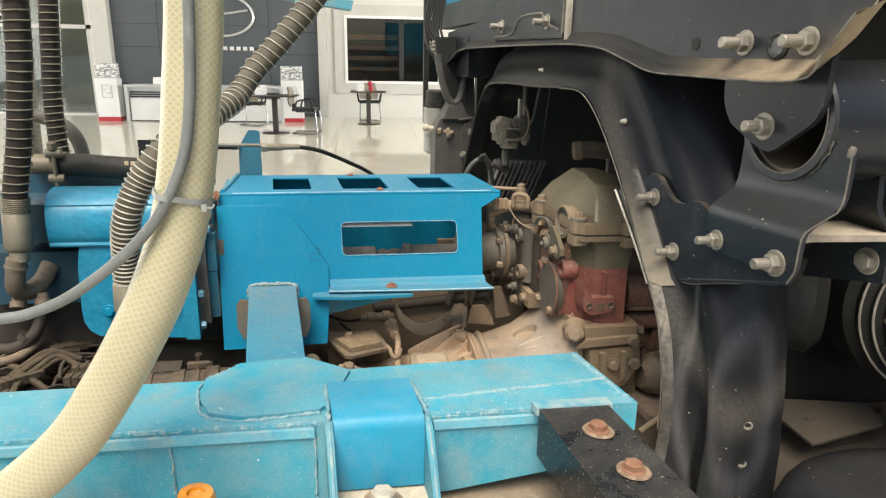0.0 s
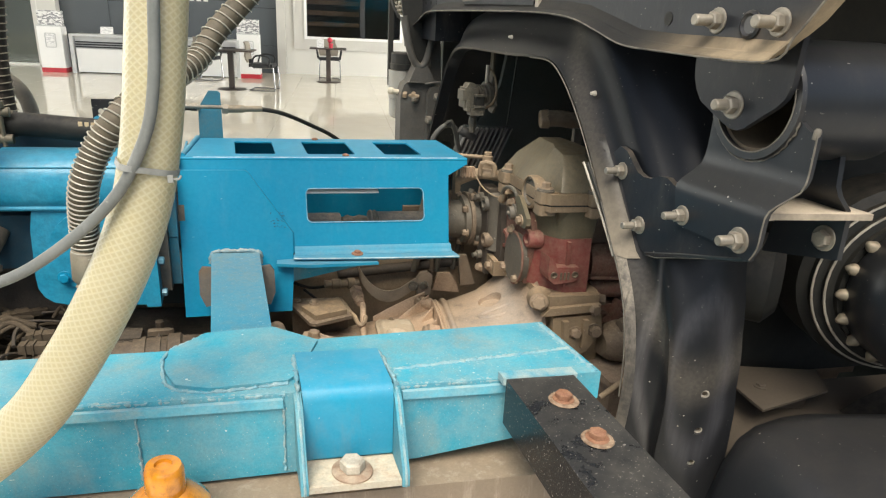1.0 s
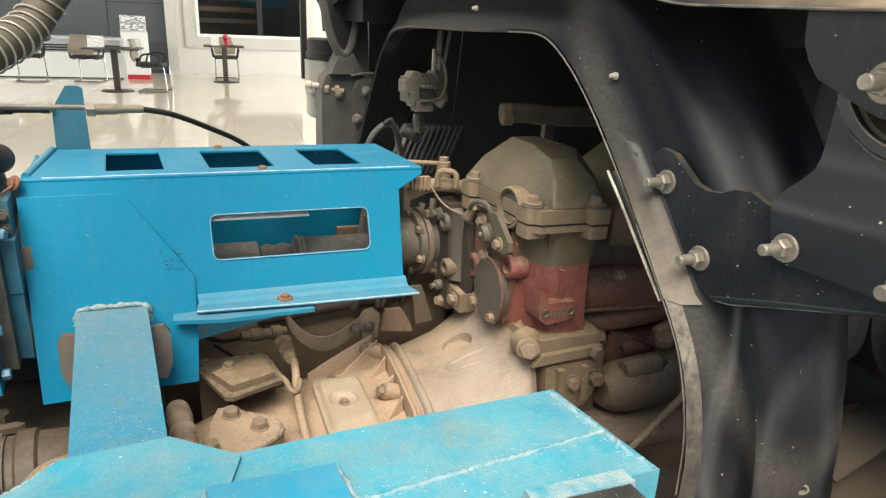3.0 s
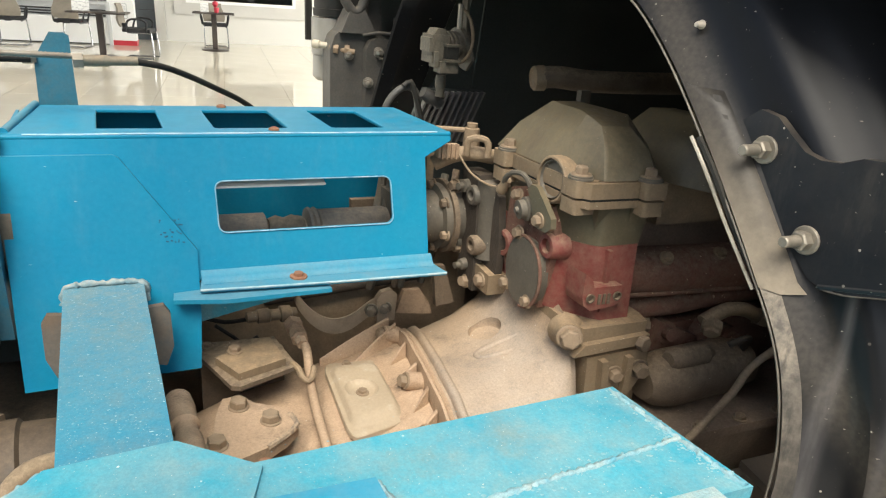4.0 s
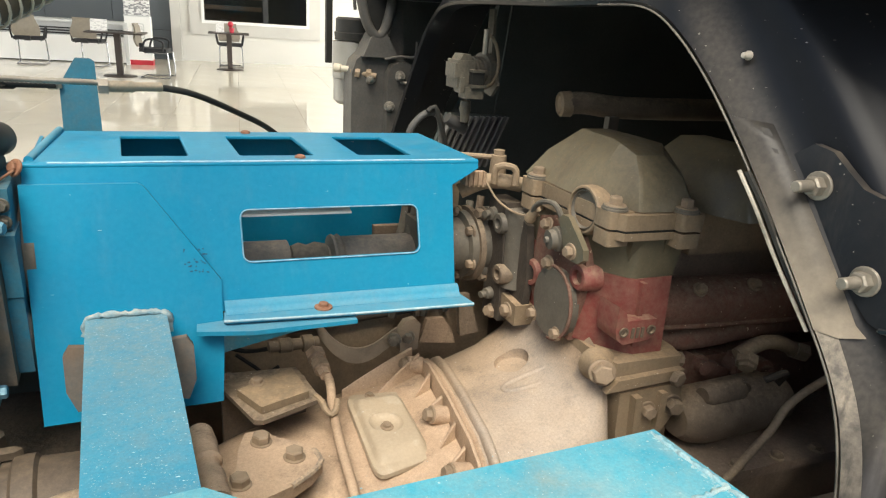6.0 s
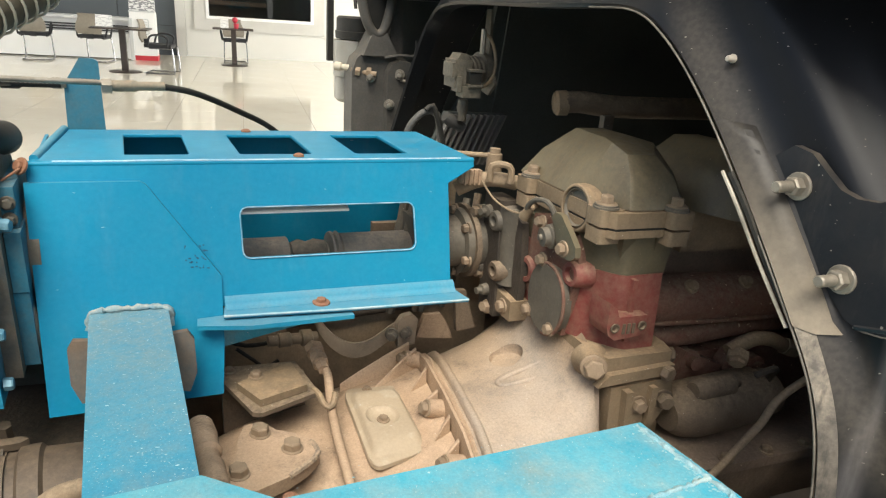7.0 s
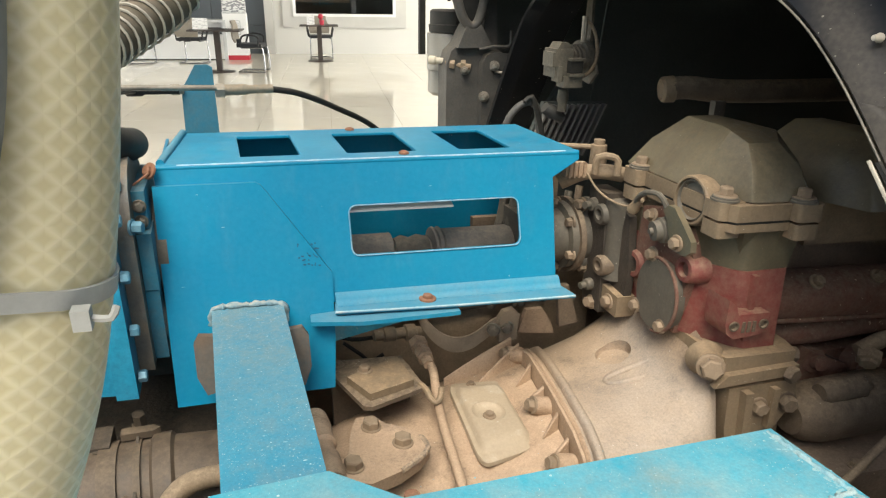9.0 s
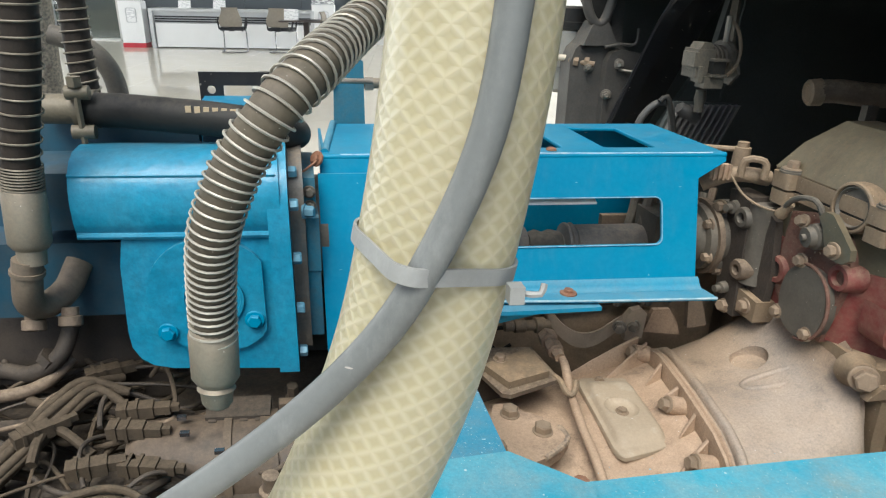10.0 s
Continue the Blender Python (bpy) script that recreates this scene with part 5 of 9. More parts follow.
part("outer_cable", tube(N(), [(0.215, 2.14, 1.2435), (0.277, 2.165, 1.229), (0.359, 2.215, 1.19), (0.443, 2.27, 1.14), (0.53, 2.34, 1.05), (0.62, 2.42, 0.92)], 0.0062, 10), RUBBER, cable)
bracket = thing("cable_bracket", (-0.16, 1.96, 1.2), "dark perforated angle bracket holding the cable end", "bracket")
bm = holed(N(), [(-0.172, 1.17), (-0.135, 1.17), (-0.133, 1.262), (-0.075, 1.262), (-0.075, 1.284), (-0.172, 1.284)], [disc((-0.153, 1.222), 0.009, 12), disc((-0.153, 1.255), 0.007, 12)], "v", 1.958, 1.964)
part("angle", bm, BLACK_DUSTY, bracket, smooth=0)
part("clevis", block((-0.075, 1.95, 1.258), (-0.045, 1.972, 1.285), 0.003), BLACK_DUSTY, bracket)
part("threaded_rod", lathe(N(), (-0.05, 1.961, 1.272), (1, 0.28, -0.05), [(0.006 * i * 0.5, 0.0052 if i % 2 else 0.0042) for i in range(60)], 10), STEEL, bracket)

# ---- blue pump ----
pump = thing("hydraulic_pump", (-0.16, 1.8, 0.9), "blue painted hydraulic pump with a round bolted cover", "pump")
body = [(-0.282, 0.935), (-0.280, 0.908), (-0.270, 0.888), (-0.252, 0.875), (-0.225, 0.869), (-0.06, 0.862), (-0.055, 0.87), (-0.050, 1.09), (-0.268, 1.09), (-0.277, 1.04)]
part("body", bevel(prism(N(), body, "v", 1.712, 1.98), 0.018, 4), PUMP_BLUE, pump, smooth=60)
barrel = [(1.722, 1.083), (1.709, 1.092), (1.704, 1.110), (1.703, 1.135), (1.707, 1.158), (1.717, 1.177), (1.733, 1.191), (1.755, 1.199), (1.79, 1.201), (1.83, 1.195), (1.86, 1.17), (1.86, 1.083)]
part("upper_housing", bevel(prism(N(), barrel, "u", -0.326, -0.0455), 0.010, 3), PUMP_BLUE, pump, smooth=50)
part("housing_ridge", tube(N(), [(-0.325, 1.7095, 1.090), (-0.20, 1.7095, 1.089), (-0.05, 1.7095, 1.089)], 0.0055, 8), PUMP_BLUE, pump)
part("housing_seam", tube(N(), [(-0.326, 1.7155, 1.175), (-0.20, 1.7155, 1.175), (-0.05, 1.7155, 1.175)], 0.0028, 6), PUMP_BLUE, pump)
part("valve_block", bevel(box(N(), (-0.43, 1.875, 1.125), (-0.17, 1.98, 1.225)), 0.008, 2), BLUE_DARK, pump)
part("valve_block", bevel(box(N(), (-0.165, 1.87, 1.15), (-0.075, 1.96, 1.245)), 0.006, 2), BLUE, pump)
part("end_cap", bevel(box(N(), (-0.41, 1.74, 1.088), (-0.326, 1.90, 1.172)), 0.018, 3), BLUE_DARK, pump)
fl_ = [(1.699, 0.862), (1.699, 1.09), (1.704, 1.135), (1.718, 1.168), (1.742, 1.192), (1.775, 1.204), (1.92, 1.204), (1.97, 1.17), (1.99, 1.08), (1.99, 0.862)]
part("rear_flange", bevel(prism(N(), fl_, "u", -0.064, -0.034), 0.005, 3), PUMP_BLUE, pump, smooth=50)
part("case_half", bevel(prism(N(), [(v + (0.045 if v < 1.8 else -0.03), w - (0.012 if w > 1.0 else -0.02)) for v, w in fl_], "u", -0.0335, -0.012), 0.004, 2), GREASE, pump, "greasy brown-grey casing half", smooth=50)
cov = [(x, y) for x, y in disc((-0.152, 0.992), 0.094, 40)]
cov = [(min(x, -0.078), max(y, 0.905)) for x, y in cov]
part("round_cover", bevel(prism(N(), cov, "v", 1.702, 1.714), 0.004, 3), PUMP_BLUE, pump)
part("boss", lathe(N(), (-0.152, 1.700, 0.992), (0, -1, 0), [(0, 0.045), (0.004, 0.045), (0.0045, 0.040), (0.001, 0.039)], 30), PUMP_BLUE, pump)
for u, w in ((-0.222, 0.938), (-0.095, 0.955)):
    bolt(pump, (u, 1.700, w), (0, -1, 0), 0.0105, 0.008, 0.015, material=BLUE)
for v, w in ((1.765, 1.165), (1.722, 1.128), (1.714, 1.048), (1.714, 0.966), (1.716, 0.890), (1.84, 1.188)):
    bolt(pump, (-0.034, v, w), (1, 0, 0), 0.0092, 0.012, 0.0, material=BLUE_STEEL)
part("adapter", lathe(N(), (-0.036, 1.90, 1.02), (1, 0, 0), [(0, 0.12), (0.02, 0.12), (0.021, 0.10), (0.06, 0.10)], 32), SOOT, pump)
part("coupling_plate", block((-0.011, 1.765, 1.004), (0.009, 2.0, 1.092), 0.004), BLUE_GREASY, pump, "dulled blue coupling plate")
part("coupling_plate", block((-0.012, 1.768, 0.888), (0.008, 2.0, 1.002), 0.004), BLUE_GREASY, pump)
part("coupling_block", bevel(box(N(), (-0.012, 1.785, 1.0925), (0.006, 1.95, 1.150)), 0.005, 2), BLUE_GREASY, pump)
for w in (1.105, 1.128):
    bolt(pump, (-0.003, 1.785, w), (0, -1, 0), 0.007, 0.008, 0.010, material=SOOT)
bolt(pump, (-0.013, 1.752, 1.108), (1, -0.3, 0), 0.009, 0.014, 0.012, material=BLUE_STEEL)
# Dark block added where the gap under the adapter is only black.
part("lower_block", bevel(box(N(), (-0.06, 1.90, 0.78), (0.04, 2.02, 0.93)), 0.01), DARK, pump)
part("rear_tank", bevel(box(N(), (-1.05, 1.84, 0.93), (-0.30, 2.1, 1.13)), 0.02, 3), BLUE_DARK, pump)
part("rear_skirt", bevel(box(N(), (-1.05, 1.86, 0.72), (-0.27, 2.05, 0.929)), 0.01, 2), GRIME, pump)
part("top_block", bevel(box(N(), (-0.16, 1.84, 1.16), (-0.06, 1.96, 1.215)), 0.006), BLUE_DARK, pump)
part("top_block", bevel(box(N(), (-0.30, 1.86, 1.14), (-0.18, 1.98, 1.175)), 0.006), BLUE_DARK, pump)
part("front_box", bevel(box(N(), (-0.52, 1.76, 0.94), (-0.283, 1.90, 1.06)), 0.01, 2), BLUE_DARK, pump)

# ---- hoses ----
yel = [(0.078, 1.10, 1.80), (0.078, 1.095, 1.65), (0.074, 1.09, 1.553), (0.069, 1.085, 1.497), (0.063, 1.078, 1.445), (0.057, 1.072, 1.394), (0.047, 1.068, 1.334),
       (0.032, 1.062, 1.272), (0.006, 1.055, 1.207), (-0.026, 1.05, 1.146), (-0.066, 1.05, 1.08), (-0.117, 1.05, 1.009), (-0.194, 1.05, 0.94), (-0.30, 1.05, 0.87), (-0.42, 1.06, 0.82)]
yh = thing("braided_hose", (0.05, 1.07, 1.3), "thick cream braided plastic hose with a grey cable tied to it", "hose")
part("hose_wall", tube(N(), yel, 0.0335, 40, 0.008, uv=True), HOSE_YELLOW, yh)
cab = [(0.070, 1.046, 1.80), (0.072, 1.043, 1.65), (0.072, 1.043, 1.549), (0.0695, 1.040, 1.496), (0.0645, 1.036, 1.434), (0.055, 1.030, 1.38), (0.036, 1.027, 1.335), (0.013, 1.027, 1.298),
       (-0.026, 1.029, 1.258), (-0.085, 1.030, 1.214), (-0.130, 1.03, 1.194), (-0.168, 1.03, 1.187), (-0.26, 1.035, 1.18), (-0.45, 1.06, 1.19)]
gc = thing("grey_cable", (0.03, 1.03, 1.33), "grey sheathed cable strapped to the cream hose", "cable")
part("sheath", tube(N(), cab, 0.0065, 16, 0.008), GREY_CABLE, gc)
tie = thing("cable_tie", (0.045, 1.05, 1.33), "greyed nylon cable tie round hose and cable", "cable tie")
c, a = Vector((0.0441, 1.0668, 1.322)), Vector((0.22, 0.09, 1)).normalized()
s = Vector((1, 0, -0.22)).normalized()
t = a.cross(s)
ring, outer = [], []
for i in range(41):
    n2 = Vector((math.cos(2 * math.pi * i / 40), math.sin(2 * math.pi * i / 40)))
    for loop_, grow in ((ring, 0.0), (outer, 0.0014)):
        knot = Vector((-0.0185, -0.0400))
        p2 = n2 * (0.0339 + grow) if 0.0339 >= knot.dot(n2) + 0.0072 else knot + n2 * (0.0072 + grow)
        loop_.append(c + s * p2.x + t * p2.y)
bm = N()
lo = [bm.verts.new(p - a * 0.0035) for p in ring[:-1]]
hi = [bm.verts.new(p + a * 0.0035) for p in ring[:-1]]
lo2 = [bm.verts.new(p - a * 0.0035) for p in outer[:-1]]
hi2 = [bm.verts.new(p + a * 0.0035) for p in outer[:-1]]
for i in range(40):
    j = (i + 1) % 40
    for A, B2 in ((lo, hi), (hi, hi2), (hi2, lo2), (lo2, lo)):
        bm.faces.new((A[i], A[j], B2[j], B2[i]))
part("strap", bm, TIE, tie)
part("lock_head", block((0.0675, 1.033, 1.3105), (0.0735, 1.039, 1.318), 0.0026, 3), TIE, tie, "pale lock head")
part("tail", tube(N(), [(0.074, 1.036, 1.314), (0.080, 1.034, 1.3145), (0.082, 1.036, 1.318)], 0.0014, 6), TIE, tie)

spr = [(-0.107, 1.398, 1.092), (-0.1035, 1.392, 1.143), (-0.0945, 1.372, 1.204), (-0.082, 1.362, 1.244), (-0.061, 1.362, 1.286), (-0.0275, 1.362, 1.331), (0.0050, 1.395, 1.358),
       (0.040, 1.48, 1.378), (0.075, 1.545, 1.399), (0.095, 1.58, 1.417), (0.124, 1.60, 1.459), (0.150, 1.61, 1.486), (0.207, 1.62, 1.549), (0.245, 1.63, 1.594), (0.36, 1.66, 1.73)]
sh = thing("spring_guarded_hose", (-0.1, 1.45, 1.2), "brown rubber hose inside a pale wire spring guard", "hose")
part("hose_wall", tube(N(), spr, 0.0205, 22, 0.008), RUBBER_BROWN, sh)
part("spring", coil(N(), spr, 0.0228, lambda f: 0.0090 + 0.0095 * max(0.0, min(1.0, (f - 0.2) / 0.35)), 0.0014), WIRE, sh, "pale spring wire")
fer = (-0.1070, 1.402, 1.121)
part("ferrule", lathe(N(), fer, (-0.03, -0.16, -1), [(-0.012, 0.0225), (0.0, 0.0235), (0.003, 0.022), (0.006, 0.0235), (0.009, 0.022), (0.012, 0.0235), (0.015, 0.022), (0.018, 0.0235), (0.022, 0.0245),
     (0.066, 0.0240), (0.072, 0.020), (0.075, 0.017), (0.079, 0.0195), (0.083, 0.0165), (0.094, 0.0155), (0.099, 0.012)], 24), FERRULE, sh, "crimped zinc ferrule")


def spring_hose(name, pts, r, pitch, label, rubber):
    h = thing(name, pts[0], label, "hose", "spring guarded hoses")
    part("hose_wall", tube(N(), pts, r, 20, 0.01), rubber, h)
    part("spring", coil(N(), pts, r + 0.0024, pitch, 0.0015), WIRE_DULL, h, "dull brown spring wire")
    return h


hA = spring_hose("spring_guarded_hose", [(-0.371, 1.68, 1.165), (-0.364, 1.68, 1.22), (-0.350, 1.68, 1.281), (-0.338, 1.68, 1.34), (-0.329, 1.68, 1.402), (-0.315, 1.68, 1.50), (-0.30, 1.69, 1.75)], 0.0235,
                 lambda f: 0.004 if f < 0.06 else 0.0185, "upright dark hose in a wire spring guard with a long ferrule", RUBBER_DIRT)
part("ferrule", lathe(N(), (-0.371, 1.68, 1.167), (-0.02, -0.16, -1), [(0, 0.026), (0.004, 0.0275), (0.07, 0.0275), (0.078, 0.022), (0.08, 0.019), (0.10, 0.018)], 24), FERRULE, hA, "dull zinc ferrule")
part("elbow", tube(N(), [(-0.379, 1.664, 1.075), (-0.387, 1.664, 1.035), (-0.393, 1.675, 1.005), (-0.382, 1.70, 0.990), (-0.362, 1.73, 1.0), (-0.348, 1.76, 1.03)], 0.0195, 16), OLIVE_TAN, hA, "tan dusty cast elbow")
part("elbow_collar", lathe(N(), (-0.382, 1.664, 1.060), (-0.18, 0, -1), [(0, 0.0225), (0.006, 0.0225)], 18), OLIVE_TAN, hA)
for u_, v_ in ((-0.398, 1.69), (-0.352, 1.70)):
    part("drain_plug", lathe(N(), (u_, v_, 0.985), (0, -0.45, -1), [(0, 0.012), (0.012, 0.012), (0.013, 0.0165), (0.026, 0.0165), (0.028, 0.012)], 14), DUST_DARK, hA)
spring_hose("spring_guarded_hose", [(-0.364, 2.0, 1.235), (-0.366, 2.0, 1.303), (-0.363, 2.0, 1.395), (-0.352, 2.0, 1.50), (-0.33, 2.0, 1.75)], 0.0215, lambda f: 0.0165, "upright black hose in a wire spring guard by the pump", RUBBER_DIRT)
ms = thing("woven_sleeve_hose", (-0.47, 2.2, 1.3), "upright hose in a brown woven sleeve", "hose")
part("sleeve", tube(N(), [(-0.63, 2.15, 0.76), (-0.62, 2.40, 0.90), (-0.607, 2.5, 1.10), (-0.598, 2.5, 1.249), (-0.592, 2.5, 1.389), (-0.582, 2.5, 1.60), (-0.572, 2.5, 1.80)], 0.036, 20, 0.02), TEXTILE, ms)
bp = thing("bent_pipe", (-0.35, 2.1, 1.25), "dusty grey bent pipe beside the pump", "pipe")
part("pipe", tube(N(), [(-0.44, 2.1, 1.33), (-0.395, 2.1, 1.315), (-0.357, 2.1, 1.285), (-0.340, 2.1, 1.235), (-0.34, 2.09, 1.15)], 0.0185, 16), SOOT, bp)

sup = thing("suction_hose", (-0.2, 1.82, 1.24), "thick black rubber suction hose with worn gold print", "hose")
sup_p = [(-0.318, 1.84, 1.243), (-0.26, 1.825, 1.243), (-0.20, 1.812, 1.240), (-0.14, 1.805, 1.236), (-0.09, 1.80, 1.230), (-0.055, 1.808, 1.222), (-0.030, 1.832, 1.210), (-0.020, 1.88, 1.198), (-0.02, 1.95, 1.185)]
part("hose_wall", tube(N(), sup_p, 0.0255, 24, 0.008), RUBBER, sup)
for k in range(7):
    u = -0.171 + k * 0.0125
    v = 1.806 - 0.0255 * 0.80
    w = 1.2385 + 0.0255 * 0.60 - k * 0.0009
    bm = block((u, v - 0.002, w - 0.005), (u + 0.008, v + 0.0016, w + 0.004), 0.0006, 1)
    part("print_mark", bm, LETTER, sup, "worn gold mark")
clampA = thing("hose_clamp", (-0.33, 1.82, 1.24), "heavy bolted hose clamp on the suction hose end", "hose clamp")
for u in (-0.338, -0.318):
    part("band", lathe(N(), (u, 1.843, 1.243), (1, 0, 0), [(0, 0.0285), (0.012, 0.0285), (0.012, 0.025), (0, 0.025), (0, 0.0285)], 24), OLIVE, clampA)
part("ear", bevel(lathe(N(), (-0.338, 1.812, 1.272), (1, 0, 0), [(0, 0.0105), (0.032, 0.0105)], 14), 0.002), OLIVE, clampA)
part("ear", bevel(lathe(N(), (-0.338, 1.812, 1.215), (1, 0, 0), [(0, 0.0105), (0.032, 0.0105)], 14), 0.002), OLIVE, clampA)
part("clamp_bolt", lathe(N(), (-0.323, 1.808, 1.18), (0, 0, 1), [(0, 0.005), (0.10, 0.005), (0.101, 0.011), (0.115, 0.011)], 6), OLIVE, clampA)
part("stub_pipe", lathe(N(), (-0.39, 1.845, 1.243), (1, 0, 0), [(0, 0.022), (0.06, 0.022)], 20), OLIVE, clampA)
part("lower_tube", rod(N(), (-0.34, 1.90, 1.20), (-0.20, 1.90, 1.20), 0.022, 18), RUBBER, clampA)

# ---- chassis under the beam ----
rail = thing("chassis_rail", (0, 1.2, 0.6), "dusty brown chassis side rail", "chassis rail")
part("web", bevel(box(N(), (-1.6, 1.10, 0.50), (0.62, 1.115, 0.80)), 0.003), RAIL, rail)
part("top_flange", bevel(box(N(), (-1.6, 1.116, 0.785), (0.62, 1.22, 0.799)), 0.003), RAIL, rail)
rail2 = thing("chassis_rail", (0, 2.1, 0.6), "dusty brown chassis side rail on the far side", "chassis rail")
part("web", bevel(box(N(), (-1.6, 2.10, 0.50), (0.9, 2.12, 0.79)), 0.003), DUST_DARK, rail2)
part("top_flange", bevel(box(N(), (-1.6, 2.02, 0.775), (0.9, 2.099, 0.79)), 0.003), DUST_DARK, rail2)
lamp = thing("amber_marker_lamp", (0.022, 1.06, 0.80), "amber plastic marker lamp cap in front of the beam", "lamp")
part("base", lathe(N(), (0.024, 1.06, 0.832), (0, 0, 1), [(0, 0.058), (0.012, 0.058), (0.028, 0.044), (0.036, 0.034), (0.040, 0.028)], 32), AMBER, lamp)
part("cap", lathe(N(), (0.024, 1.06, 0.871), (0, 0, 1), [(0, 0.0265), (0.002, 0.0275), (0.034, 0.0265), (0.040, 0.023), (0.041, 0.012), (0.036, 0.011), (0.036, 0)], 28), AMBER, lamp)
part("stalk", rod(N(), (0.024, 1.06, 0.70), (0.024, 1.06, 0.832), 0.02, 14), BLACK, lamp)
part("stalk_foot", block((0.0, 1.04, 0.69), (0.05, 1.10, 0.70), 0.002), BLACK, lamp)

# ---- gearbox ----
def hump(u, c, half, top, low, flat=0.55, n=14):
    """A section across the gearbox: flat on top, rounded shoulders, straight sides."""
    pts = []
    for i in range(n + 1):
        a = math.pi * i / n
        x = math.copysign(abs(math.cos(a)) ** flat, math.cos(a))
        z = math.sin(a) ** 0.5
        pts.append((u, c - half * x, low + (top - low) * z))
    return pts


def skew(bm, near=None):
    """The joint between gearbox and bell stands square to the shaft, not to the truck's cross axis."""
    for p in bm.verts:
        k = 1.0
        if near == "case":
            k = max(0.0, min(1.0, (p.co.x - 0.30) / 0.30))
        elif near == "bell":
            k = max(0.0, min(1.0, (0.80 - p.co.x) / 0.14))
        p.co.x += (p.co.y - 1.87) * 0.15 * k
    return bm


BELL = surface("dusty_bell_casting", (0.335, 0.245, 0.165), (0.215, 0.152, 0.10), 0.5, scale=11, bump=0.4, fine=130, dust=0.12, top_dust=0.34, dust_scale=22, dust_colour=(0.43, 0.315, 0.21), stain=0.95, stain_colour=(0.14, 0.11, 0.078), stain_scale=(13, 13, 13), nick=0.3, nick_scale=95, nick_colour=(0.60, 0.55, 0.48),
               bands=[((0.1, 0.2, -1), -0.205, 0.05, 0.3, (0.36, 0.34, 0.31), (16, 16, 16))])
gear = thing("gearbox", (0.5, 1.7, 0.6), "dust-caked tan gearbox with a ribbed bell housing", "gearbox")
secs = [hump(u, c, h, t, 0.50) for u, c, h, t in ((0.06, 1.70, 0.10, 0.66), (0.22, 1.70, 0.14, 0.70), (0.30, 1.70, 0.17, 0.722), (0.40, 1.71, 0.20, 0.732), (0.50, 1.72, 0.222, 0.740), (0.55, 1.72, 0.232, 0.746), (0.59, 1.715, 0.234, 0.755), (0.628, 1.712, 0.236, 0.764))]
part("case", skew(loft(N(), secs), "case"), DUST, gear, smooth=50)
secs = [hump(u, c, h, t, 0.48, f) for u, c, h, t, f in ((0.64, 1.705, 0.222, 0.784, 0.5), (0.70, 1.705, 0.232, 0.800, 0.5), (0.755, 1.71, 0.235, 0.817, 0.5), (0.782, 1.715, 0.228, 0.838, 0.5), (0.800, 1.72, 0.212, 0.864, 0.55), (0.812, 1.725, 0.195, 0.892, 0.6), (0.822, 1.73, 0.18, 0.93, 0.65))]
bell = part("bell_housing", skew(loft(N(), secs), "bell"), BELL, gear, smooth=50)
cut(bell, lathe(N(), (0.756, 1.752, 0.806), (-0.30, 0, 1), [(0, 0.0), (0, 0.029), (0.003, 0.031), (0.05, 0.033), (0.05, 0)], 28))
secs = [hump(u, 1.703, h, t, 0.47, 0.5) for u, h, t in ((0.630, 0.238, 0.786), (0.632, 0.243, 0.7945), (0.636, 0.243, 0.7965), (0.6385, 0.240, 0.794), (0.6395, 0.240, 0.793), (0.642, 0.242, 0.796), (0.646, 0.241, 0.7955), (0.649, 0.234, 0.789))]
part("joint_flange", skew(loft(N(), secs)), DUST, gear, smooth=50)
secs = [hump(u, 1.705, h, t, 0.47, 0.5) for u, h, t in ((0.6535, 0.228, 0.784), (0.656, 0.235, 0.7965), (0.660, 0.236, 0.7995), (0.6655, 0.236, 0.7995), (0.669, 0.233, 0.797), (0.672, 0.226, 0.788))]
part("bell_band", skew(loft(N(), secs)), BELL, gear, smooth=50)
# cast loop and small marks on the bell
part("cast_loop", tube(N(), [(0.790, 1.690, 0.838), (0.76, 1.697, 0.8225), (0.73, 1.699, 0.811), (0.711, 1.696, 0.8055), (0.703, 1.688, 0.803), (0.710, 1.678, 0.8045), (0.74, 1.671, 0.8125), (0.77, 1.666, 0.8235), (0.792, 1.662, 0.836)], 0.0062, 10), BELL, gear)
for u, v, w in ((0.735, 1.60, 0.8055), (0.752, 1.596, 0.8105)):
    part("cast_mark", tube(N(), [(u, v, w), (u + 0.007, v + 0.006, w + 0.002)], 0.0022, 6), BELL, gear)
# fins running from the joint flange down on to the case
for (u0, v0, w0), (u1, v1, w1) in (((0.626, 1.866, 0.791), (0.537, 1.823, 0.742)), ((0.626, 1.713, 0.793), (0.572, 1.706, 0.745)), ((0.626, 1.588, 0.780), (0.565, 1.553, 0.735)), ((0.618, 1.893, 0.790), (0.475, 1.848, 0.742)), ((0.626, 1.790, 0.792), (0.590, 1.772, 0.748)), ((0.626, 1.640, 0.790), (0.592, 1.622, 0.745))):
    secs = []
    for f, half in ((0, 0.0075), (0.35, 0.006), (0.7, 0.0045), (1.0, 0.003)):
        u, v, w = u0 + (u1 - u0) * f, v0 + (v1 - v0) * f, w0 + (w1 - w0) * (f * 0.75 + 0.25 * f * f)
        secs.append([(u, v - half * 1.6, 0.725), (u, v + half * 1.6, 0.725), (u, v + half * 0.6, w - 0.002), (u, v, w), (u, v - half * 0.6, w - 0.002)])
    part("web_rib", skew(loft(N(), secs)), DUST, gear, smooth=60)
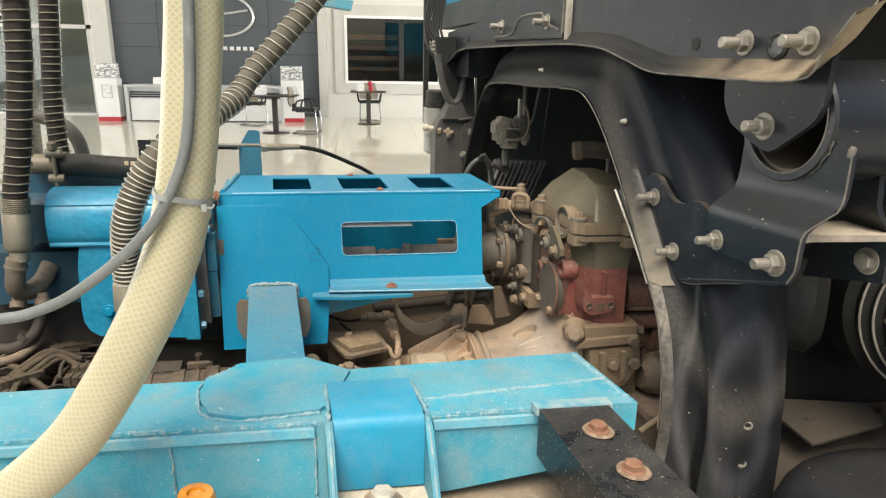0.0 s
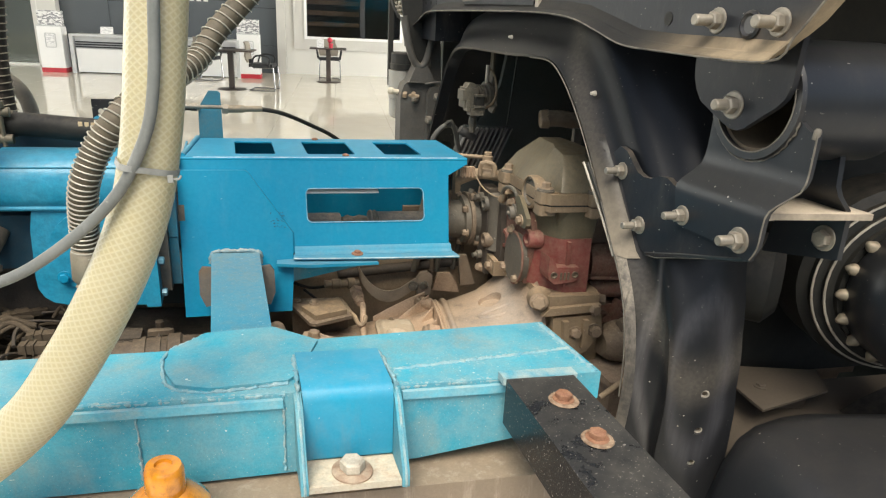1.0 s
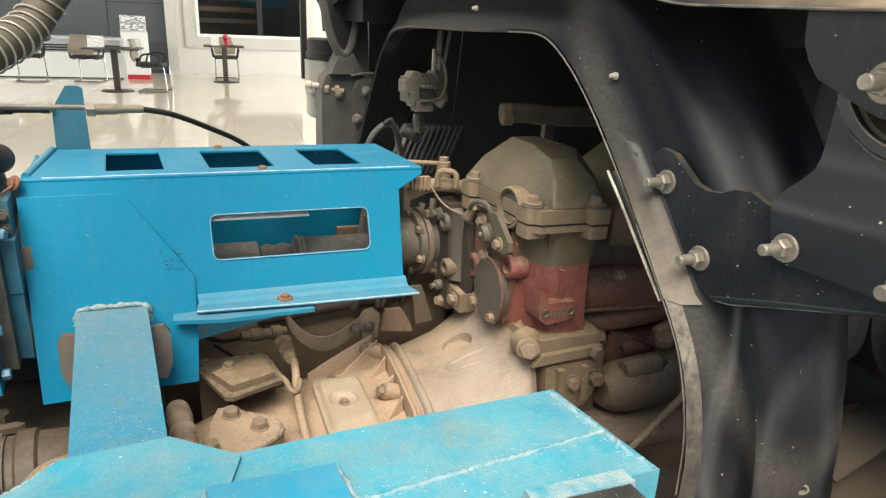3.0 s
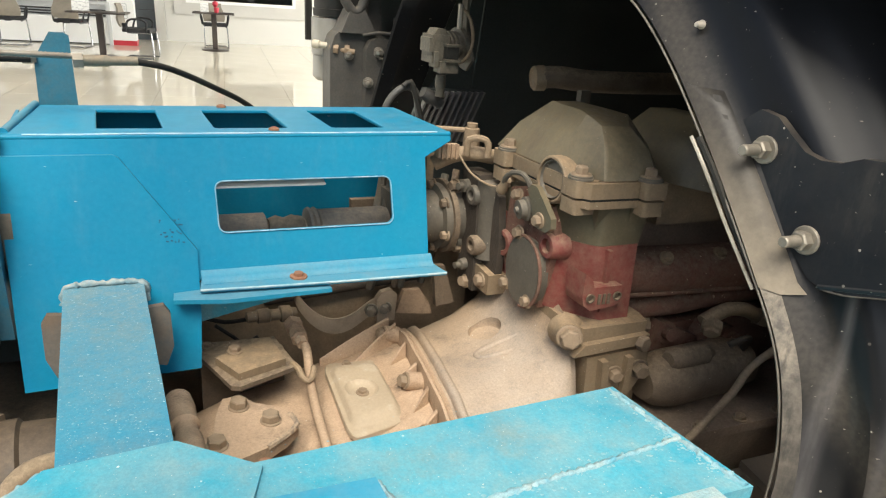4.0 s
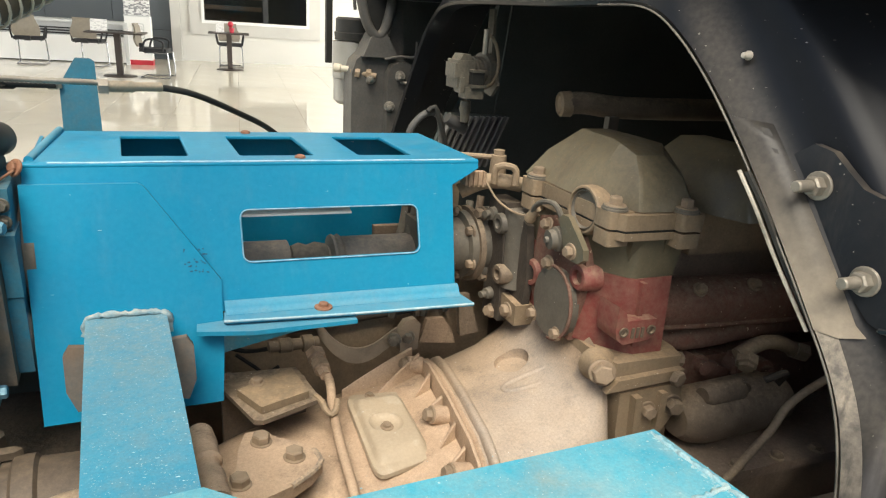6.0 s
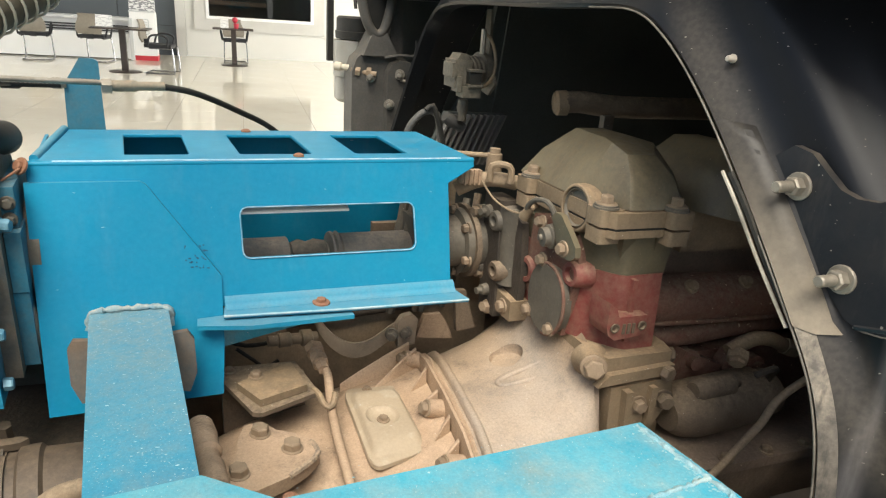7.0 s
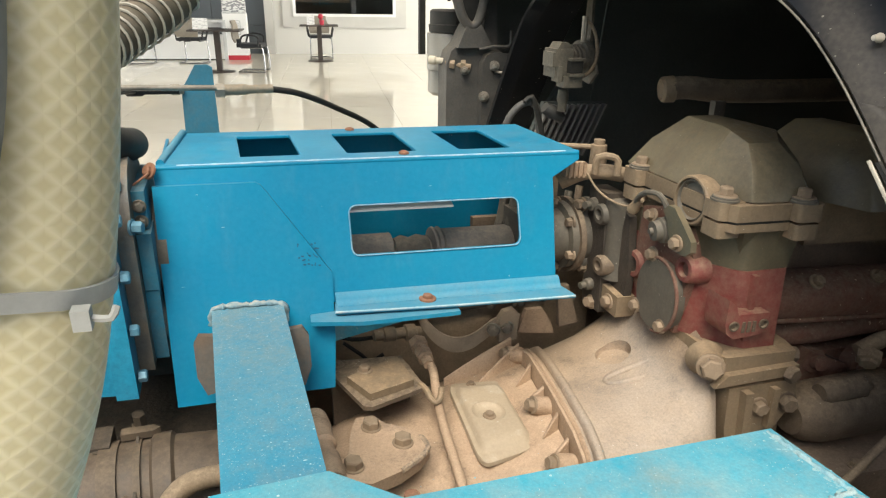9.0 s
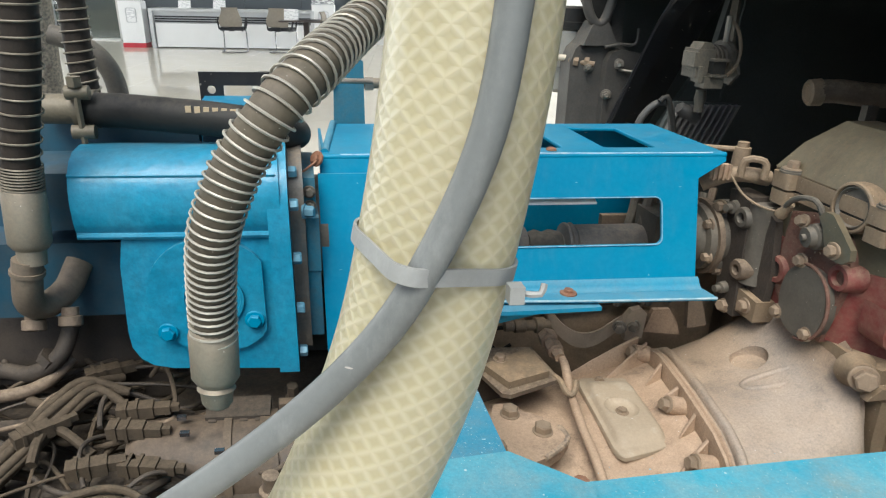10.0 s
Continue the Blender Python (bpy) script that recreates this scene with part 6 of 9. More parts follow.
for u, v, w in ((0.617, 1.865, 0.780), (0.590, 1.690, 0.783), (0.565, 1.56, 0.768)):
    part("bolt_boss", lathe(N(), (u - 0.006, v, w - 0.012), (-1, 0, 0.25), [(-0.02, 0.017), (0.010, 0.016)], 16), DUST, gear)
    bolt(gear, (u - 0.016, v, w - 0.010), (-1, 0, 0.25), 0.011, 0.010, 0.015, material=TANBOLT)
# pressed cover on the gearbox
PAN = surface("worn_dusty_pan", (0.37, 0.295, 0.205), (0.30, 0.235, 0.16), 0.5, scale=12, bump=0.10, dust=0.15, top_dust=0.3, dust_scale=25, dust_var=0.6, dust_colour=(0.44, 0.345, 0.235), stain=0.6, stain_colour=(0.50, 0.44, 0.35), stain_scale=(24, 24, 24), nick=0.3, nick_colour=(0.6, 0.55, 0.47))
unit = rounded((-1, -1), (1, 1), 0.30, 6)
corner = lambda a, b: tuple(((1 - a) * (1 - b) * p + (1 + a) * (1 - b) * q + (1 + a) * (1 + b) * r + (1 - a) * (1 + b) * s) / 4 for p, q, r, s in zip((0.447, 1.592), (0.556, 1.618), (0.570, 1.813), (0.468, 1.821)))
rings = [(1.0, 0.738), (1.0, 0.7455), (0.98, 0.7475), (0.88, 0.7480), (0.84, 0.7500), (0.78, 0.7550), (0.72, 0.7585), (0.64, 0.7602), (0.50, 0.7608), (0.3, 0.7610)]
cover = part("pressed_cover", loft(N(), [[(*corner(a * k, b * k), w) for a, b in unit] for k, w in rings]), PAN, gear, "pressed steel cover under thick dust", smooth=60)
cut(cover, lathe(N(), (0.503, 1.706, 0.7535), (0, 0, 1), [(0, 0), (0.0, 0.019), (0.003, 0.024), (0.0065, 0.028), (0.02, 0.030), (0.02, 0)], 28))
bolt(cover, (0.503, 1.702, 0.7535), (0, 0, 1), 0.0075, 0.006, 0.011, material=TANBOLT)
bolt(cover, (0.510, 1.808, 0.7475), (0, 0, 1), 0.006, 0.005, 0.009, material=TANBOLT)
# shift lever foot: a three-bolt plate
foot = thing("shift_bracket", (0.31, 1.63, 0.76), "dusty three-bolt casting plate on the gearbox", "bracket")
fp = [(0.252, 1.620), (0.262, 1.665), (0.278, 1.705), (0.305, 1.707), (0.322, 1.682), (0.350, 1.665), (0.368, 1.640), (0.372, 1.612), (0.350, 1.588), (0.315, 1.565), (0.270, 1.548), (0.235, 1.562), (0.232, 1.60)]
part("plate", bevel(prism(N(), fp, "w", 0.757, 0.779), 0.006, 3), DUST, foot)
part("chipped_rim", tube(N(), [(0.366, 1.640, 0.778), (0.370, 1.612, 0.778), (0.350, 1.590, 0.778), (0.318, 1.568, 0.778)], 0.0045, 6), surface("chipped_rim", (0.10, 0.085, 0.07), (0.48, 0.35, 0.23), 0.8, scale=120, bump=0.5), foot)
for u, v in ((0.297, 1.676), (0.335, 1.628), (0.252, 1.588)):
    bolt(foot, (u, v, 0.779), (0, 0, 1), 0.0135, 0.013, 0.016, material=TANBOLT)
# earth plate and pad
pl = thing("switch_plate", (0.33, 1.77, 0.78), "bent tan plate with a bolted pad beside the gearbox", "bracket")
part("plate", bevel(prism(N(), [(0.250, 1.855), (0.262, 1.80), (0.292, 1.705), (0.305, 1.700), (0.398, 1.738), (0.402, 1.758), (0.39, 1.850)], "w", 0.792, 0.800), 0.002), DUST_DARK, pl)
part("pad", bevel(prism(N(), [(0.279, 1.775), (0.306, 1.716), (0.386, 1.745), (0.377, 1.825)], "w", 0.801, 0.814), 0.002), CAST_TAN, pl)
bolt(pl, (0.312, 1.788, 0.814), (0, 0, 1), 0.0095, 0.008, 0.013, material=TANBOLT)
bolt(pl, (0.275, 1.838, 0.800), (0, 0, 1), 0.0075, 0.006, 0.011, material=TANBOLT)
part("stay", bevel(box(N(), (0.26, 1.82, 0.66), (0.40, 1.835, 0.791)), 0.003), DUST_DARK, pl)
part("hook_clip", tube(N(), [(0.398, 1.752, 0.799), (0.404, 1.735, 0.797), (0.407, 1.722, 0.788), (0.415, 1.716, 0.783), (0.424, 1.722, 0.788), (0.430, 1.735, 0.797)], 0.0055, 8), CAST_TAN, pl)
# breather pipe with its fitting
br = thing("breather_pipe", (0.43, 1.75, 0.78), "dusty steel pipe with brass unions over the gearbox", "pipe")
part("pipe", tube(N(), [(0.428, 1.885, 0.803), (0.430, 1.85, 0.800), (0.436, 1.805, 0.793), (0.424, 1.74, 0.775), (0.413, 1.66, 0.762), (0.405, 1.57, 0.748), (0.40, 1.48, 0.70), (0.40, 1.44, 0.60)], 0.0078, 12), DUST, br)
part("union", lathe(N(), (0.432, 1.842, 0.799), (0.02, 1, 0.06), [(-0.03, 0.010), (-0.012, 0.011), (-0.010, 0.016), (0.010, 0.016), (0.012, 0.0125), (0.024, 0.0125), (0.026, 0.018), (0.046, 0.018), (0.049, 0.013), (0.062, 0.012)], 6), DUST, br)
part("tee", lathe(N(), (0.352, 1.90, 0.818), (1, 0.05, -0.02), [(0, 0.008), (0.001, 0.0105), (0.018, 0.0105), (0.020, 0.014), (0.040, 0.014), (0.043, 0.011), (0.060, 0.011), (0.062, 0.016), (0.080, 0.016), (0.082, 0.011), (0.092, 0.010)], 12), CAST_TAN, br)
part("sense_lead", tube(N(), [(0.375, 1.905, 0.815), (0.345, 1.925, 0.800), (0.318, 1.935, 0.795), (0.290, 1.94, 0.803), (0.262, 1.93, 0.82)], 0.0042, 8), RUBBER, br, "thin black lead")
part("spare_lead", tube(N(), [(0.375, 1.92, 0.765), (0.350, 1.92, 0.752), (0.332, 1.92, 0.768), (0.30, 1.925, 0.795)], 0.0036, 8), RUBBER, br)
hs = thing("boot_hose", (0.218, 1.62, 0.79), "short dust-covered ribbed hose by the arm", "hose")
part("boot", lathe(N(), (0.213, 1.70, 0.795), (0.03, -1, 0.0), [(0, 0.010), (0.004, 0.019), (0.03, 0.021), (0.06, 0.019), (0.075, 0.021), (0.08, 0.016), (0.10, 0.016), (0.105, 0.019), (0.16, 0.019)], 18), DUST, hs)
part("lower_hose", tube(N(), [(0.215, 1.55, 0.795), (0.21, 1.49, 0.77), (0.20, 1.42, 0.68)], 0.016, 12), DUST, hs)
st = thing("pipe_strap", (0.55, 1.95, 0.78), "curved dusty strap clamp with two bolts behind the gearbox", "clamp")
STRAP = surface("dulled_steel_strap", (0.40, 0.315, 0.225), (0.29, 0.228, 0.162), 0.5, scale=14, bump=0.15, dust=0.15, top_dust=0.4, dust_colour=(0.34, 0.26, 0.18), stain=0.4, stain_colour=(0.07, 0.055, 0.04), stain_scale=(18, 18, 18))
secs = []
path = [(0.452, 1.985, 0.838), (0.456, 1.965, 0.826), (0.462, 1.948, 0.812), (0.480, 1.938, 0.788), (0.504, 1.932, 0.770), (0.530, 1.930, 0.7635), (0.558, 1.932, 0.768), (0.584, 1.938, 0.780), (0.606, 1.942, 0.792), (0.640, 1.948, 0.800)]
for u, v, w in spline(path, 0.006):
    secs.append([(u, v, w + 0.015), (u, v, w - 0.018), (u + 0.001, v + 0.005, w - 0.018), (u + 0.001, v + 0.005, w + 0.015)])
part("band", loft(N(), secs), STRAP, st)
part("clamp_plate", bevel(prism(N(), [(0.612, 0.762), (0.648, 0.766), (0.652, 0.822), (0.640, 0.834), (0.620, 0.830), (0.610, 0.815)], "v", 1.925, 1.940), 0.004, 3), STRAP, st)
for u, w in ((0.600, 0.792), (0.628, 0.795)):
    bolt(st, (u, 1.928, w), (-0.5, -1, 0), 0.0105, 0.014, 0.014, material=STEEL)
part("tab", bevel(prism(N(), [(0.655, 0.775), (0.735, 0.765), (0.725, 0.795), (0.705, 0.825), (0.670, 0.825)], "v", 1.935, 1.945), 0.003), DUST, st)
# The carrier is widened and a plate added, so the gap behind stays dark.
part("carrier", bevel(box(N(), (0.20, 1.995, 0.55), (0.84, 2.03, 0.90)), 0.01), CAST_DIM, st)
part("heat_shield", bevel(box(N(), (0.60, 2.06, 0.50), (0.98, 2.075, 0.985)), 0.004), DUST_DARK, st)
# Pipe takes the grime tone to darken the shaded hollow above the strap.
part("saddle_pipe", rod(N(), (0.40, 1.978, 0.815), (0.75, 1.99, 0.84), 0.014, 14), GRIME, st)

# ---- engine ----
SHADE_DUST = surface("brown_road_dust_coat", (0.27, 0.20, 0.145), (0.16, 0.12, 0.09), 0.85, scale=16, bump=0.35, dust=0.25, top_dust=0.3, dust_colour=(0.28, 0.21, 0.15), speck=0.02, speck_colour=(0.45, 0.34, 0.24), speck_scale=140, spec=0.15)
eng = thing("engine", (0.95, 1.72, 0.7), "dusty diesel engine with a cast cover and a red-primed case", "engine")


def case(poly, grow):
    c = Vector((0.95, 1.72))
    return [(c.x + (u - c.x) * (1 + grow), c.y + (v - c.y) * (1 + grow)) for u, v in poly]


# flanged rocker cover with a raised roof
slim = [(0.796, 1.70), (0.796, 1.60), (0.808, 1.584), (0.93, 1.582), (0.942, 1.592), (0.962, 1.62), (0.972, 1.70), (0.972, 1.86), (0.81, 1.86), (0.796, 1.83)]
part("cover_flange", bevel(prism(N(), slim, "w", 1.1195, 1.144), 0.005, 3), CAST_TAN, eng)
part("gasket", prism(N(), case(slim, -0.008), "w", 1.1155, 1.1193), RUBBER, eng)
part("head_flange", bevel(prism(N(), slim, "w", 1.1035, 1.1153), 0.003), CAST_TAN, eng)
bm = N()
foot_ = [(0.797, 1.71), (0.800, 1.668), (0.833, 1.592), (0.840, 1.5885), (0.928, 1.588), (0.958, 1.62), (0.965, 1.71), (0.965, 1.85), (0.80, 1.85)]
roof = [(0.862, 1.71), (0.846, 1.672), (0.855, 1.644), (0.861, 1.6405), (0.905, 1.642), (0.922, 1.67), (0.925, 1.73), (0.922, 1.80), (0.868, 1.80)]
mid = [((a[0] * 0.6 + b[0] * 0.4), (a[1] * 0.6 + b[1] * 0.4)) for a, b in zip(foot_, roof)]
loft(bm, [[(u, v, 1.146) for u, v in foot_], [(u, v, 1.192) for u, v in mid], [(u, v, 1.221 if v < 1.66 else 1.234) for u, v in roof]])
part("rocker_cover", bevel(bm, 0.006, 3, 12), COVER, eng, smooth=25)
part("end_plug", lathe(N(), (0.800, 1.666, 1.130), (-1, 0, 0.05), [(-0.02, 0.033), (0.006, 0.033), (0.008, 0.030), (0.002, 0.027), (0.0, 0.0)], 30), SOOT, eng, "round end plug in the cover")
part("plug_rim", lathe(N(), (0.796, 1.666, 1.130), (-1, 0, 0.05), [(-0.02, 0.040), (0.004, 0.039), (0.006, 0.037), (0.006, 0.034), (-0.01, 0.034)], 30), CAST_TAN, eng)
for u, v in ((0.798, 1.806), (0.806, 1.612), (0.912, 1.585)):
    out_ = rounded((u - 0.018, v - 0.018), (u + 0.024, v + 0.024), 0.007, 3)
    part("cover_lug", bevel(prism(N(), out_, "w", 1.1195, 1.146), 0.004, 3), CAST_TAN, eng)
    part("head_lug", bevel(prism(N(), rounded((u - 0.017, v - 0.017), (u + 0.022, v + 0.022), 0.006, 3), "w", 1.092, 1.1153), 0.004), CAST_TAN, eng)
    part("lug_washer", lathe(N(), (u, v, 1.146), (0, 0, 1), [(0, 0.0195), (0.003, 0.0195), (0.0035, 0.0175), (0.006, 0.0175), (0.007, 0.015)], 20), SOOT, eng)
    bolt(eng, (u, v, 1.152), (0, 0, 1), 0.0100, 0.012, 0.0160, material=TANBOLT)
# head
top_ = [(0.806, 1.80), (0.806, 1.662), (0.846, 1.600), (0.858, 1.593), (0.932, 1.594), (0.950, 1.614), (0.952, 1.84), (0.812, 1.85)]
low_ = [(0.802, 1.80), (0.802, 1.666), (0.844, 1.605), (0.856, 1.599), (0.926, 1.601), (0.938, 1.62), (0.938, 1.84), (0.812, 1.85)]
part("head", bevel(loft(N(), [[(u, v, 1.104) for u, v in top_], [(u, v, 1.035) for u, v in low_]]), 0.003), COVER, eng)
for u, v in ((0.846, 1.598), (0.902, 1.592)):
    part("head_boss", bevel(loft(N(), [[(u - 0.012, v - 0.004, 1.104), (u + 0.012, v - 0.006, 1.104), (u + 0.012, v + 0.02, 1.104), (u - 0.012, v + 0.02, 1.104)], [(u - 0.004, v + 0.008, 1.062), (u + 0.006, v + 0.008, 1.062), (u + 0.006, v + 0.02, 1.062), (u - 0.004, v + 0.02, 1.062)]]), 0.002), COVER, eng)
# red case below
red0 = [(0.800, 1.80), (0.800, 1.668), (0.843, 1.604), (0.855, 1.598), (0.925, 1.600), (0.936, 1.62), (0.936, 1.84), (0.81, 1.85)]
red1 = [(0.806, 1.82), (0.806, 1.664), (0.856, 1.598), (0.868, 1.590), (0.922, 1.590), (0.930, 1.61), (0.930, 1.84), (0.81, 1.85)]
part("red_case", bevel(loft(N(), [[(u, v, 1.0345) for u, v in red0], [(u, v, 0.905) for u, v in red1]]), 0.004), RED, eng, "red-primed case under dust")
part("red_rib", bevel(box(N(), (0.862, 1.588, 0.92), (0.870, 1.602, 1.03)), 0.002), RED, eng)
pad = part("red_pad", bevel(prism(N(), [(0.814, 0.960), (0.818, 0.944), (0.832, 0.933), (0.878, 0.938), (0.888, 0.945), (0.888, 0.974), (0.834, 0.974), (0.828, 0.990), (0.814, 1.0)], "v", 1.575, 1.622), 0.003), RED, eng)
for u in (0.827, 0.878):
    part("pad_hole", lathe(N(), (u, 1.574, 0.957), (0, -1, 0), [(0, 0.0075), (0.003, 0.0085), (0.0035, 0.006), (0.0, 0.005), (0.0, 0)], 16), DUST_DARK, pad)
for k in range(3):
    part("cast_mark", block((0.843 + k * 0.009, 1.573, 0.944), (0.848 + k * 0.009, 1.576, 0.962), 0.0008, 1), DUST_DARK, pad)
# rear face: oval plate and bosses
op = [(1.703 + 0.050 * math.copysign(abs(math.cos(a)) ** 0.8, math.cos(a)), 0.955 + 0.061 * math.sin(a)) for a in [2 * math.pi * i / 30 for i in range(30)]]
part("oval_plate", bevel(prism(N(), op, "u", 0.782, 0.802), 0.003), SOOT, eng)
rim_ = [(0.784, 1.703 + 0.054 * math.cos(a), 0.955 + 0.065 * math.sin(a)) for a in [radians(70 + 11 * i) for i in range(19)]]
part("plate_rim", tube(N(), rim_, 0.0030, 8), MAROON, eng)
for v, w in ((1.724, 1.020), (1.750, 0.914), (1.678, 0.908)):
    bolt(eng, (0.784, v, w), (-1, 0, 0), 0.0095, 0.009, 0.013, material=TANBOLT)
for v, w, r in ((1.786, 0.977, 0.024), (1.654, 1.020, 0.021)):
    part("case_boss", lathe(N(), (0.802, v, w), (-1, 0, 0), [(-0.02, r * 1.2), (0.008, r * 1.05), (0.012, r * 0.95), (0.0125, r * 0.62), (-0.004, r * 0.52), (-0.004, 0)], 20), RED, eng)
part("rear_wall", bevel(prism(N(), [(1.666, 0.90), (1.650, 1.00), (1.645, 1.04), (1.662, 1.085), (1.735, 1.10), (1.785, 1.085), (1.790, 1.03), (1.790, 1.004), (1.806, 0.996), (1.812, 0.975), (1.805, 0.952), (1.785, 0.942), (1.765, 0.92), (1.775, 0.90)], "u", 0.798, 0.812), 0.004), MAROON, eng, "brown-red rear plate")
part("side_lever", bevel(prism(N(), [(1.700, 1.105), (1.690, 1.116), (1.674, 1.116), (1.645, 1.092), (1.627, 1.076), (1.625, 1.060), (1.637, 1.050), (1.655, 1.049), (1.670, 1.056), (1.680, 1.070), (1.688, 1.090)], "u", 0.774, 0.784), 0.003, 3), COVER, eng)
bolt(eng, (0.774, 1.657, 1.064), (-1, 0, 0), 0.0095, 0.009, 0.014, material=TANBOLT)
bolt(eng, (0.786, 1.742, 1.082), (-1, 0, 0.2), 0.009, 0.010, 0.012, material=TANBOLT)
part("sender", lathe(N(), (0.80, 1.704, 1.070), (-1, 0.15, -0.1), [(0, 0.022), (0.022, 0.021), (0.024, 0.017), (0.034, 0.016), (0.035, 0.006), (0.040, 0.005)], 20), SOOT, eng)
part("sender_lead", tube(N(), [(0.776, 1.777, 1.086), (0.770, 1.764, 1.106), (0.768, 1.740, 1.123), (0.772, 1.714, 1.127), (0.778, 1.702, 1.113), (0.784, 1.698, 1.090)], 0.0046, 8), SOOT, eng)
part("lead_clamp", bevel(lathe(N(), (0.776, 1.784, 1.078), (0, -0.55, 0.8), [(0, 0.0095), (0.006, 0.0105), (0.012, 0.0085), (0.030, 0.0075)], 12), 0.001, 1), CAST_TAN, eng)
# lower flange plate and mounting
lowb = [(0.812, 1.59), (0.822, 1.568), (0.945, 1.568), (0.955, 1.60), (0.955, 1.90), (0.812, 1.90)]
part("flywheel_case", bevel(loft(N(), [[(u, v, 0.905) for u, v in lowb], [(u, v, 0.862) for u, v in lowb], [(u + 0.012, v + 0.012, 0.850) for u, v in lowb], [(u + 0.03, v + 0.03, 0.70) for u, v in lowb]]), 0.006), CAST_TAN, eng)
part("mount_rib", bevel(prism(N(), [(0.80, 0.86), (0.94, 0.868), (0.945, 0.886), (0.82, 0.88)], "v", 1.556, 1.57), 0.004), CAST_TAN, eng)
part("mount_foot", bevel(prism(N(), [(0.832, 0.852), (0.952, 0.856), (0.958, 0.815), (0.925, 0.760), (0.845, 0.735), (0.836, 0.78)], "v", 1.562, 1.60), 0.007, 3), CAST_TAN, eng)
part("mount_rib", bevel(prism(N(), [(0.852, 0.848), (0.866, 0.848), (0.872, 0.755), (0.860, 0.752)], "v", 1.548, 1.564), 0.004), CAST_TAN, eng)
part("mount_rib", bevel(prism(N(), [(0.905, 0.848), (0.917, 0.848), (0.917, 0.78), (0.905, 0.775)], "v", 1.551, 1.564), 0.004), CAST_TAN, eng)
bolt(eng, (0.888, 1.560, 0.815), (-0.1, -1, 0), 0.012, 0.012, 0.016, material=TANBOLT)
part("bolt_boss", lathe(N(), (0.812, 1.60, 0.888), (-0.5, -1, 0.2), [(0, 0.030), (0.02, 0.022), (0.035, 0.020)], 18), CAST_TAN, eng)
bolt(eng, (0.794, 1.566, 0.894), (-0.5, -1, 0.2), 0.0165, 0.015, 0.021, material=TANBOLT)
bolt(eng, (0.925, 1.555, 0.875), (0.2, -1, 0), 0.014, 0.012, 0.0, material=DUST_DARK)
bolt(eng, (0.938, 1.560, 0.818), (-0.2, -1, 0), 0.014, 0.015, 0.018, material=DUST_DARK)
bolt(eng, (0.860, 1.567, 0.742), (-0.2, -1, 0), 0.013, 0.014, 0.016, material=TANBOLT)
bolt(eng, (0.962, 1.60, 0.88), (1, -0.5, 0), 0.013, 0.014, 0.016, material=DUST_DARK)
# block, manifold and pipes behind, in the shade
part("block", bevel(box(N(), (0.957, 1.73, 0.62), (1.75, 2.02, 1.06)), 0.02), SHADE_DUST, eng)
part("side_cover", bevel(box(N(), (0.99, 1.655, 0.66), (1.5, 1.70, 0.84)), 0.02), MAROON, eng)
part("manifold", tube(N(), [(0.955, 1.675, 0.950), (1.05, 1.67, 0.948), (1.2, 1.665, 0.945), (1.4, 1.66, 0.94), (1.6, 1.66, 0.93)], 0.046, 20), MAROON, eng, "brown-red manifold pipe")
part("manifold_seam", tube(N(), [(0.955, 1.637, 0.920), (1.05, 1.632, 0.918), (1.2, 1.627, 0.915), (1.4, 1.622, 0.91), (1.6, 1.622, 0.90)], 0.0045, 8), MAROON, eng)
for u in (1.03, 1.15, 1.28, 1.41):
    bolt(eng, (u, 1.640, 0.985), (0, -0.75, 0.65), 0.009, 0.010, 0.013, material=CAST_DIM)
part("lower_pipe", tube(N(), [(0.97, 1.665, 0.880), (1.06, 1.655, 0.882), (1.2, 1.655, 0.890), (1.4, 1.66, 0.885)], 0.021, 14), MAROON, eng)
for u, w in ((1.0, 0.80), (1.06, 0.83), (1.10, 0.77), (1.16, 0.82), (1.03, 0.74), (1.22, 0.80)):
    part("block_boss", lathe(N(), (u, 1.66, w), (random.uniform(-0.3, 0.3), -1, random.uniform(-0.2, 0.3)), [(0, 0.026), (0.03, 0.022), (0.032, 0.013), (0.045, 0.013)], 12), MAROON, eng)
part("drain_hose", tube(N(), [(0.90, 1.44, 0.71), (0.967, 1.45, 0.75), (1.02, 1.465, 0.775), (1.073, 1.48, 0.80), (1.105, 1.49, 0.828), (1.135, 1.485, 0.86), (1.155, 1.46, 0.905), (1.17, 1.43, 0.95)], 0.0066, 10), CAST_DIM, eng, "tan dusted drain hose")
part("sump", bevel(loft(N(), [[(0.96, 1.50, 0.70), (1.6, 1.50, 0.70), (1.6, 1.9, 0.70), (0.96, 1.9, 0.70)], [(1.0, 1.54, 0.47), (1.6, 1.54, 0.47), (1.6, 1.9, 0.47), (1.0, 1.9, 0.47)]]), 0.015, 3), SHADE_DUST, eng, "dark grimy oil sump")
part("sump_flange", bevel(box(N(), (0.95, 1.485, 0.70), (1.62, 1.70, 0.718)), 0.004), SHADE_DUST, eng)
part("starter", lathe(N(), (0.965, 1.575, 0.775), (1, 0.05, 0.02), [(0, 0.030), (0.02, 0.045), (0.05, 0.052), (0.20, 0.052), (0.205, 0.046), (0.235, 0.044), (0.245, 0.02)], 26), DUST_DARK, eng, "grimy starter motor")
part("solenoid", lathe(N(), (1.0, 1.56, 0.825), (1, 0.05, 0.0), [(0, 0.014), (0.01, 0.020), (0.08, 0.020), (0.085, 0.015), (0.10, 0.01)], 20), DUST_DARK, eng)
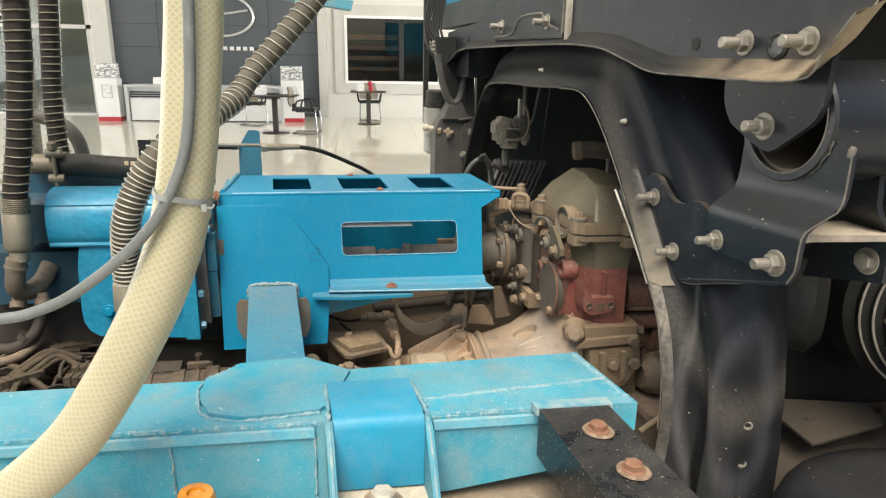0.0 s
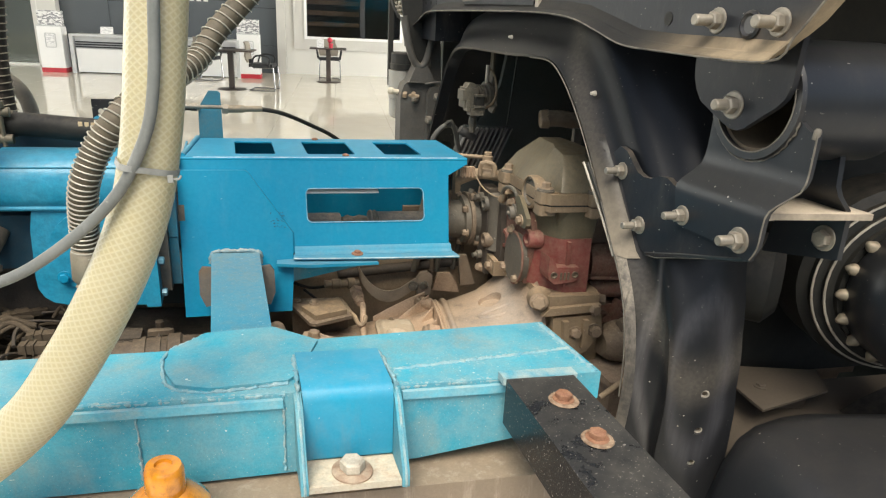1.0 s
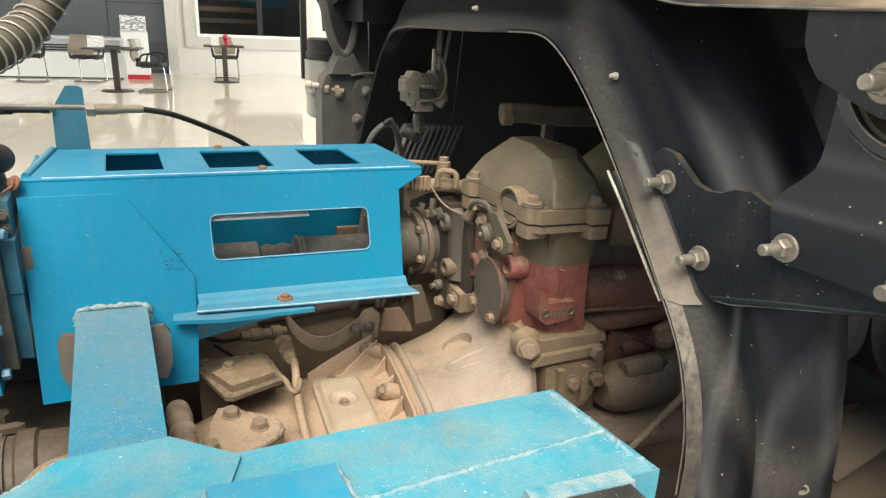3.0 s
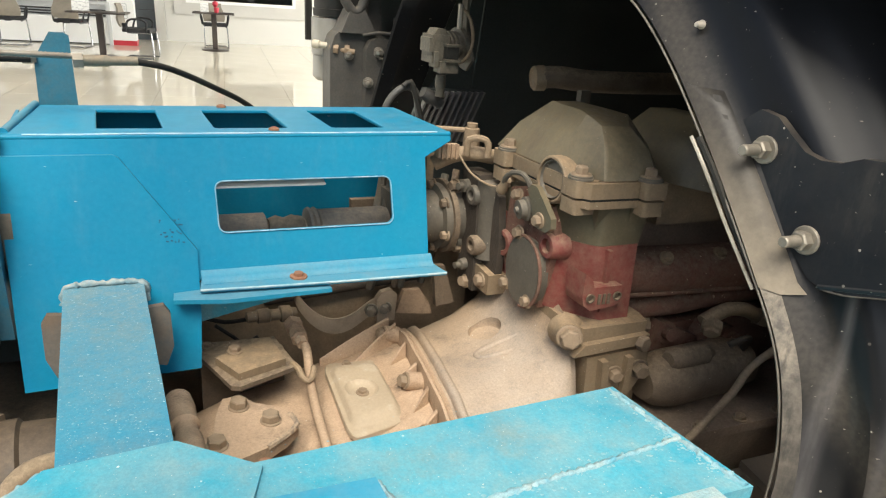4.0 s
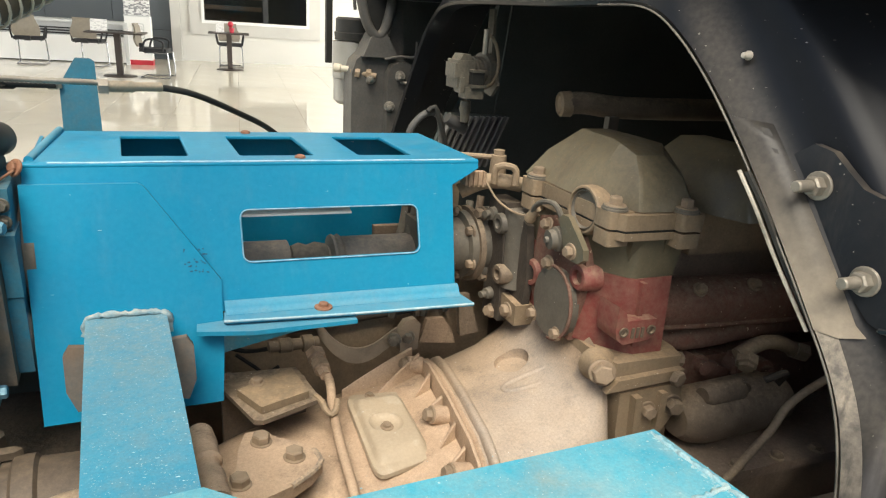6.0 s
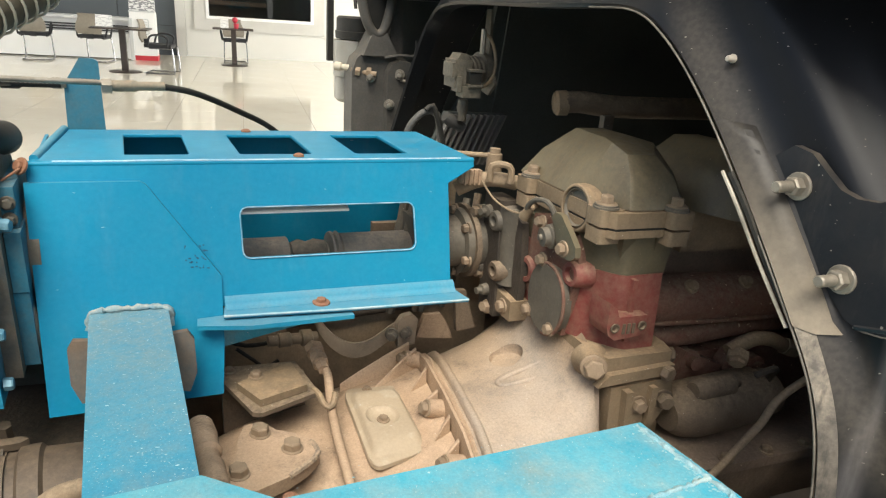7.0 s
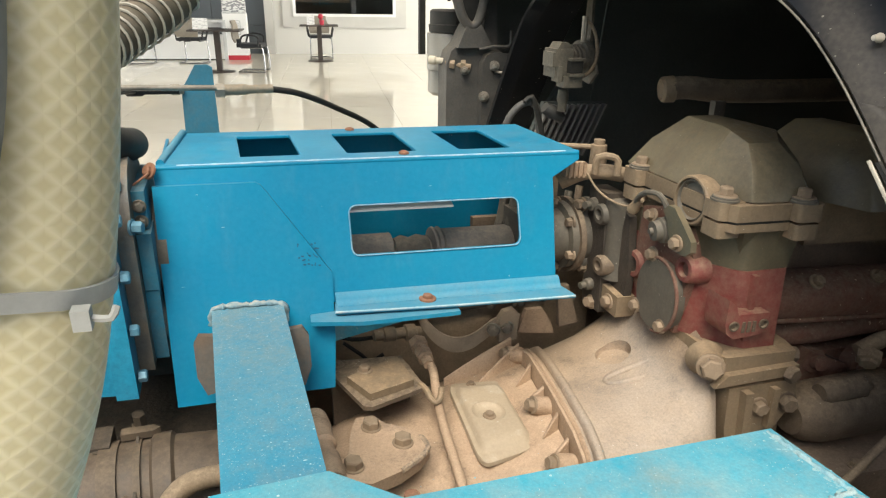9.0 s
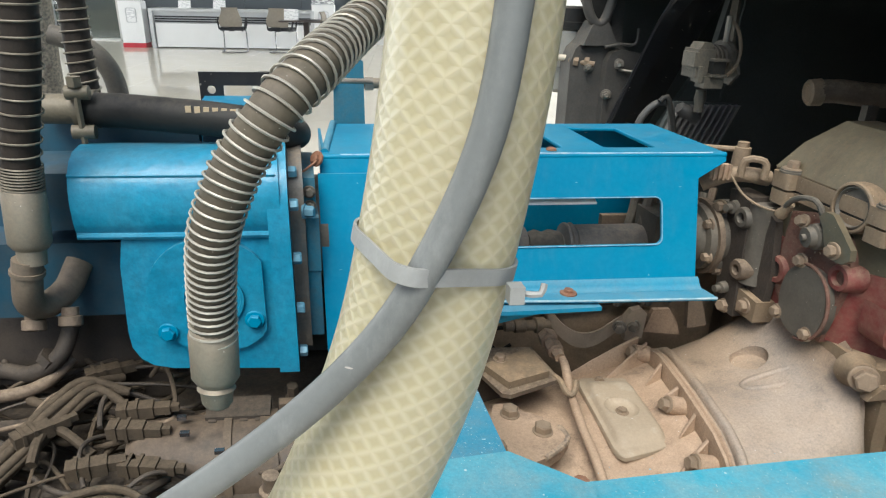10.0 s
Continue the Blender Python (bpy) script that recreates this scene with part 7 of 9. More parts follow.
part("starter_lead", tube(N(), [(1.12, 1.55, 0.845), (1.15, 1.54, 0.86), (1.17, 1.56, 0.83), (1.19, 1.60, 0.76)], 0.006, 8), GRIME, eng)
for u, w in ((1.04, 0.705), (1.13, 0.705), (1.22, 0.705)):
    bolt(eng, (u, 1.50, w + 0.013), (0, 0, 1), 0.010, 0.008, 0.013, material=CAST_DIM)
part("rear_pipe", tube(N(), [(0.985, 2.03, 1.245), (1.02, 2.015, 1.250), (1.10, 1.99, 1.245), (1.3, 1.95, 1.25), (1.6, 1.9, 1.26)], 0.023, 16), DUST_DARK, eng)
part("pipe_end", lathe(N(), (0.978, 2.034, 1.244), (1, -0.3, 0.1), [(0, 0.018), (-0.004, 0.021), (0.0, 0.0255), (0.02, 0.0265), (0.022, 0.023)], 22), CAST_TAN, eng, "open rusty pipe end")
part("pipe_stay", bevel(box(N(), (1.045, 1.96, 1.10), (1.068, 1.975, 1.23)), 0.003), SOOT, eng)
for u0 in (1.03, 1.30):
    part("next_flange", bevel(box(N(), (u0, 1.675, 1.088), (u0 + 0.22, 1.96, 1.115)), 0.006), CAST_DIM, eng)
    part("next_head", bevel(box(N(), (u0 + 0.01, 1.69, 1.03), (u0 + 0.20, 1.96, 1.085)), 0.008), CAST_DIM, eng)
    for du in (0.03, 0.12, 0.20):
        bolt(eng, (u0 + du, 1.700, 1.115), (0, -0.2, 1), 0.012, 0.022, 0.016, material=CAST_DIM)
bm = N()
loft(bm, [[(u + 0.222, v + 0.012, 1.116) for u, v in foot_], [(u + 0.222, v + 0.012, 1.170) for u, v in mid], [(u + 0.222, v + 0.012, 1.222) for u, v in roof]])
part("rocker_cover", bevel(bm, 0.014, 4, 20), COVER, eng, smooth=60)
part("elbow", tube(N(), [(1.105, 1.60, 0.868), (1.13, 1.60, 0.880), (1.16, 1.60, 0.888), (1.20, 1.60, 0.882), (1.24, 1.60, 0.862)], 0.0135, 12), CAST_DIM, eng, "brown dusted elbow pipe")
part("elbow_nut", lathe(N(), (1.118, 1.592, 0.868), (-0.6, -0.6, -0.5), [(0, 0.019), (0.018, 0.019), (0.020, 0.014), (0.026, 0.013), (0.027, 0)], 6), CAST_DIM, eng)
part("elbow_nut", lathe(N(), (1.235, 1.60, 0.865), (1, -0.3, -0.3), [(0, 0.018), (0.024, 0.018), (0.026, 0.012)], 6), CAST_DIM, eng)
part("block_web", bevel(prism(N(), [(0.99, 0.66), (1.10, 0.68), (1.13, 0.82), (1.04, 0.86)], "v", 1.63, 1.655), 0.006), MAROON, eng)
# injection pump and its flanges on the left
inj = thing("fuel_pump", (0.76, 1.95, 0.95), "grimy fuel pump cluster with flanges and many bolts", "fuel pump")
part("barrel", lathe(N(), (0.66, 1.935, 0.985), (1, 0, 0), [(0, 0.05), (0.06, 0.052), (0.062, 0.066), (0.076, 0.066), (0.078, 0.058), (0.12, 0.058), (0.122, 0.07), (0.14, 0.07)], 28), SOOT, inj)
part("barrel_rim", lathe(N(), (0.735, 1.935, 0.985), (1, 0, 0), [(0, 0.074), (0.010, 0.074), (0.010, 0.064), (0, 0.064)], 28), DUST_DARK, inj)
for k in range(6):
    a = radians(20 + 60 * k)
    bolt(inj, (0.726, 1.935 + 0.062 * math.cos(a), 0.985 + 0.062 * math.sin(a)), (-1, 0, 0), 0.009, 0.010, 0.012, material=TANBOLT if k % 2 else DUST_DARK)
part("pedestal", bevel(prism(N(), [(1.835, 0.86), (1.895, 0.86), (1.905, 1.09), (1.845, 1.09)], "u", 0.765, 0.80), 0.006), GRIME, inj)
part("pedestal_column", lathe(N(), (0.790, 1.835, 0.93), (0, 0.03, 1), [(0, 0.024), (0.02, 0.0215), (0.10, 0.022), (0.125, 0.026), (0.15, 0.026), (0.152, 0.0)], 22), SOOT, inj)
for v, w in ((1.838, 0.955), (1.852, 1.050)):
    part("column_boss", lathe(N(), (0.800, v, w), (-1, 0, 0), [(0, 0.021), (0.040, 0.0195), (0.044, 0.017), (0.0442, 0.010), (0.030, 0.008), (0.030, 0)], 20), DUST_DARK if w < 1 else SOOT, inj)
part("pump_foot", bevel(prism(N(), [(1.786, 0.912), (1.786, 0.872), (1.845, 0.872), (1.845, 0.918)], "u", 0.770, 0.83), 0.006, 3), CAST_TAN, inj)
bolt(inj, (0.770, 1.812, 0.893), (-1, 0, 0), 0.011, 0.010, 0.015, material=TANBOLT)
bolt(inj, (0.765, 1.90, 0.93), (-1, -0.2, 0), 0.011, 0.012, 0.014, material=TANBOLT)
bolt(inj, (0.765, 1.86, 0.87), (-1, -0.3, 0.2), 0.011, 0.012, 0.014, material=TANBOLT)
bolt(inj, (0.75, 1.93, 1.04), (-1, -0.2, 0), 0.011, 0.012, 0.014, material=DUST_DARK)
bolt(inj, (0.75, 1.90, 1.055), (-1, -0.2, 0), 0.011, 0.012, 0.014, material=DUST_DARK)
part("stay_plate", bevel(prism(N(), [(0.725, 0.80), (0.765, 0.805), (0.738, 0.89), (0.715, 0.89)], "v", 1.90, 1.912), 0.004), DUST_DARK, inj)
part("manifold_pipe", tube(N(), [(0.70, 1.90, 1.10), (0.735, 1.885, 1.12), (0.765, 1.87, 1.125), (0.80, 1.86, 1.12)], 0.014, 12), CAST_DIM, inj)
part("clip", tube(N(), [(0.745, 1.86, 1.125), (0.745, 1.855, 1.155), (0.765, 1.845, 1.158), (0.775, 1.84, 1.15), (0.775, 1.84, 1.125)], 0.0062, 8), CAST_DIM, inj)
part("connector", bevel(box(N(), (0.695, 1.87, 1.118), (0.735, 1.885, 1.142)), 0.003), DUST, inj)
for k in range(4):
    part("connector_rib", bevel(box(N(), (0.700 + k * 0.009, 1.866, 1.116), (0.703 + k * 0.009, 1.871, 1.144)), 0.001), DUST, inj)
part("lead", tube(N(), [(0.735, 1.872, 1.125), (0.75, 1.85, 1.095), (0.765, 1.82, 1.082), (0.775, 1.79, 1.083), (0.785, 1.77, 1.09)], 0.0020, 8), CAST_DIM, inj)
part("upper_post", lathe(N(), (0.79, 1.93, 1.10), (0, 0, 1), [(0, 0.017), (0.06, 0.014), (0.061, 0.010), (0.07, 0.010)], 14), CAST_DIM, inj)
part("link_rod", rod(N(), (0.70, 1.97, 1.155), (0.80, 1.93, 1.155), 0.005, 8), CAST_DIM, inj)
part("bracket", bevel(box(N(), (0.715, 1.96, 1.0), (0.73, 1.985, 1.15)), 0.003), CAST_DIM, inj)
for k in range(9):
    u, v = random.uniform(0.60, 0.80), random.uniform(1.96, 2.1)
    part("small_pipe", tube(N(), [(u, v, 0.82), (u + random.uniform(-0.02, 0.03), v - 0.02, 0.90), (u + 0.03, v, 0.98), (u + 0.05, v + 0.02, 1.05)], random.uniform(0.005, 0.011), 8), random.choice([SOOT, DUST_DARK]), inj)

for v, w, r in ((1.905, 0.940, 0.016), (1.885, 1.060, 0.013), (1.87, 0.905, 0.012)):
    part("casting_boss", bevel(lathe(N(), (0.775, v, w), (-1, random.uniform(-0.5, -0.1), random.uniform(-0.1, 0.2)), [(-0.02, r * 1.5), (0.012, r), (0.022, r * 0.92), (0.024, r * 0.55), (0.034, r * 0.55)], 10), 0.001, 1), SOOT, inj)
part("pump_flange", bevel(prism(N(), [(1.79, 0.89), (1.83, 0.875), (1.87, 0.885), (1.885, 0.93), (1.875, 1.06), (1.84, 1.08), (1.80, 1.06), (1.785, 0.97)], "u", 0.784, 0.798), 0.004), GRIME, inj)

# ---- cab support arch ----
arch = thing("cab_arch", (0.82, 1.6, 0.8), "black pressed-steel cab support arch over the engine", "cab support")
inn = [(2.58, 0.86), (2.43, 1.08), (2.29, 1.295), (2.215, 1.385), (2.12, 1.422), (1.80, 1.426), (1.657, 1.430), (1.566, 1.428), (1.505, 1.402), (1.437, 1.348), (1.36, 1.267), (1.262, 1.150), (1.205, 1.070), (1.176, 0.98), (1.170, 0.89), (1.19, 0.70)]
out = [(2.72, 0.88), (2.55, 1.09), (2.40, 1.29), (2.32, 1.39), (2.17, 1.51), (1.78, 1.545), (1.55, 1.53), (1.45, 1.50), (1.38, 1.44), (1.30, 1.35), (1.21, 1.24), (1.135, 1.125), (1.095, 1.02), (1.08, 0.92), (1.082, 0.84), (1.09, 0.70)]
ridge = [(0.0, 0.800), (0.0, 0.766), (0.05, 0.762), (0.20, 0.772), (0.32, 0.784), (0.42, 0.7915), (0.52, 0.797), (0.64, 0.802), (0.78, 0.806), (0.90, 0.812), (0.99, 0.826), (1.03, 0.845), (1.03, 0.866), (0.97, 0.895), (0.86, 0.930),
         (0.83, 0.928), (0.94, 0.892), (0.99, 0.866), (0.98, 0.850), (0.94, 0.834), (0.86, 0.820), (0.70, 0.8125), (0.50, 0.8055), (0.34, 0.796), (0.20, 0.784), (0.06, 0.778)]
# the outer wall widens over the bend and narrows again down the leg
GROW = [0.0] * 11 + [0.16, 0.40, 0.56, 0.62, 0.62, 0.53, 0.38, 0.14] + [0.0] * 7
# a valley and a proud ridge run down the leg
DIP = [0, 0, 0, 0.001, 0.004, 0.0085, 0.007, 0.001, -0.007, -0.008, -0.006, -0.002, 0, 0, 0, 0, 0, 0, 0, -0.003, -0.006, -0.001, 0.006, 0.005, 0.002, 0]
LEG = [0] * 10 + [0.2, 0.7, 1, 1, 1, 1]
WING = [0, 0, 0, 0, 0.1, 0.5, 1, 1, 1, 1, 0.8, 0.25, -0.05, -0.15, 0.0, 0.2]
secs = []
for k in range(len(inn) - 1):
    for i in range(5):
        f = i / 5
        ext = lambda L, j: Vector((0, *L[max(0, min(len(L) - 1, j))]))
        def cr(L):
            p0, p1, p2, p3 = ext(L, k - 1), ext(L, k), ext(L, k + 1), ext(L, k + 2)
            return 0.5 * ((2 * p1) + (p2 - p0) * f + (2 * p0 - 5 * p1 + 4 * p2 - p3) * f * f + (3 * p1 - p0 - 3 * p2 + p3) * f ** 3)
        a, b = cr(inn), cr(out)
        e = WING[k] + (WING[k + 1] - WING[k]) * f
        d_ = LEG[k] + (LEG[k + 1] - LEG[k]) * f
        secs.append([(u + d_ * h_, a.y + (b.y - a.y) * (s + e * g), a.z + (b.z - a.z) * (s + e * g)) for (s, u), g, h_ in zip(ridge, GROW, DIP)])
film = []
for s in secs:
    a = s[1]
    if 0.79 < a[2] < 1.25 and a[1] < 1.42:
        film.append([(u - 0.0010, v, w) for u, v, w in s[1:4]] + [(u - 0.0002, v, w) for u, v, w in s[3:0:-1]])
part("dust_film", loft(N(), film), FILM_LEG, arch, "thin tan dust on the inner flank", smooth=60)
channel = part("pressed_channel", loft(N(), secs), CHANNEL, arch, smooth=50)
for v, w in ((1.085, 0.941), (1.085, 0.873), (1.087, 0.808)):
    cut(channel, rod(N(), (0.83, v - 0.06, w), (0.90, v + 0.10, w), 0.0072, 16))
    # Pale ring puts the bright floor beyond the hole into colour.
    part("hole_rim", lathe(N(), (0.8555, v - 0.0018, w), (0.07, 0.16, 0), [(0, 0.0072), (0, 0.0048), (0.005, 0.0048), (0.005, 0.0072), (0, 0.0072)], 18), EDGE, arch, "pale ring standing for the bright floor seen through the hole")
pale = []
for s in secs:
    a = s[1]
    if 1.118 < a[2] < 1.33 and a[1] < 1.52:
        off = 0.0003 + 0.0022 * max(0.0, min(1.0, (1.29 - a[2]) / 0.14))
        up_ = lambda v, w: max(w, 1.121 + (1.245 - v) * 0.35)
        pale.append([(u - off, v, up_(v, w)) for u, v, w in s[1:5]] + [(u - 0.0002, v, up_(v, w)) for u, v, w in s[4:0:-1]])
part("backing_plate", loft(N(), pale), PLATE_DUST, arch, "tan-dusted backing plate", smooth=60)
part("edge_strip", tube(N(), [(0.748, 1.359, 1.266), (0.753, 1.333, 1.231), (0.763, 1.300, 1.178), (0.764, 1.251, 1.123)], 0.0021, 6), EDGE, arch, "scuffed steel edge strip")
part("edge_groove", tube(N(), [(0.752, 1.352, 1.266), (0.757, 1.325, 1.231), (0.766, 1.292, 1.178), (0.767, 1.244, 1.125)], 0.0034, 6), RUBBER, arch)
part("edge_wear", tube(N(), [(0.7615, v, w) for v, w in inn[6:15]], 0.0013, 6), EDGE_DIM, arch)
for u, v, w, r_ in ((0.7845, 1.412, 1.3825, 0.0050), (0.776, 1.795, 1.466, 0.0048)):
    part("plug_clip", lathe(N(), (u, v, w), (-1, 0, 0), [(0, r_), (0.002, r_ * 1.06), (0.004, r_ * 0.8), (0.009, r_ * 0.6), (0.010, 0.0)], 12), WHITE_CLIP, arch, "white plastic clip")
# bracket plate bolted on the arch
plate = thing("cab_mount_bracket", (0.79, 1.1, 1.2), "black cab mount bracket with four flange nuts", "bracket")
bp_ = [(1.318, 1.240), (1.328, 1.262), (1.325, 1.288), (1.304, 1.304), (1.282, 1.300), (1.262, 1.285), (1.243, 1.272), (1.225, 1.268), (1.205, 1.270), (1.185, 1.279), (1.165, 1.281), (1.145, 1.274), (1.10, 1.262), (0.966, 1.262),
       (0.969, 1.225), (0.978, 1.214), (1.165, 1.149), (1.190, 1.146), (1.204, 1.149), (1.229, 1.171), (1.291, 1.219)]
part("plate", bevel(prism(N(), bp_, "u", 0.776, 0.786), 0.002), BLACK_FLAT, plate)
part("bent_edge", tube(N(), [(0.779, 0.966, 1.262), (0.779, 0.969, 1.225), (0.779, 0.984, 1.212), (0.779, 1.10, 1.176), (0.779, 1.192, 1.146)], 0.0042, 8), BLACK, plate)
part("worn_edge", tube(N(), [(0.7752, 0.984, 1.2105), (0.7752, 1.10, 1.1705), (0.7752, 1.165, 1.1475), (0.7752, 1.192, 1.1445)], 0.0010, 5), EDGE_DIM, plate)
part("worn_edge", tube(N(), [(0.789, 0.9215, 1.392), (0.7885, 0.9215, 1.330), (0.783, 0.929, 1.313), (0.770, 0.947, 1.289), (0.7675, 0.950, 1.270), (0.7675, 0.951, 1.238), (0.7675, 0.960, 1.219)], 0.0012, 5), EDGE_DIM, plate)
SHELF_DUST = surface("shelf_under_pale_dust", (0.03, 0.028, 0.025), (0.06, 0.052, 0.042), 0.5, scale=14, bump=0.1, dust=0.6, top_dust=0.5, dust_colour=(0.46, 0.38, 0.28), dust_scale=18, dust_var=0.5)
part("shelf", bevel(prism(N(), [(0.786, 0.975), (0.815, 0.985), (0.96, 0.975), (0.96, 1.06), (0.80, 1.06)], "w", 1.266, 1.275), 0.003), SHELF_DUST, plate, "dust-covered shelf of the bracket")
# folded saddle: a web cupping the tube, a sloping fold and a bolted front face
arc = [(1.028 + 0.0795 * math.cos(radians(a)), 1.418 + 0.0795 * math.sin(radians(a))) for a in range(342, 191, -15)]


def across(u, a, b, n=13, sag=0.0):
    return [(u, a[0] + (b[0] - a[0]) * i / (n - 1), a[1] + (b[1] - a[1]) * i / (n - 1) + sag * math.sin(math.pi * i / (n - 1))) for i in range(n)]


def sheet(rows, thick):
    """A folded sheet through rows of points, given thickness along u."""
    bm = N()
    front = [[bm.verts.new(p) for p in r] for r in rows]
    back = [[bm.verts.new((p[0] + thick, p[1], p[2])) for p in r] for r in rows]
    h, w_ = len(rows), len(rows[0])
    for i in range(h - 1):
        for k in range(w_ - 1):
            bm.faces.new((front[i][k], front[i][k + 1], front[i + 1][k + 1], front[i + 1][k]))
            bm.faces.new((back[i][k], back[i + 1][k], back[i + 1][k + 1], back[i][k + 1]))
        for k in (0, w_ - 1):
            bm.faces.new((front[i][k], front[i + 1][k], back[i + 1][k], back[i][k]))
    for i in (0, h - 1):
        for k in range(w_ - 1):
            bm.faces.new((front[i][k], front[i][k + 1], back[i][k + 1], back[i][k]))
    return bm


rim_row = [(0.7895, v, w) for v, w in arc] + [(0.7895, 0.934, 1.392), (0.7895, 0.9215, 1.394)]
rows = [rim_row, across(0.7895, (1.105, 1.345), (0.9215, 1.345)), across(0.789, (1.106, 1.330), (0.9215, 1.335)), across(0.787, (1.108, 1.318), (0.9235, 1.325)), across(0.7815, (1.116, 1.305), (0.931, 1.312)),
        across(0.773, (1.127, 1.290), (0.944, 1.296)), across(0.769, (1.132, 1.280), (0.9485, 1.286)), across(0.768, (1.131, 1.268), (0.950, 1.274)), across(0.768, (1.122, 1.232), (0.951, 1.240)), across(0.768, (1.114, 1.219), (0.962, 1.215), sag=0.004)]
part("gusset", sheet(rows, 0.0065), BLACK, plate, "black folded saddle plate", smooth=35)
rows = [across(0.910, (1.09, 1.388), (1.001, 1.388), 5), across(0.910, (1.09, 1.31), (0.993, 1.312), 5), across(0.914, (1.09, 1.297), (0.990, 1.299), 5), across(0.938, (1.10, 1.277), (0.996, 1.278), 5), across(0.945, (1.11, 1.262), (0.998, 1.264), 5), across(0.945, (1.13, 1.172), (0.996, 1.204), 5)]
part("rear_gusset", sheet(rows, 0.008), BLACK, plate, smooth=35)
weld(plate, [(0.7885, p, q_ - 0.001) for p, q_ in arc], 0.0012, material=EDGE_DIM)
for gu, gv, gw in ((0.791, 0.926, 1.396), (0.913, 1.003, 1.390)):
    part("weld_tip", bevel(lathe(N(), (gu, gv, gw - 0.012), (0, -0.15, 1), [(0, 0.0040), (0.010, 0.0045), (0.013, 0.003), (0.014, 0)], 10), 0.001, 1), EDGE_DIM, plate)
settle([o for o in plate.children if o.name.split(".")[0] in ("plate", "bent_edge", "shelf")], 0.012, 0.009)
settle([o for o in plate.children if o.name.split(".")[0] in ("gusset", "worn_edge", "weld_bead", "weld_tip")], 0.014, 0.011)
for u, v, w in ((0.788, 1.297, 1.264), (0.788, 1.226, 1.187), (0.782, 1.116, 1.237), (0.782, 0.996, 1.238)):
    big = 0.0105 if v > 1.0 else 0.0125
    bolt(plate, (u, v, w), (-1, 0, 0), big, 0.011, big * 1.45, stud=0.020, stud_r=big * 0.6, material=STEEL, name="flange_nut")
bolt(plate, (0.945, 1.024, 1.228), (-1, -0.1, 0), 0.013, 0.010, 0.019, material=STEEL, name="flange_nut")
# tubular rubber mount and lug
mount = thing("cab_mount", (0.85, 1.03, 1.42), "round black cab mount tube with a dusty rim", "cab mount")
part("tube", lathe(N(), (0.788, 1.028, 1.418), (1, 0, 0), [(0, 0.078), (0.16, 0.078), (0.16, 0.068), (0, 0.068), (0, 0.078)], 44), BLACK, mount)
part("rim", lathe(N(), (0.784, 1.028, 1.418), (1, 0, 0), [(0, 0.0775), (0.005, 0.079), (0.005, 0.067), (0, 0.0685), (0, 0.0775)], 44), BLACK_DUSTY, mount)
part("rim_edge", tube(N(), [(0.7838, 1.028 + 0.0675 * math.cos(a), 1.418 + 0.0675 * math.sin(a)) for a in [radians(6 * i) for i in range(61)]], 0.0010, 6, smooth=False), EDGE_DIM, mount)
part("bush", lathe(N(), (0.79, 1.028, 1.418), (1, 0, 0), [(0.002, 0.0676), (0.14, 0.0676), (0.14, 0.063), (0.002, 0.063), (0.002, 0.0676)], 36), FLANK, mount)
part("core", lathe(N(), (0.90, 1.028, 1.418), (1, 0, 0), [(0, 0.0628), (0.012, 0.0628)], 32), RUBBER, mount)
lug = [(1.150, 1.52), (1.149, 1.455), (1.146, 1.436), (1.138, 1.420), (1.125, 1.405), (1.075, 1.383), (1.058, 1.377), (1.045, 1.376), (1.032, 1.381), (0.985, 1.414), (0.974, 1.425), (0.967, 1.442), (0.964, 1.52)]
part("lug", bevel(prism(N(), lug, "u", 0.774, 0.782), 0.002), BLACK_FLAT, mount)
settle([o for o in mount.children if o.name.split(".")[0] != "lug"], 0.014, 0.010)
settle([o for o in mount.children if o.name.split(".")[0] == "lug"], 0.014, 0.003)
bolt(mount, (0.788, 1.061, 1.408), (-1, 0, 0), 0.0125, 0.011, 0.019, stud=0.018, stud_r=0.0078, material=STEEL, name="flange_nut")
# upper rail
RAIL_WEB = surface("satin_black_web_dusty_below", (0.0105, 0.0122, 0.0155), (0.0165, 0.0180, 0.0215), 0.36, scale=9, bump=0.05, dust=0.55, top_dust=0.2, spec=0.22, dust_colour=(0.33, 0.26, 0.18), dust_scale=24, dust_var=0.5, fade=((0, -0.35, -1), 0.165, 0.25), stain=0.15, stain_colour=(0.10, 0.09, 0.075), speck=0.006, speck_colour=(0.3, 0.27, 0.22))
up = thing("cab_floor_rail", (0.78, 1.6, 1.5), "black cab floor rail with a dusty lower lip", "cab frame")
lowedge = [(2.71, 1.464), (2.64, 1.465), (2.56, 1.484), (2.46, 1.514), (2.33, 1.521), (1.95, 1.523), (1.667, 1.522), (1.56, 1.519), (1.467, 1.511), (1.38, 1.492), (1.298, 1.474), (1.20, 1.470), (0.984, 1.469), (0.945, 1.50), (0.912, 1.54)]
rl = [(v, w + 0.018) for v, w in lowedge] + [(0.905, 1.78), (2.02, 1.78), (2.10, 1.66), (2.174, 1.632), (2.34, 1.598), (2.71, 1.578)]
part("web", bevel(prism(N(), rl, "u", 0.786, 0.792), 0.001, 1), RAIL_WEB, up)
bm = N()
a = [bm.verts.new((0.7855, v, w + 0.024)) for v, w in lowedge]
b = [bm.verts.new((0.7545, v, w + 0.001)) for v, w in lowedge]
c2 = [bm.verts.new((0.7545, v, w - 0.003)) for v, w in lowedge]
d2 = [bm.verts.new((0.7915, v, w + 0.017)) for v, w in lowedge]
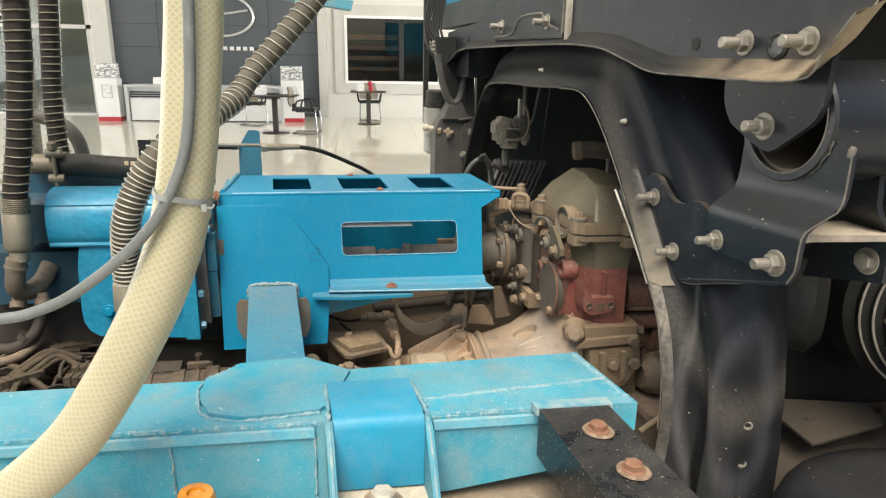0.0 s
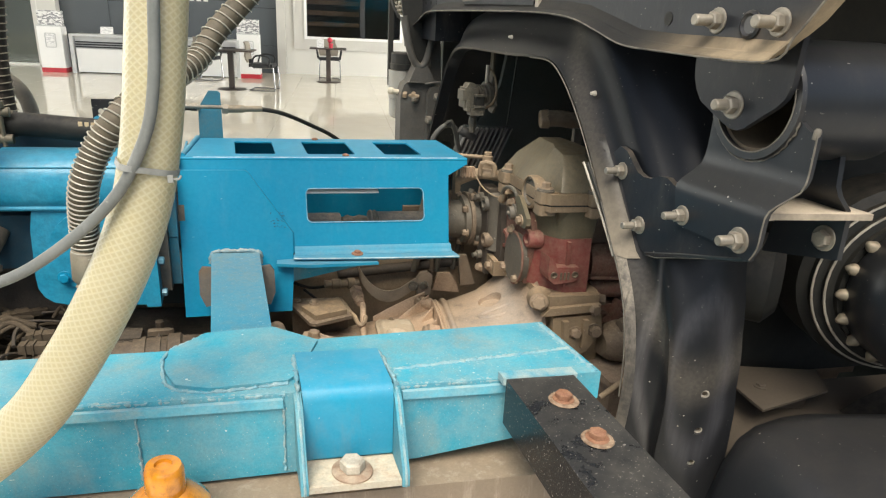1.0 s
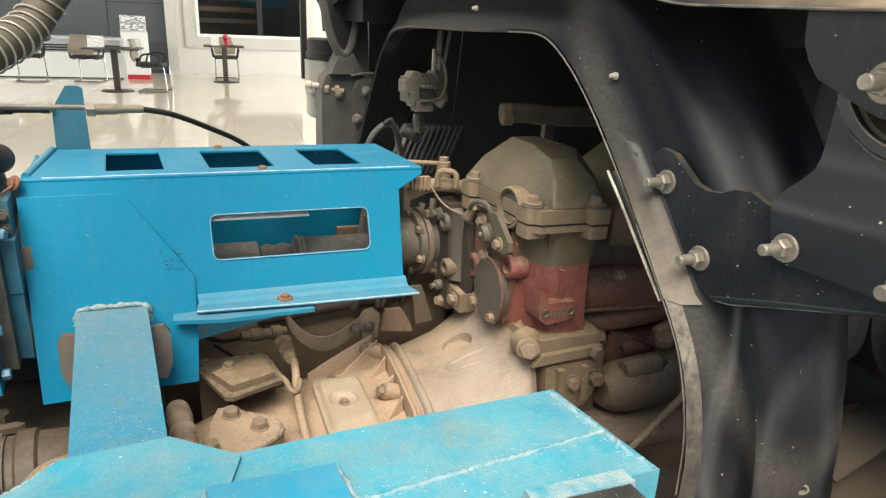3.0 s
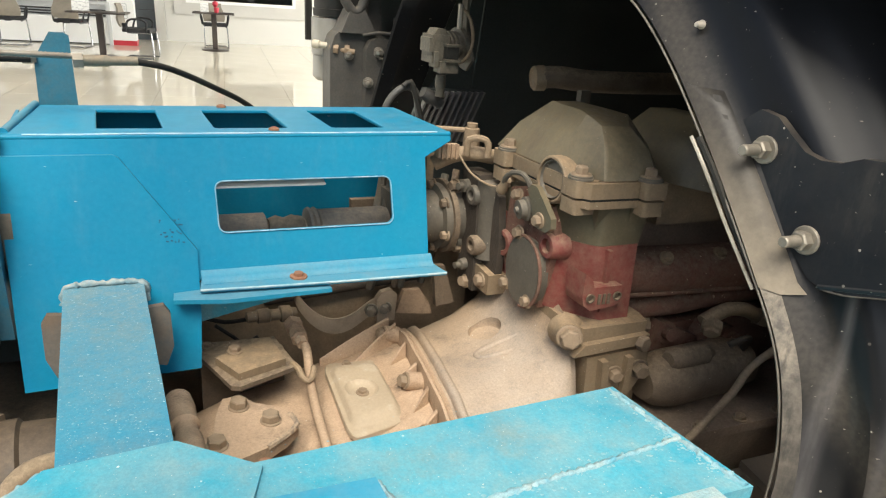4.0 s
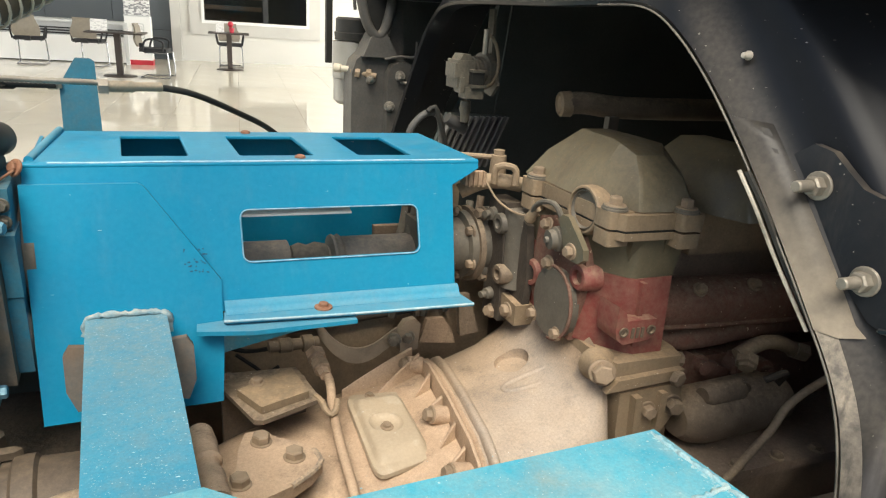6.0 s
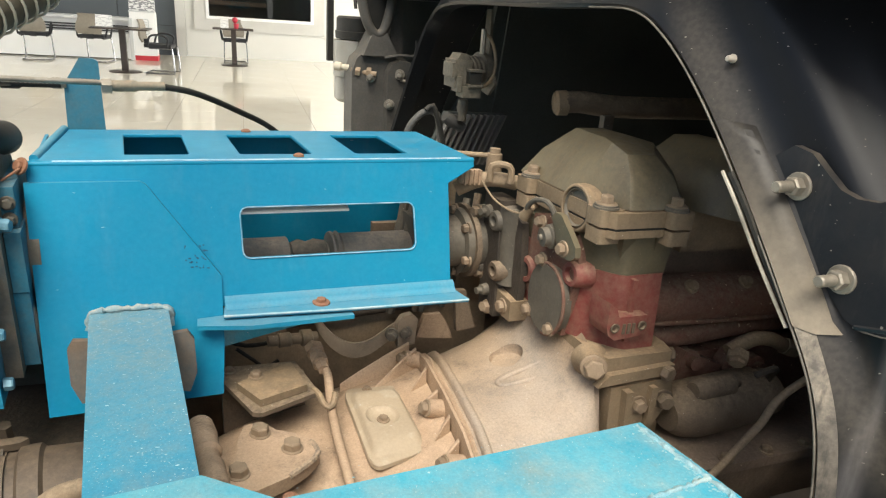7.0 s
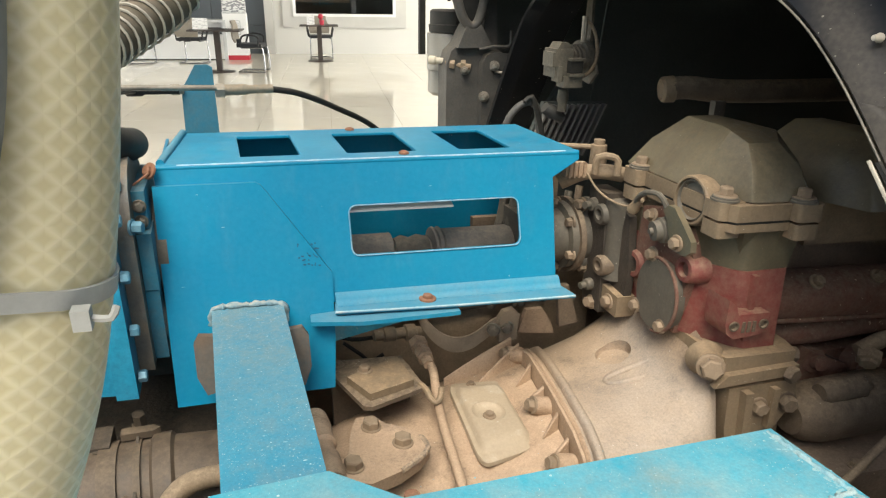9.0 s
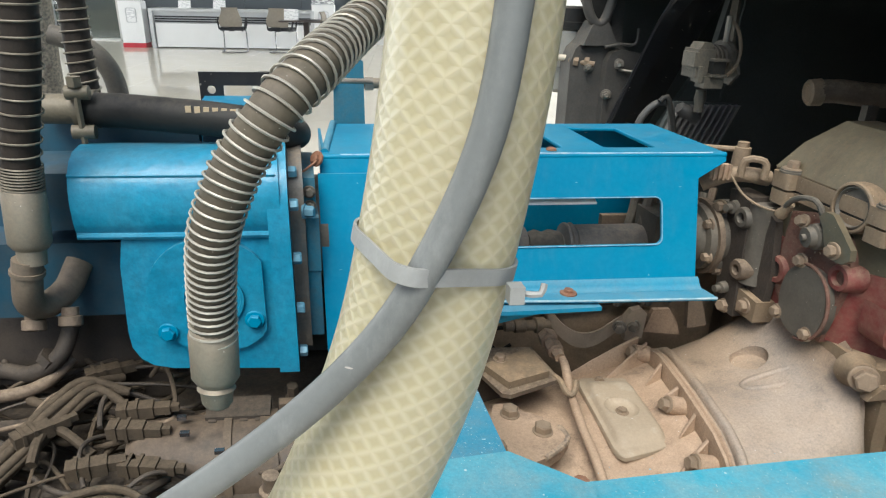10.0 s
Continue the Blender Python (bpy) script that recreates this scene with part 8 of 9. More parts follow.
m2 = [bm.verts.new((0.7775, v, w + 0.009)) for v, w in lowedge]
for i in range(len(a) - 1):
    for A, B2 in ((a, m2), (m2, b), (b, c2), (c2, d2), (d2, a)):
        bm.faces.new((A[i], A[i + 1], B2[i + 1], B2[i]))
part("lip", bm, LIP, up, "folded lip, dusty towards its end", smooth=75)
part("lip_edge", tube(N(), [(0.7543, v, w - 0.001) for v, w in lowedge], 0.0015, 6), EDGE_DIM, up)
for v, w in ((1.119, 1.514), (1.007, 1.514)):
    bolt(up, (0.786, v, w), (-1, 0, 0), 0.0120, 0.011, 0.0175, stud=0.024, stud_r=0.008, material=STEEL, name="flange_nut")
for v, w in ((2.10, 1.575), (1.79, 1.572)):
    bolt(up, (0.778, v, w), (-1, 0, 0), 0.0125, 0.010, 0.018, stud=0.022, stud_r=0.008, material=STEEL, name="flange_nut")
part("hole", lathe(N(), (0.7855, 1.229, 1.515), (-1, 0, 0), [(0, 0.010), (0.0008, 0.010), (0.001, 0)], 18), RUBBER, up)
part("boss", lathe(N(), (0.786, 1.054, 1.510), (-1, 0, 0), [(0, 0.018), (0.003, 0.018), (0.005, 0.014), (0.002, 0.011), (0.002, 0)], 24), BLACK_DUSTY, up)
part("joint_strap", bevel(box(N(), (0.777, 1.675, 1.524), (0.786, 1.690, 1.78)), 0.002), EDGE, up)
part("stiffener", bevel(prism(N(), [(2.16, 1.54), (1.70, 1.535), (1.70, 1.62), (2.16, 1.64)], "u", 0.778, 0.785), 0.002), BLACK_FLAT, up)
part("pressed_bead", tube(N(), [(0.7775, 2.16, 1.548), (0.7775, 2.04, 1.550), (0.7775, 2.00, 1.562), (0.7775, 1.96, 1.590), (0.7775, 1.82, 1.592), (0.7775, 1.80, 1.572), (0.7775, 1.72, 1.552)], 0.003, 6), EDGE_DIM, up)
part("pressed_bead", tube(N(), [(0.7775, 1.70, 1.545), (0.7775, 1.70, 1.70), (0.7775, 1.72, 1.78)], 0.003, 6), EDGE_DIM, up)
part("end_plate", bevel(box(N(), (0.774, 2.63, 1.475), (0.7855, 2.70, 1.545)), 0.002), BLACK_DUSTY, up)
for v, w in ((2.68, 1.522), (2.65, 1.522)):
    bolt(up, (0.774, v, w), (-1, -0.2, 0), 0.010, 0.010, 0.013, stud=0.016, material=STEEL, name="flange_nut")
for v in (2.50, 2.56):
    part("hole", lathe(N(), (0.7855, v, 1.545), (-1, 0, 0), [(0, 0.006), (0.0008, 0.006), (0.001, 0)], 14), RUBBER, up)

# ---- cab, wheel arch and the shaded parts ----
cabt = thing("truck_cab", (1.8, 1.9, 1.55), "blue truck cab over the engine, dark underneath", "truck cab")
part("floor", bevel(box(N(), (0.80, 0.95, 1.60), (2.7, 3.0, 1.68)), 0.01), DARK, cabt)
part("rear_wall", bevel(box(N(), (0.84, 0.95, 1.685), (0.90, 3.0, 3.0)), 0.01), BLUE, cabt)
part("side_wall", bevel(box(N(), (0.905, 0.93, 1.685), (2.7, 0.98, 3.0)), 0.01), BLUE, cabt)
part("side_wall", bevel(box(N(), (0.905, 2.97, 1.685), (2.7, 3.02, 3.0)), 0.01), BLUE, cabt)
part("roof", bevel(box(N(), (0.84, 0.95, 3.001), (2.7, 3.0, 3.06)), 0.01), BLUE, cabt)
part("skirt", bevel(box(N(), (0.82, 2.62, 1.60), (0.838, 2.86, 1.75)), 0.004), BLUE, cabt)
shield = thing("engine_bay_shield", (1.6, 2.7, 1.0), "dark shields and an added black sheet closing the engine bay", "splash shield")
part("far_shield", bevel(box(N(), (0.90, 2.72, 0.45), (2.7, 2.75, 1.6)), 0.004), DARK, shield)
part("front_shield", bevel(box(N(), (1.9, 1.0, 0.45), (1.94, 2.62, 1.6)), 0.004), DARK, shield)
part("inner_shield", bevel(prism(N(), [(0.86, 1.06), (1.0, 1.30), (1.05, 1.6), (1.9, 1.6), (1.9, 0.8), (0.9, 0.8)], "v", 2.40, 2.42), 0.003), DARK, shield)
# Black sheet added where only darkness lies beside the arch leg.
part("inner_wing", bevel(box(N(), (1.15, 1.40, 0.77), (1.9, 1.41, 1.59)), 0.003), RUBBER, shield)
part("cross_panel", bevel(box(N(), (0.785, 2.44, 1.43), (0.90, 2.60, 1.56)), 0.006), BLACK_FLAT, shield)
part("seam", rod(N(), (1.02, 2.38, 1.13), (1.05, 2.37, 1.55), 0.003, 6), DARK, shield)
GRILLE = surface("dim_grey_slat", (0.17, 0.16, 0.145), (0.10, 0.095, 0.085), 0.5, scale=20, bump=0.1, dust=0.08, top_dust=0.25, dust_colour=(0.2, 0.17, 0.13))
grille = thing("radiator_shroud", (0.9, 2.25, 1.1), "dark ribbed radiator shroud in the engine bay", "radiator shroud")
part("frame", bevel(prism(N(), [(0.79, 1.06), (0.94, 1.06), (0.992, 1.184), (0.838, 1.188)], "v", 2.262, 2.275), 0.002), DARK, grille)
for k in range(10):
    u = 0.795 + k * 0.0155
    bm = prism(N(), [(u, 1.062), (u + 0.005, 1.062), (u + 0.054, 1.182), (u + 0.049, 1.182)], "v", 2.245, 2.262)
    part("rib", bm, GRILLE, grille, smooth=0)

# speed sensor hanging on its bracket
SWITCH = surface("dusty_olive_switch", (0.075, 0.069, 0.05), (0.042, 0.039, 0.030), 0.65, scale=26, bump=0.3, dust=0.15, top_dust=0.35, dust_colour=(0.25, 0.20, 0.14))
sen = thing("horn_bracket", (0.80, 2.14, 1.28), "dusty grey switch block on a curved bracket", "switch")
part("block", bevel(box(N(), (0.777, 2.10, 1.262), (0.815, 2.15, 1.318)), 0.007, 2), SWITCH, sen)
part("block_step", bevel(box(N(), (0.792, 2.088, 1.243), (0.832, 2.12, 1.266)), 0.003, 2), SWITCH, sen)
part("block_cap", bevel(box(N(), (0.769, 2.095, 1.284), (0.778, 2.14, 1.312)), 0.002), SWITCH, sen)
part("block_lug", bevel(box(N(), (0.781, 2.092, 1.254), (0.790, 2.12, 1.285)), 0.002), SWITCH, sen)
part("socket", bevel(box(N(), (0.803, 2.084, 1.272), (0.829, 2.11, 1.296)), 0.002), RUBBER, sen)
part("socket_rim", bevel(box(N(), (0.801, 2.080, 1.296), (0.833, 2.105, 1.301)), 0.001), SWITCH, sen)
part("socket_rim", bevel(box(N(), (0.801, 2.080, 1.266), (0.833, 2.105, 1.271)), 0.001), SWITCH, sen)
part("top_cap", bevel(prism(N(), [(0.783, 1.318), (0.812, 1.318), (0.806, 1.330), (0.79, 1.330)], "v", 2.105, 2.145), 0.002), SWITCH, sen)
for k in range(3):
    part("coil_ring", lathe(N(), (0.822 + 0.009 * k, 2.137, 1.296), (1, 0.1, 0.1), [(0, 0.022), (0.001, 0.029), (0.005, 0.029), (0.006, 0.022)], 18), SWITCH if k % 2 else SOOT, sen)
part("bent_wire", tube(N(), [(0.845, 2.12, 1.26), (0.862, 2.11, 1.275), (0.872, 2.11, 1.31), (0.868, 2.12, 1.35), (0.855, 2.13, 1.37), (0.852, 2.13, 1.34)], 0.0035, 8), CAST_DIM, sen)
part("drum", lathe(N(), (0.83, 2.14, 1.295), (1, 0.1, 0.1), [(0, 0.026), (0.02, 0.028), (0.022, 0.036), (0.032, 0.036), (0.034, 0.02), (0.05, 0.02)], 22), SWITCH, sen)
part("strap", bevel(prism(N(), [(2.10, 1.27), (2.125, 1.245), (2.155, 1.25), (2.165, 1.30), (2.16, 1.42), (2.14, 1.42), (2.135, 1.33), (2.115, 1.30)], "u", 0.868, 0.874), 0.002), SWITCH, sen)
part("pin", lathe(N(), (0.85, 2.13, 1.33), (0, 0, 1), [(0, 0.006), (0.05, 0.006)], 8), STEEL, sen)
part("lower_joint", lathe(N(), (0.812, 2.125, 1.235), (0, 0, -1), [(0, 0.010), (0.02, 0.012), (0.03, 0.009), (0.045, 0.009)], 10), SWITCH, sen)
GREY_RUBBER = surface("greyed_rubber", (0.05, 0.05, 0.047), (0.03, 0.03, 0.029), 0.6, scale=20, bump=0.15, dust=0.08, top_dust=0.2, dust_colour=(0.2, 0.17, 0.13))
hz = thing("small_hoses", (0.76, 2.18, 1.19), "small grey rubber hoses looping above the guard", "hose")
part("loop", tube(N(), [(0.70, 2.17, 1.12), (0.715, 2.17, 1.17), (0.745, 2.17, 1.20), (0.775, 2.17, 1.195), (0.785, 2.17, 1.15), (0.79, 2.16, 1.10)], 0.0075, 10), GREY_RUBBER, hz)
part("loop", tube(N(), [(0.745, 2.16, 1.205), (0.76, 2.16, 1.215), (0.775, 2.16, 1.18), (0.79, 2.16, 1.13)], 0.006, 10), RUBBER, hz)
part("joint", lathe(N(), (0.785, 2.15, 1.195), (0.8, 0, -0.5), [(0, 0.012), (0.02, 0.016), (0.03, 0.012), (0.05, 0.012)], 12), GREY_RUBBER, hz)
FILTER_GREY = surface("dull_grey_cast_bracket", (0.075, 0.072, 0.064), (0.04, 0.039, 0.036), 0.55, scale=18, bump=0.25, dust=0.08, top_dust=0.3, dust_colour=(0.22, 0.18, 0.13), spec=0.3)
# fluid reservoir and filter bracket on the far leg
CREAM = surface("cream_plastic", (0.50, 0.46, 0.36), (0.40, 0.36, 0.27), 0.5, scale=20, bump=0.1, dust=0.1, top_dust=0.3)
res = thing("fluid_reservoir", (0.76, 2.70, 1.15), "cloudy fluid reservoir with a black cap on a grey bracket", "reservoir")
part("bottle", bevel(lathe(N(), (0.745, 2.70, 1.145), (0, 0, 1), [(0, 0.034), (0.01, 0.045), (0.07, 0.045), (0.072, 0.048), (0.17, 0.048)], 24), 0.001, 1), CLOUDY, res)
part("cap", lathe(N(), (0.757, 2.70, 1.318), (0, 0, 1), [(0, 0.054), (0.020, 0.056), (0.021, 0.052), (0.055, 0.052), (0.06, 0.046)], 28), RUBBER, res, "black screw cap")
part("pipe_stub", lathe(N(), (0.683, 2.645, 1.248), (1, -0.5, -0.06), [(0, 0.010), (0.003, 0.012), (0.018, 0.012), (0.020, 0.0085), (0.06, 0.0085)], 14), CREAM, res, "cream plastic hose stub")
brk = thing("filter_bracket", (0.80, 2.60, 1.2), "dull grey cast bracket with studs", "bracket")
part("casting", bevel(prism(N(), [(0.712, 1.02), (0.87, 1.02), (0.87, 1.27), (0.825, 1.297), (0.775, 1.318), (0.748, 1.298), (0.724, 1.275), (0.712, 1.24)], "v", 2.58, 2.65), 0.012, 4), FILTER_GREY, brk, smooth=60)
part("front_ear", bevel(prism(N(), [(0.800, 1.02), (0.89, 1.02), (0.89, 1.268), (0.835, 1.276), (0.812, 1.268), (0.800, 1.245)], "v", 2.55, 2.578), 0.006, 3), FILTER_GREY, brk, smooth=60)
part("eye_loop", tube(N(), [(0.716, 2.575, 1.50), (0.730, 2.575, 1.43), (0.745, 2.575, 1.375), (0.762, 2.575, 1.346), (0.778, 2.575, 1.338), (0.793, 2.575, 1.350), (0.806, 2.575, 1.39), (0.815, 2.575, 1.44), (0.818, 2.575, 1.50)], 0.0125, 12), FILTER_GREY, brk)
# Black plate put in for the dark hollow inside the eye.
part("eye_lining", bevel(prism(N(), [(0.712, 1.56), (0.735, 1.40), (0.760, 1.35), (0.778, 1.338), (0.800, 1.36), (0.832, 1.42), (0.85, 1.56)], "v", 2.60, 2.612), 0.002), RUBBER, brk)
part("neck", bevel(loft(N(), [[(0.735, 2.56, 1.285), (0.83, 2.56, 1.285), (0.83, 2.64, 1.285), (0.735, 2.64, 1.285)], [(0.762, 2.565, 1.345), (0.80, 2.565, 1.345), (0.80, 2.63, 1.345), (0.762, 2.63, 1.345)]]), 0.008, 3), FILTER_GREY, brk, smooth=60)
part("upright", bevel(prism(N(), [(0.820, 1.27), (0.86, 1.27), (0.85, 1.50), (0.822, 1.50)], "v", 2.60, 2.64), 0.004), FILTER_GREY, brk)
part("union_pipe", rod(N(), (0.715, 2.60, 1.243), (0.775, 2.57, 1.236), 0.0075, 12), CAST_DIM, brk)
for u, r in ((0.722, 0.0125), (0.752, 0.013)):
    part("union_nut", lathe(N(), (u, 2.585, 1.2415), (1, -0.4, -0.1), [(0, r * 0.9), (0.001, r), (0.012, r), (0.013, r * 0.9)], 6), CAST_DIM, brk)
part("stop_rod", tube(N(), [(0.79, 2.55, 1.282), (0.83, 2.545, 1.290), (0.868, 2.54, 1.292), (0.872, 2.54, 1.33)], 0.004, 8), FILTER_GREY, brk)
for u, w, v_ in ((0.762, 1.228, 2.578), (0.832, 1.240, 2.548), (0.806, 1.160, 2.548)):
    bolt(brk, (u, v_, w), (-0.4, -1, 0), 0.010, 0.010, 0.014, stud=0.018, material=STEEL, name="stud")
part("hook", tube(N(), [(0.835, 2.55, 1.225), (0.865, 2.53, 1.222), (0.885, 2.53, 1.225), (0.886, 2.53, 1.245)], 0.004, 8), STEEL, brk)
wires = thing("cab_wiring", (0.74, 2.75, 1.45), "clump of black wires and clips at the rail end", "wiring")
for k in range(7):
    u = 0.735 + 0.01 * k
    part("wire", tube(N(), [(u, 2.80, 1.70), (u - 0.02, 2.78, 1.60), (u + random.uniform(-0.02, 0.02), 2.75, 1.53), (u + 0.02, 2.73, 1.47), (u + random.uniform(0, 0.05), 2.70, 1.40)], 0.005, 8), RUBBER, wires)
for k in range(5):
    bolt(wires, (0.752 + 0.004 * k, 2.72 + 0.03 * k, 1.545 - 0.015 * (k % 3)), (-1, -0.3, 0), 0.010, 0.010, 0.013, stud=0.012, material=STEEL, name="clip")
part("rubber_strip", bevel(box(N(), (0.768, 3.022, 1.230), (0.787, 3.04, 1.801)), 0.003), RUBBER, cabt, "hanging black rubber strip")
part("strip_holder", bevel(box(N(), (0.768, 2.90, 1.802), (0.846, 3.04, 1.83)), 0.003), RUBBER, cabt)

# wheel arch side: frame top, mud plate, fender and air cleaner
fr = thing("chassis_rail", (1.3, 1.25, 0.7), "dusty tan front chassis rail", "chassis rail")
part("top_flange", bevel(prism(N(), [(0.90, 1.02), (1.9, 1.02), (1.9, 1.36), (0.97, 1.36)], "w", 0.755, 0.768), 0.003), BROWN_FILM, fr)
part("web", bevel(box(N(), (0.90, 1.345, 0.45), (1.9, 1.36, 0.754)), 0.003), BROWN_FILM, fr)
mp_ = thing("mud_plate", (1.2, 1.27, 0.8), "tan dusty sheet plate with one rivet on the rail", "plate")
part("sheet", bevel(prism(N(), [(1.085, 1.30), (1.076, 1.184), (1.264, 1.23), (1.309, 1.308), (1.125, 1.350)], "w", 0.822, 0.827), 0.002), BROWN_FILM, mp_)
part("support", bevel(box(N(), (1.15, 1.26, 0.769), (1.25, 1.30, 0.8215)), 0.003), BROWN_FILM, mp_)
bolt(mp_, (1.135, 1.262, 0.827), (0, 0, 1), 0.009, 0.006, 0.013, material=BROWN_FILM)
fen = thing("front_mudguard", (1.2, 1.05, 0.75), "black plastic mudguard hump with a worn edge", "mudguard")
secs = []
hump_line = [(0.885, 0.70), (0.893, 0.745), (0.908, 0.805), (0.930, 0.853), (0.962, 0.879), (1.01, 0.893), (1.07, 0.896), (1.19, 0.884), (1.45, 0.86), (2.2, 0.85)]
for k, (u, w) in enumerate(hump_line):
    d = Vector((hump_line[min(k + 1, 9)][0] - hump_line[max(k - 1, 0)][0], hump_line[min(k + 1, 9)][1] - hump_line[max(k - 1, 0)][1])).normalized()
    nx, nz = d.y * 0.012, -d.x * 0.012
    secs.append([(u + nx * 3, 0.72, w - 0.012 + nz), (u, 0.80, w - 0.002), (u, 0.95, w), (u, 1.05, w - 0.002), (u + nx, 1.085, w + nz), (u + nx * 2, 1.095, w + nz * 3),
                 (u + nx * 3, 1.085, w + nz * 3), (u + nx * 2, 1.05, w + nz * 1.6), (u + nx * 2, 0.80, w + nz * 1.6), (u + nx * 4, 0.72, w - 0.012 + nz * 2)])
part("hump", loft(N(), secs), BLACK, fen, smooth=60)
part("inner_liner", bevel(prism(N(), [(u + 0.03, w - 0.03) for u, w in hump_line[:9]] + [(1.45, 0.60), (0.93, 0.60)], "v", 1.075, 1.083), 0.002), DARK, fen)
air = thing("air_cleaner", (1.27, 1.12, 1.05), "black round air cleaner with pale clips round its rim", "air cleaner")
AX = (-0.30, -1.0, 0.0)
AC = Vector((1.285, 1.125, 1.085))
part("drum", lathe(N(), AC, AX, [(0, 0.128), (0.01, 0.135), (0.10, 0.138), (0.125, 0.12), (0.13, 0)], 40), BLACK, air)
part("collar", lathe(N(), AC, [-c for c in AX], [(0, 0.140), (0.012, 0.140), (0.014, 0.152), (0.028, 0.152), (0.03, 0.165), (0.05, 0.165), (0.06, 0.18), (0.16, 0.18)], 40), RUBBER, air)
for d, r in ((0.014, 0.154), (0.031, 0.167)):
    a, s1, s2 = frame_of(AX)
    part("pale_ring", tube(N(), [AC - a * d + (s1 * math.cos(2 * math.pi * i / 48) + s2 * math.sin(2 * math.pi * i / 48)) * r for i in range(49)], 0.0022, 6, smooth=False), EDGE, air)
ax, s1, s2 = frame_of(AX)
for k in range(18):
    a = 2 * math.pi * k / 18
    d = s1 * math.cos(a) + s2 * math.sin(a)
    bm = lathe(N(), AC + d * 0.126 + ax * 0.012, d, [(0, 0.011), (0.014, 0.011), (0.024, 0.004), (0.025, 0)], 8)
    part("clip", bm, FERRULE, air)
dk = thing("intake_hose", (1.2, 1.47, 1.33), "dark ribbed intake hose in the shade", "hose")
part("bellows", lathe(N(), (1.12, 1.30, 1.36), (0.3, 1, -0.05), [(0.012 * i, 0.075 if i % 2 else 0.062) for i in range(24)], 28), DARK, dk)
# Added can, black so that it reads as plain darkness.
drum2 = thing("brake_chamber", (1.0, 1.2, 0.98), "added black can filling the dark behind the arch leg", "brake chamber")
part("can", lathe(N(), (1.02, 1.30, 1.07), (0.6, -0.5, 0), [(0, 0.06), (0.02, 0.085), (0.08, 0.085), (0.10, 0.06)], 28), RUBBER, drum2)

# blue pipe end over the hoses
tip = thing("blue_ladder_rail", (0.30, 1.9, 1.62), "end of a blue painted rail above the hoses", "rail")
part("bar", bevel(loft(N(), [[(0.10, 1.88, 1.625), (0.10, 1.93, 1.625), (0.10, 1.93, 1.65), (0.10, 1.88, 1.65)], [(0.345, 1.88, 1.592), (0.345, 1.93, 1.592), (0.350, 1.93, 1.612), (0.350, 1.88, 1.612)]]), 0.004), BLUE_OLD, tip)
part("upright", bevel(box(N(), (0.085, 1.885, 1.635), (0.120, 1.925, 2.30)), 0.004), BLUE_OLD, tip)
part("tie_bar", bevel(box(N(), (0.121, 1.885, 2.26), (0.842, 1.925, 2.30)), 0.004), BLUE_OLD, tip)

# ---- wiring nest and pipes under the pump ----
DRUM_BROWN = surface("brown_dusty_drum", (0.075, 0.053, 0.034), (0.045, 0.033, 0.023), 0.55, scale=14, bump=0.25, dust=0.12, top_dust=0.25, dust_colour=(0.19, 0.138, 0.09), stain=0.5, stain_colour=(0.045, 0.045, 0.032), stain_scale=(18, 18, 18))
LOOM = surface("dust_caked_loom", (0.085, 0.064, 0.042), (0.045, 0.036, 0.026), 0.8, scale=30, bump=0.3, dust=0.10, top_dust=0.30, dust_colour=(0.15, 0.112, 0.072), spec=0.2)
nest = thing("wiring_harness", (-0.3, 1.7, 0.75), "tangle of dust-covered wires, loom and plugs below the pump", "wiring harness")
rng = random.Random(7)
for k in range(120):
    u, v = rng.uniform(-0.75, -0.20), rng.uniform(1.47, 1.90)
    a = rng.gauss(0.45, 0.6)
    ln = rng.uniform(0.06, 0.22)
    bend = rng.uniform(-0.07, 0.07)
    u = min(u, -0.19 - ln)
    w = 0.745 + rng.uniform(-0.02, 0.04) + (v - 1.6) * 0.10
    pts = []
    for i in range(6):
        f = i / 5
        pts.append((u + ln * f * math.cos(a) - bend * math.sin(math.pi * f) * math.sin(a), v + ln * f * math.sin(a) + bend * math.sin(math.pi * f) * math.cos(a), w + 0.025 * math.sin(math.pi * f) - 0.02 * f))
    part("loom", tube(N(), pts, rng.choice([0.0025, 0.003, 0.0035, 0.0045, 0.006, 0.008]), 9, 0.012), rng.choice([LOOM, DUST_DARK, GRIME, GRIME, LOOM, LOOM]), nest)
# thick strands swinging up towards the pump, fanning out to its plugs
for k in range(11):
    du, dv, dw = rng.uniform(-0.022, 0.022), rng.uniform(-0.02, 0.02), rng.uniform(-0.012, 0.014)
    end = rng.choice([(-0.33, 1.80, 0.80), (-0.355, 1.83, 0.79), (-0.31, 1.755, 0.80), (-0.30, 1.715, 0.795), (-0.30, 1.67, 0.79)])
    pts = [(-0.50 + du, 1.56 + dv, 0.755 + dw), (-0.455 + du, 1.63 + dv, 0.775 + dw), (-0.415 + du * 1.2, 1.70 + dv, 0.795 + dw), (-0.375 + du, 1.75 + dv, 0.805 + dw), end]
    part("strand", tube(N(), pts, rng.choice([0.0045, 0.006, 0.0075]), 10, 0.012), LOOM, nest)
part("black_loop", tube(N(), [(-0.285, 1.80, 0.80), (-0.262, 1.79, 0.83), (-0.243, 1.76, 0.82), (-0.236, 1.73, 0.79), (-0.25, 1.715, 0.782)], 0.0042, 9), LOOM, nest)
part("relay_box", bevel(box(N(), (-0.185, 1.69, 0.745), (-0.085, 1.745, 0.790)), 0.004, 2), GRIME, nest)
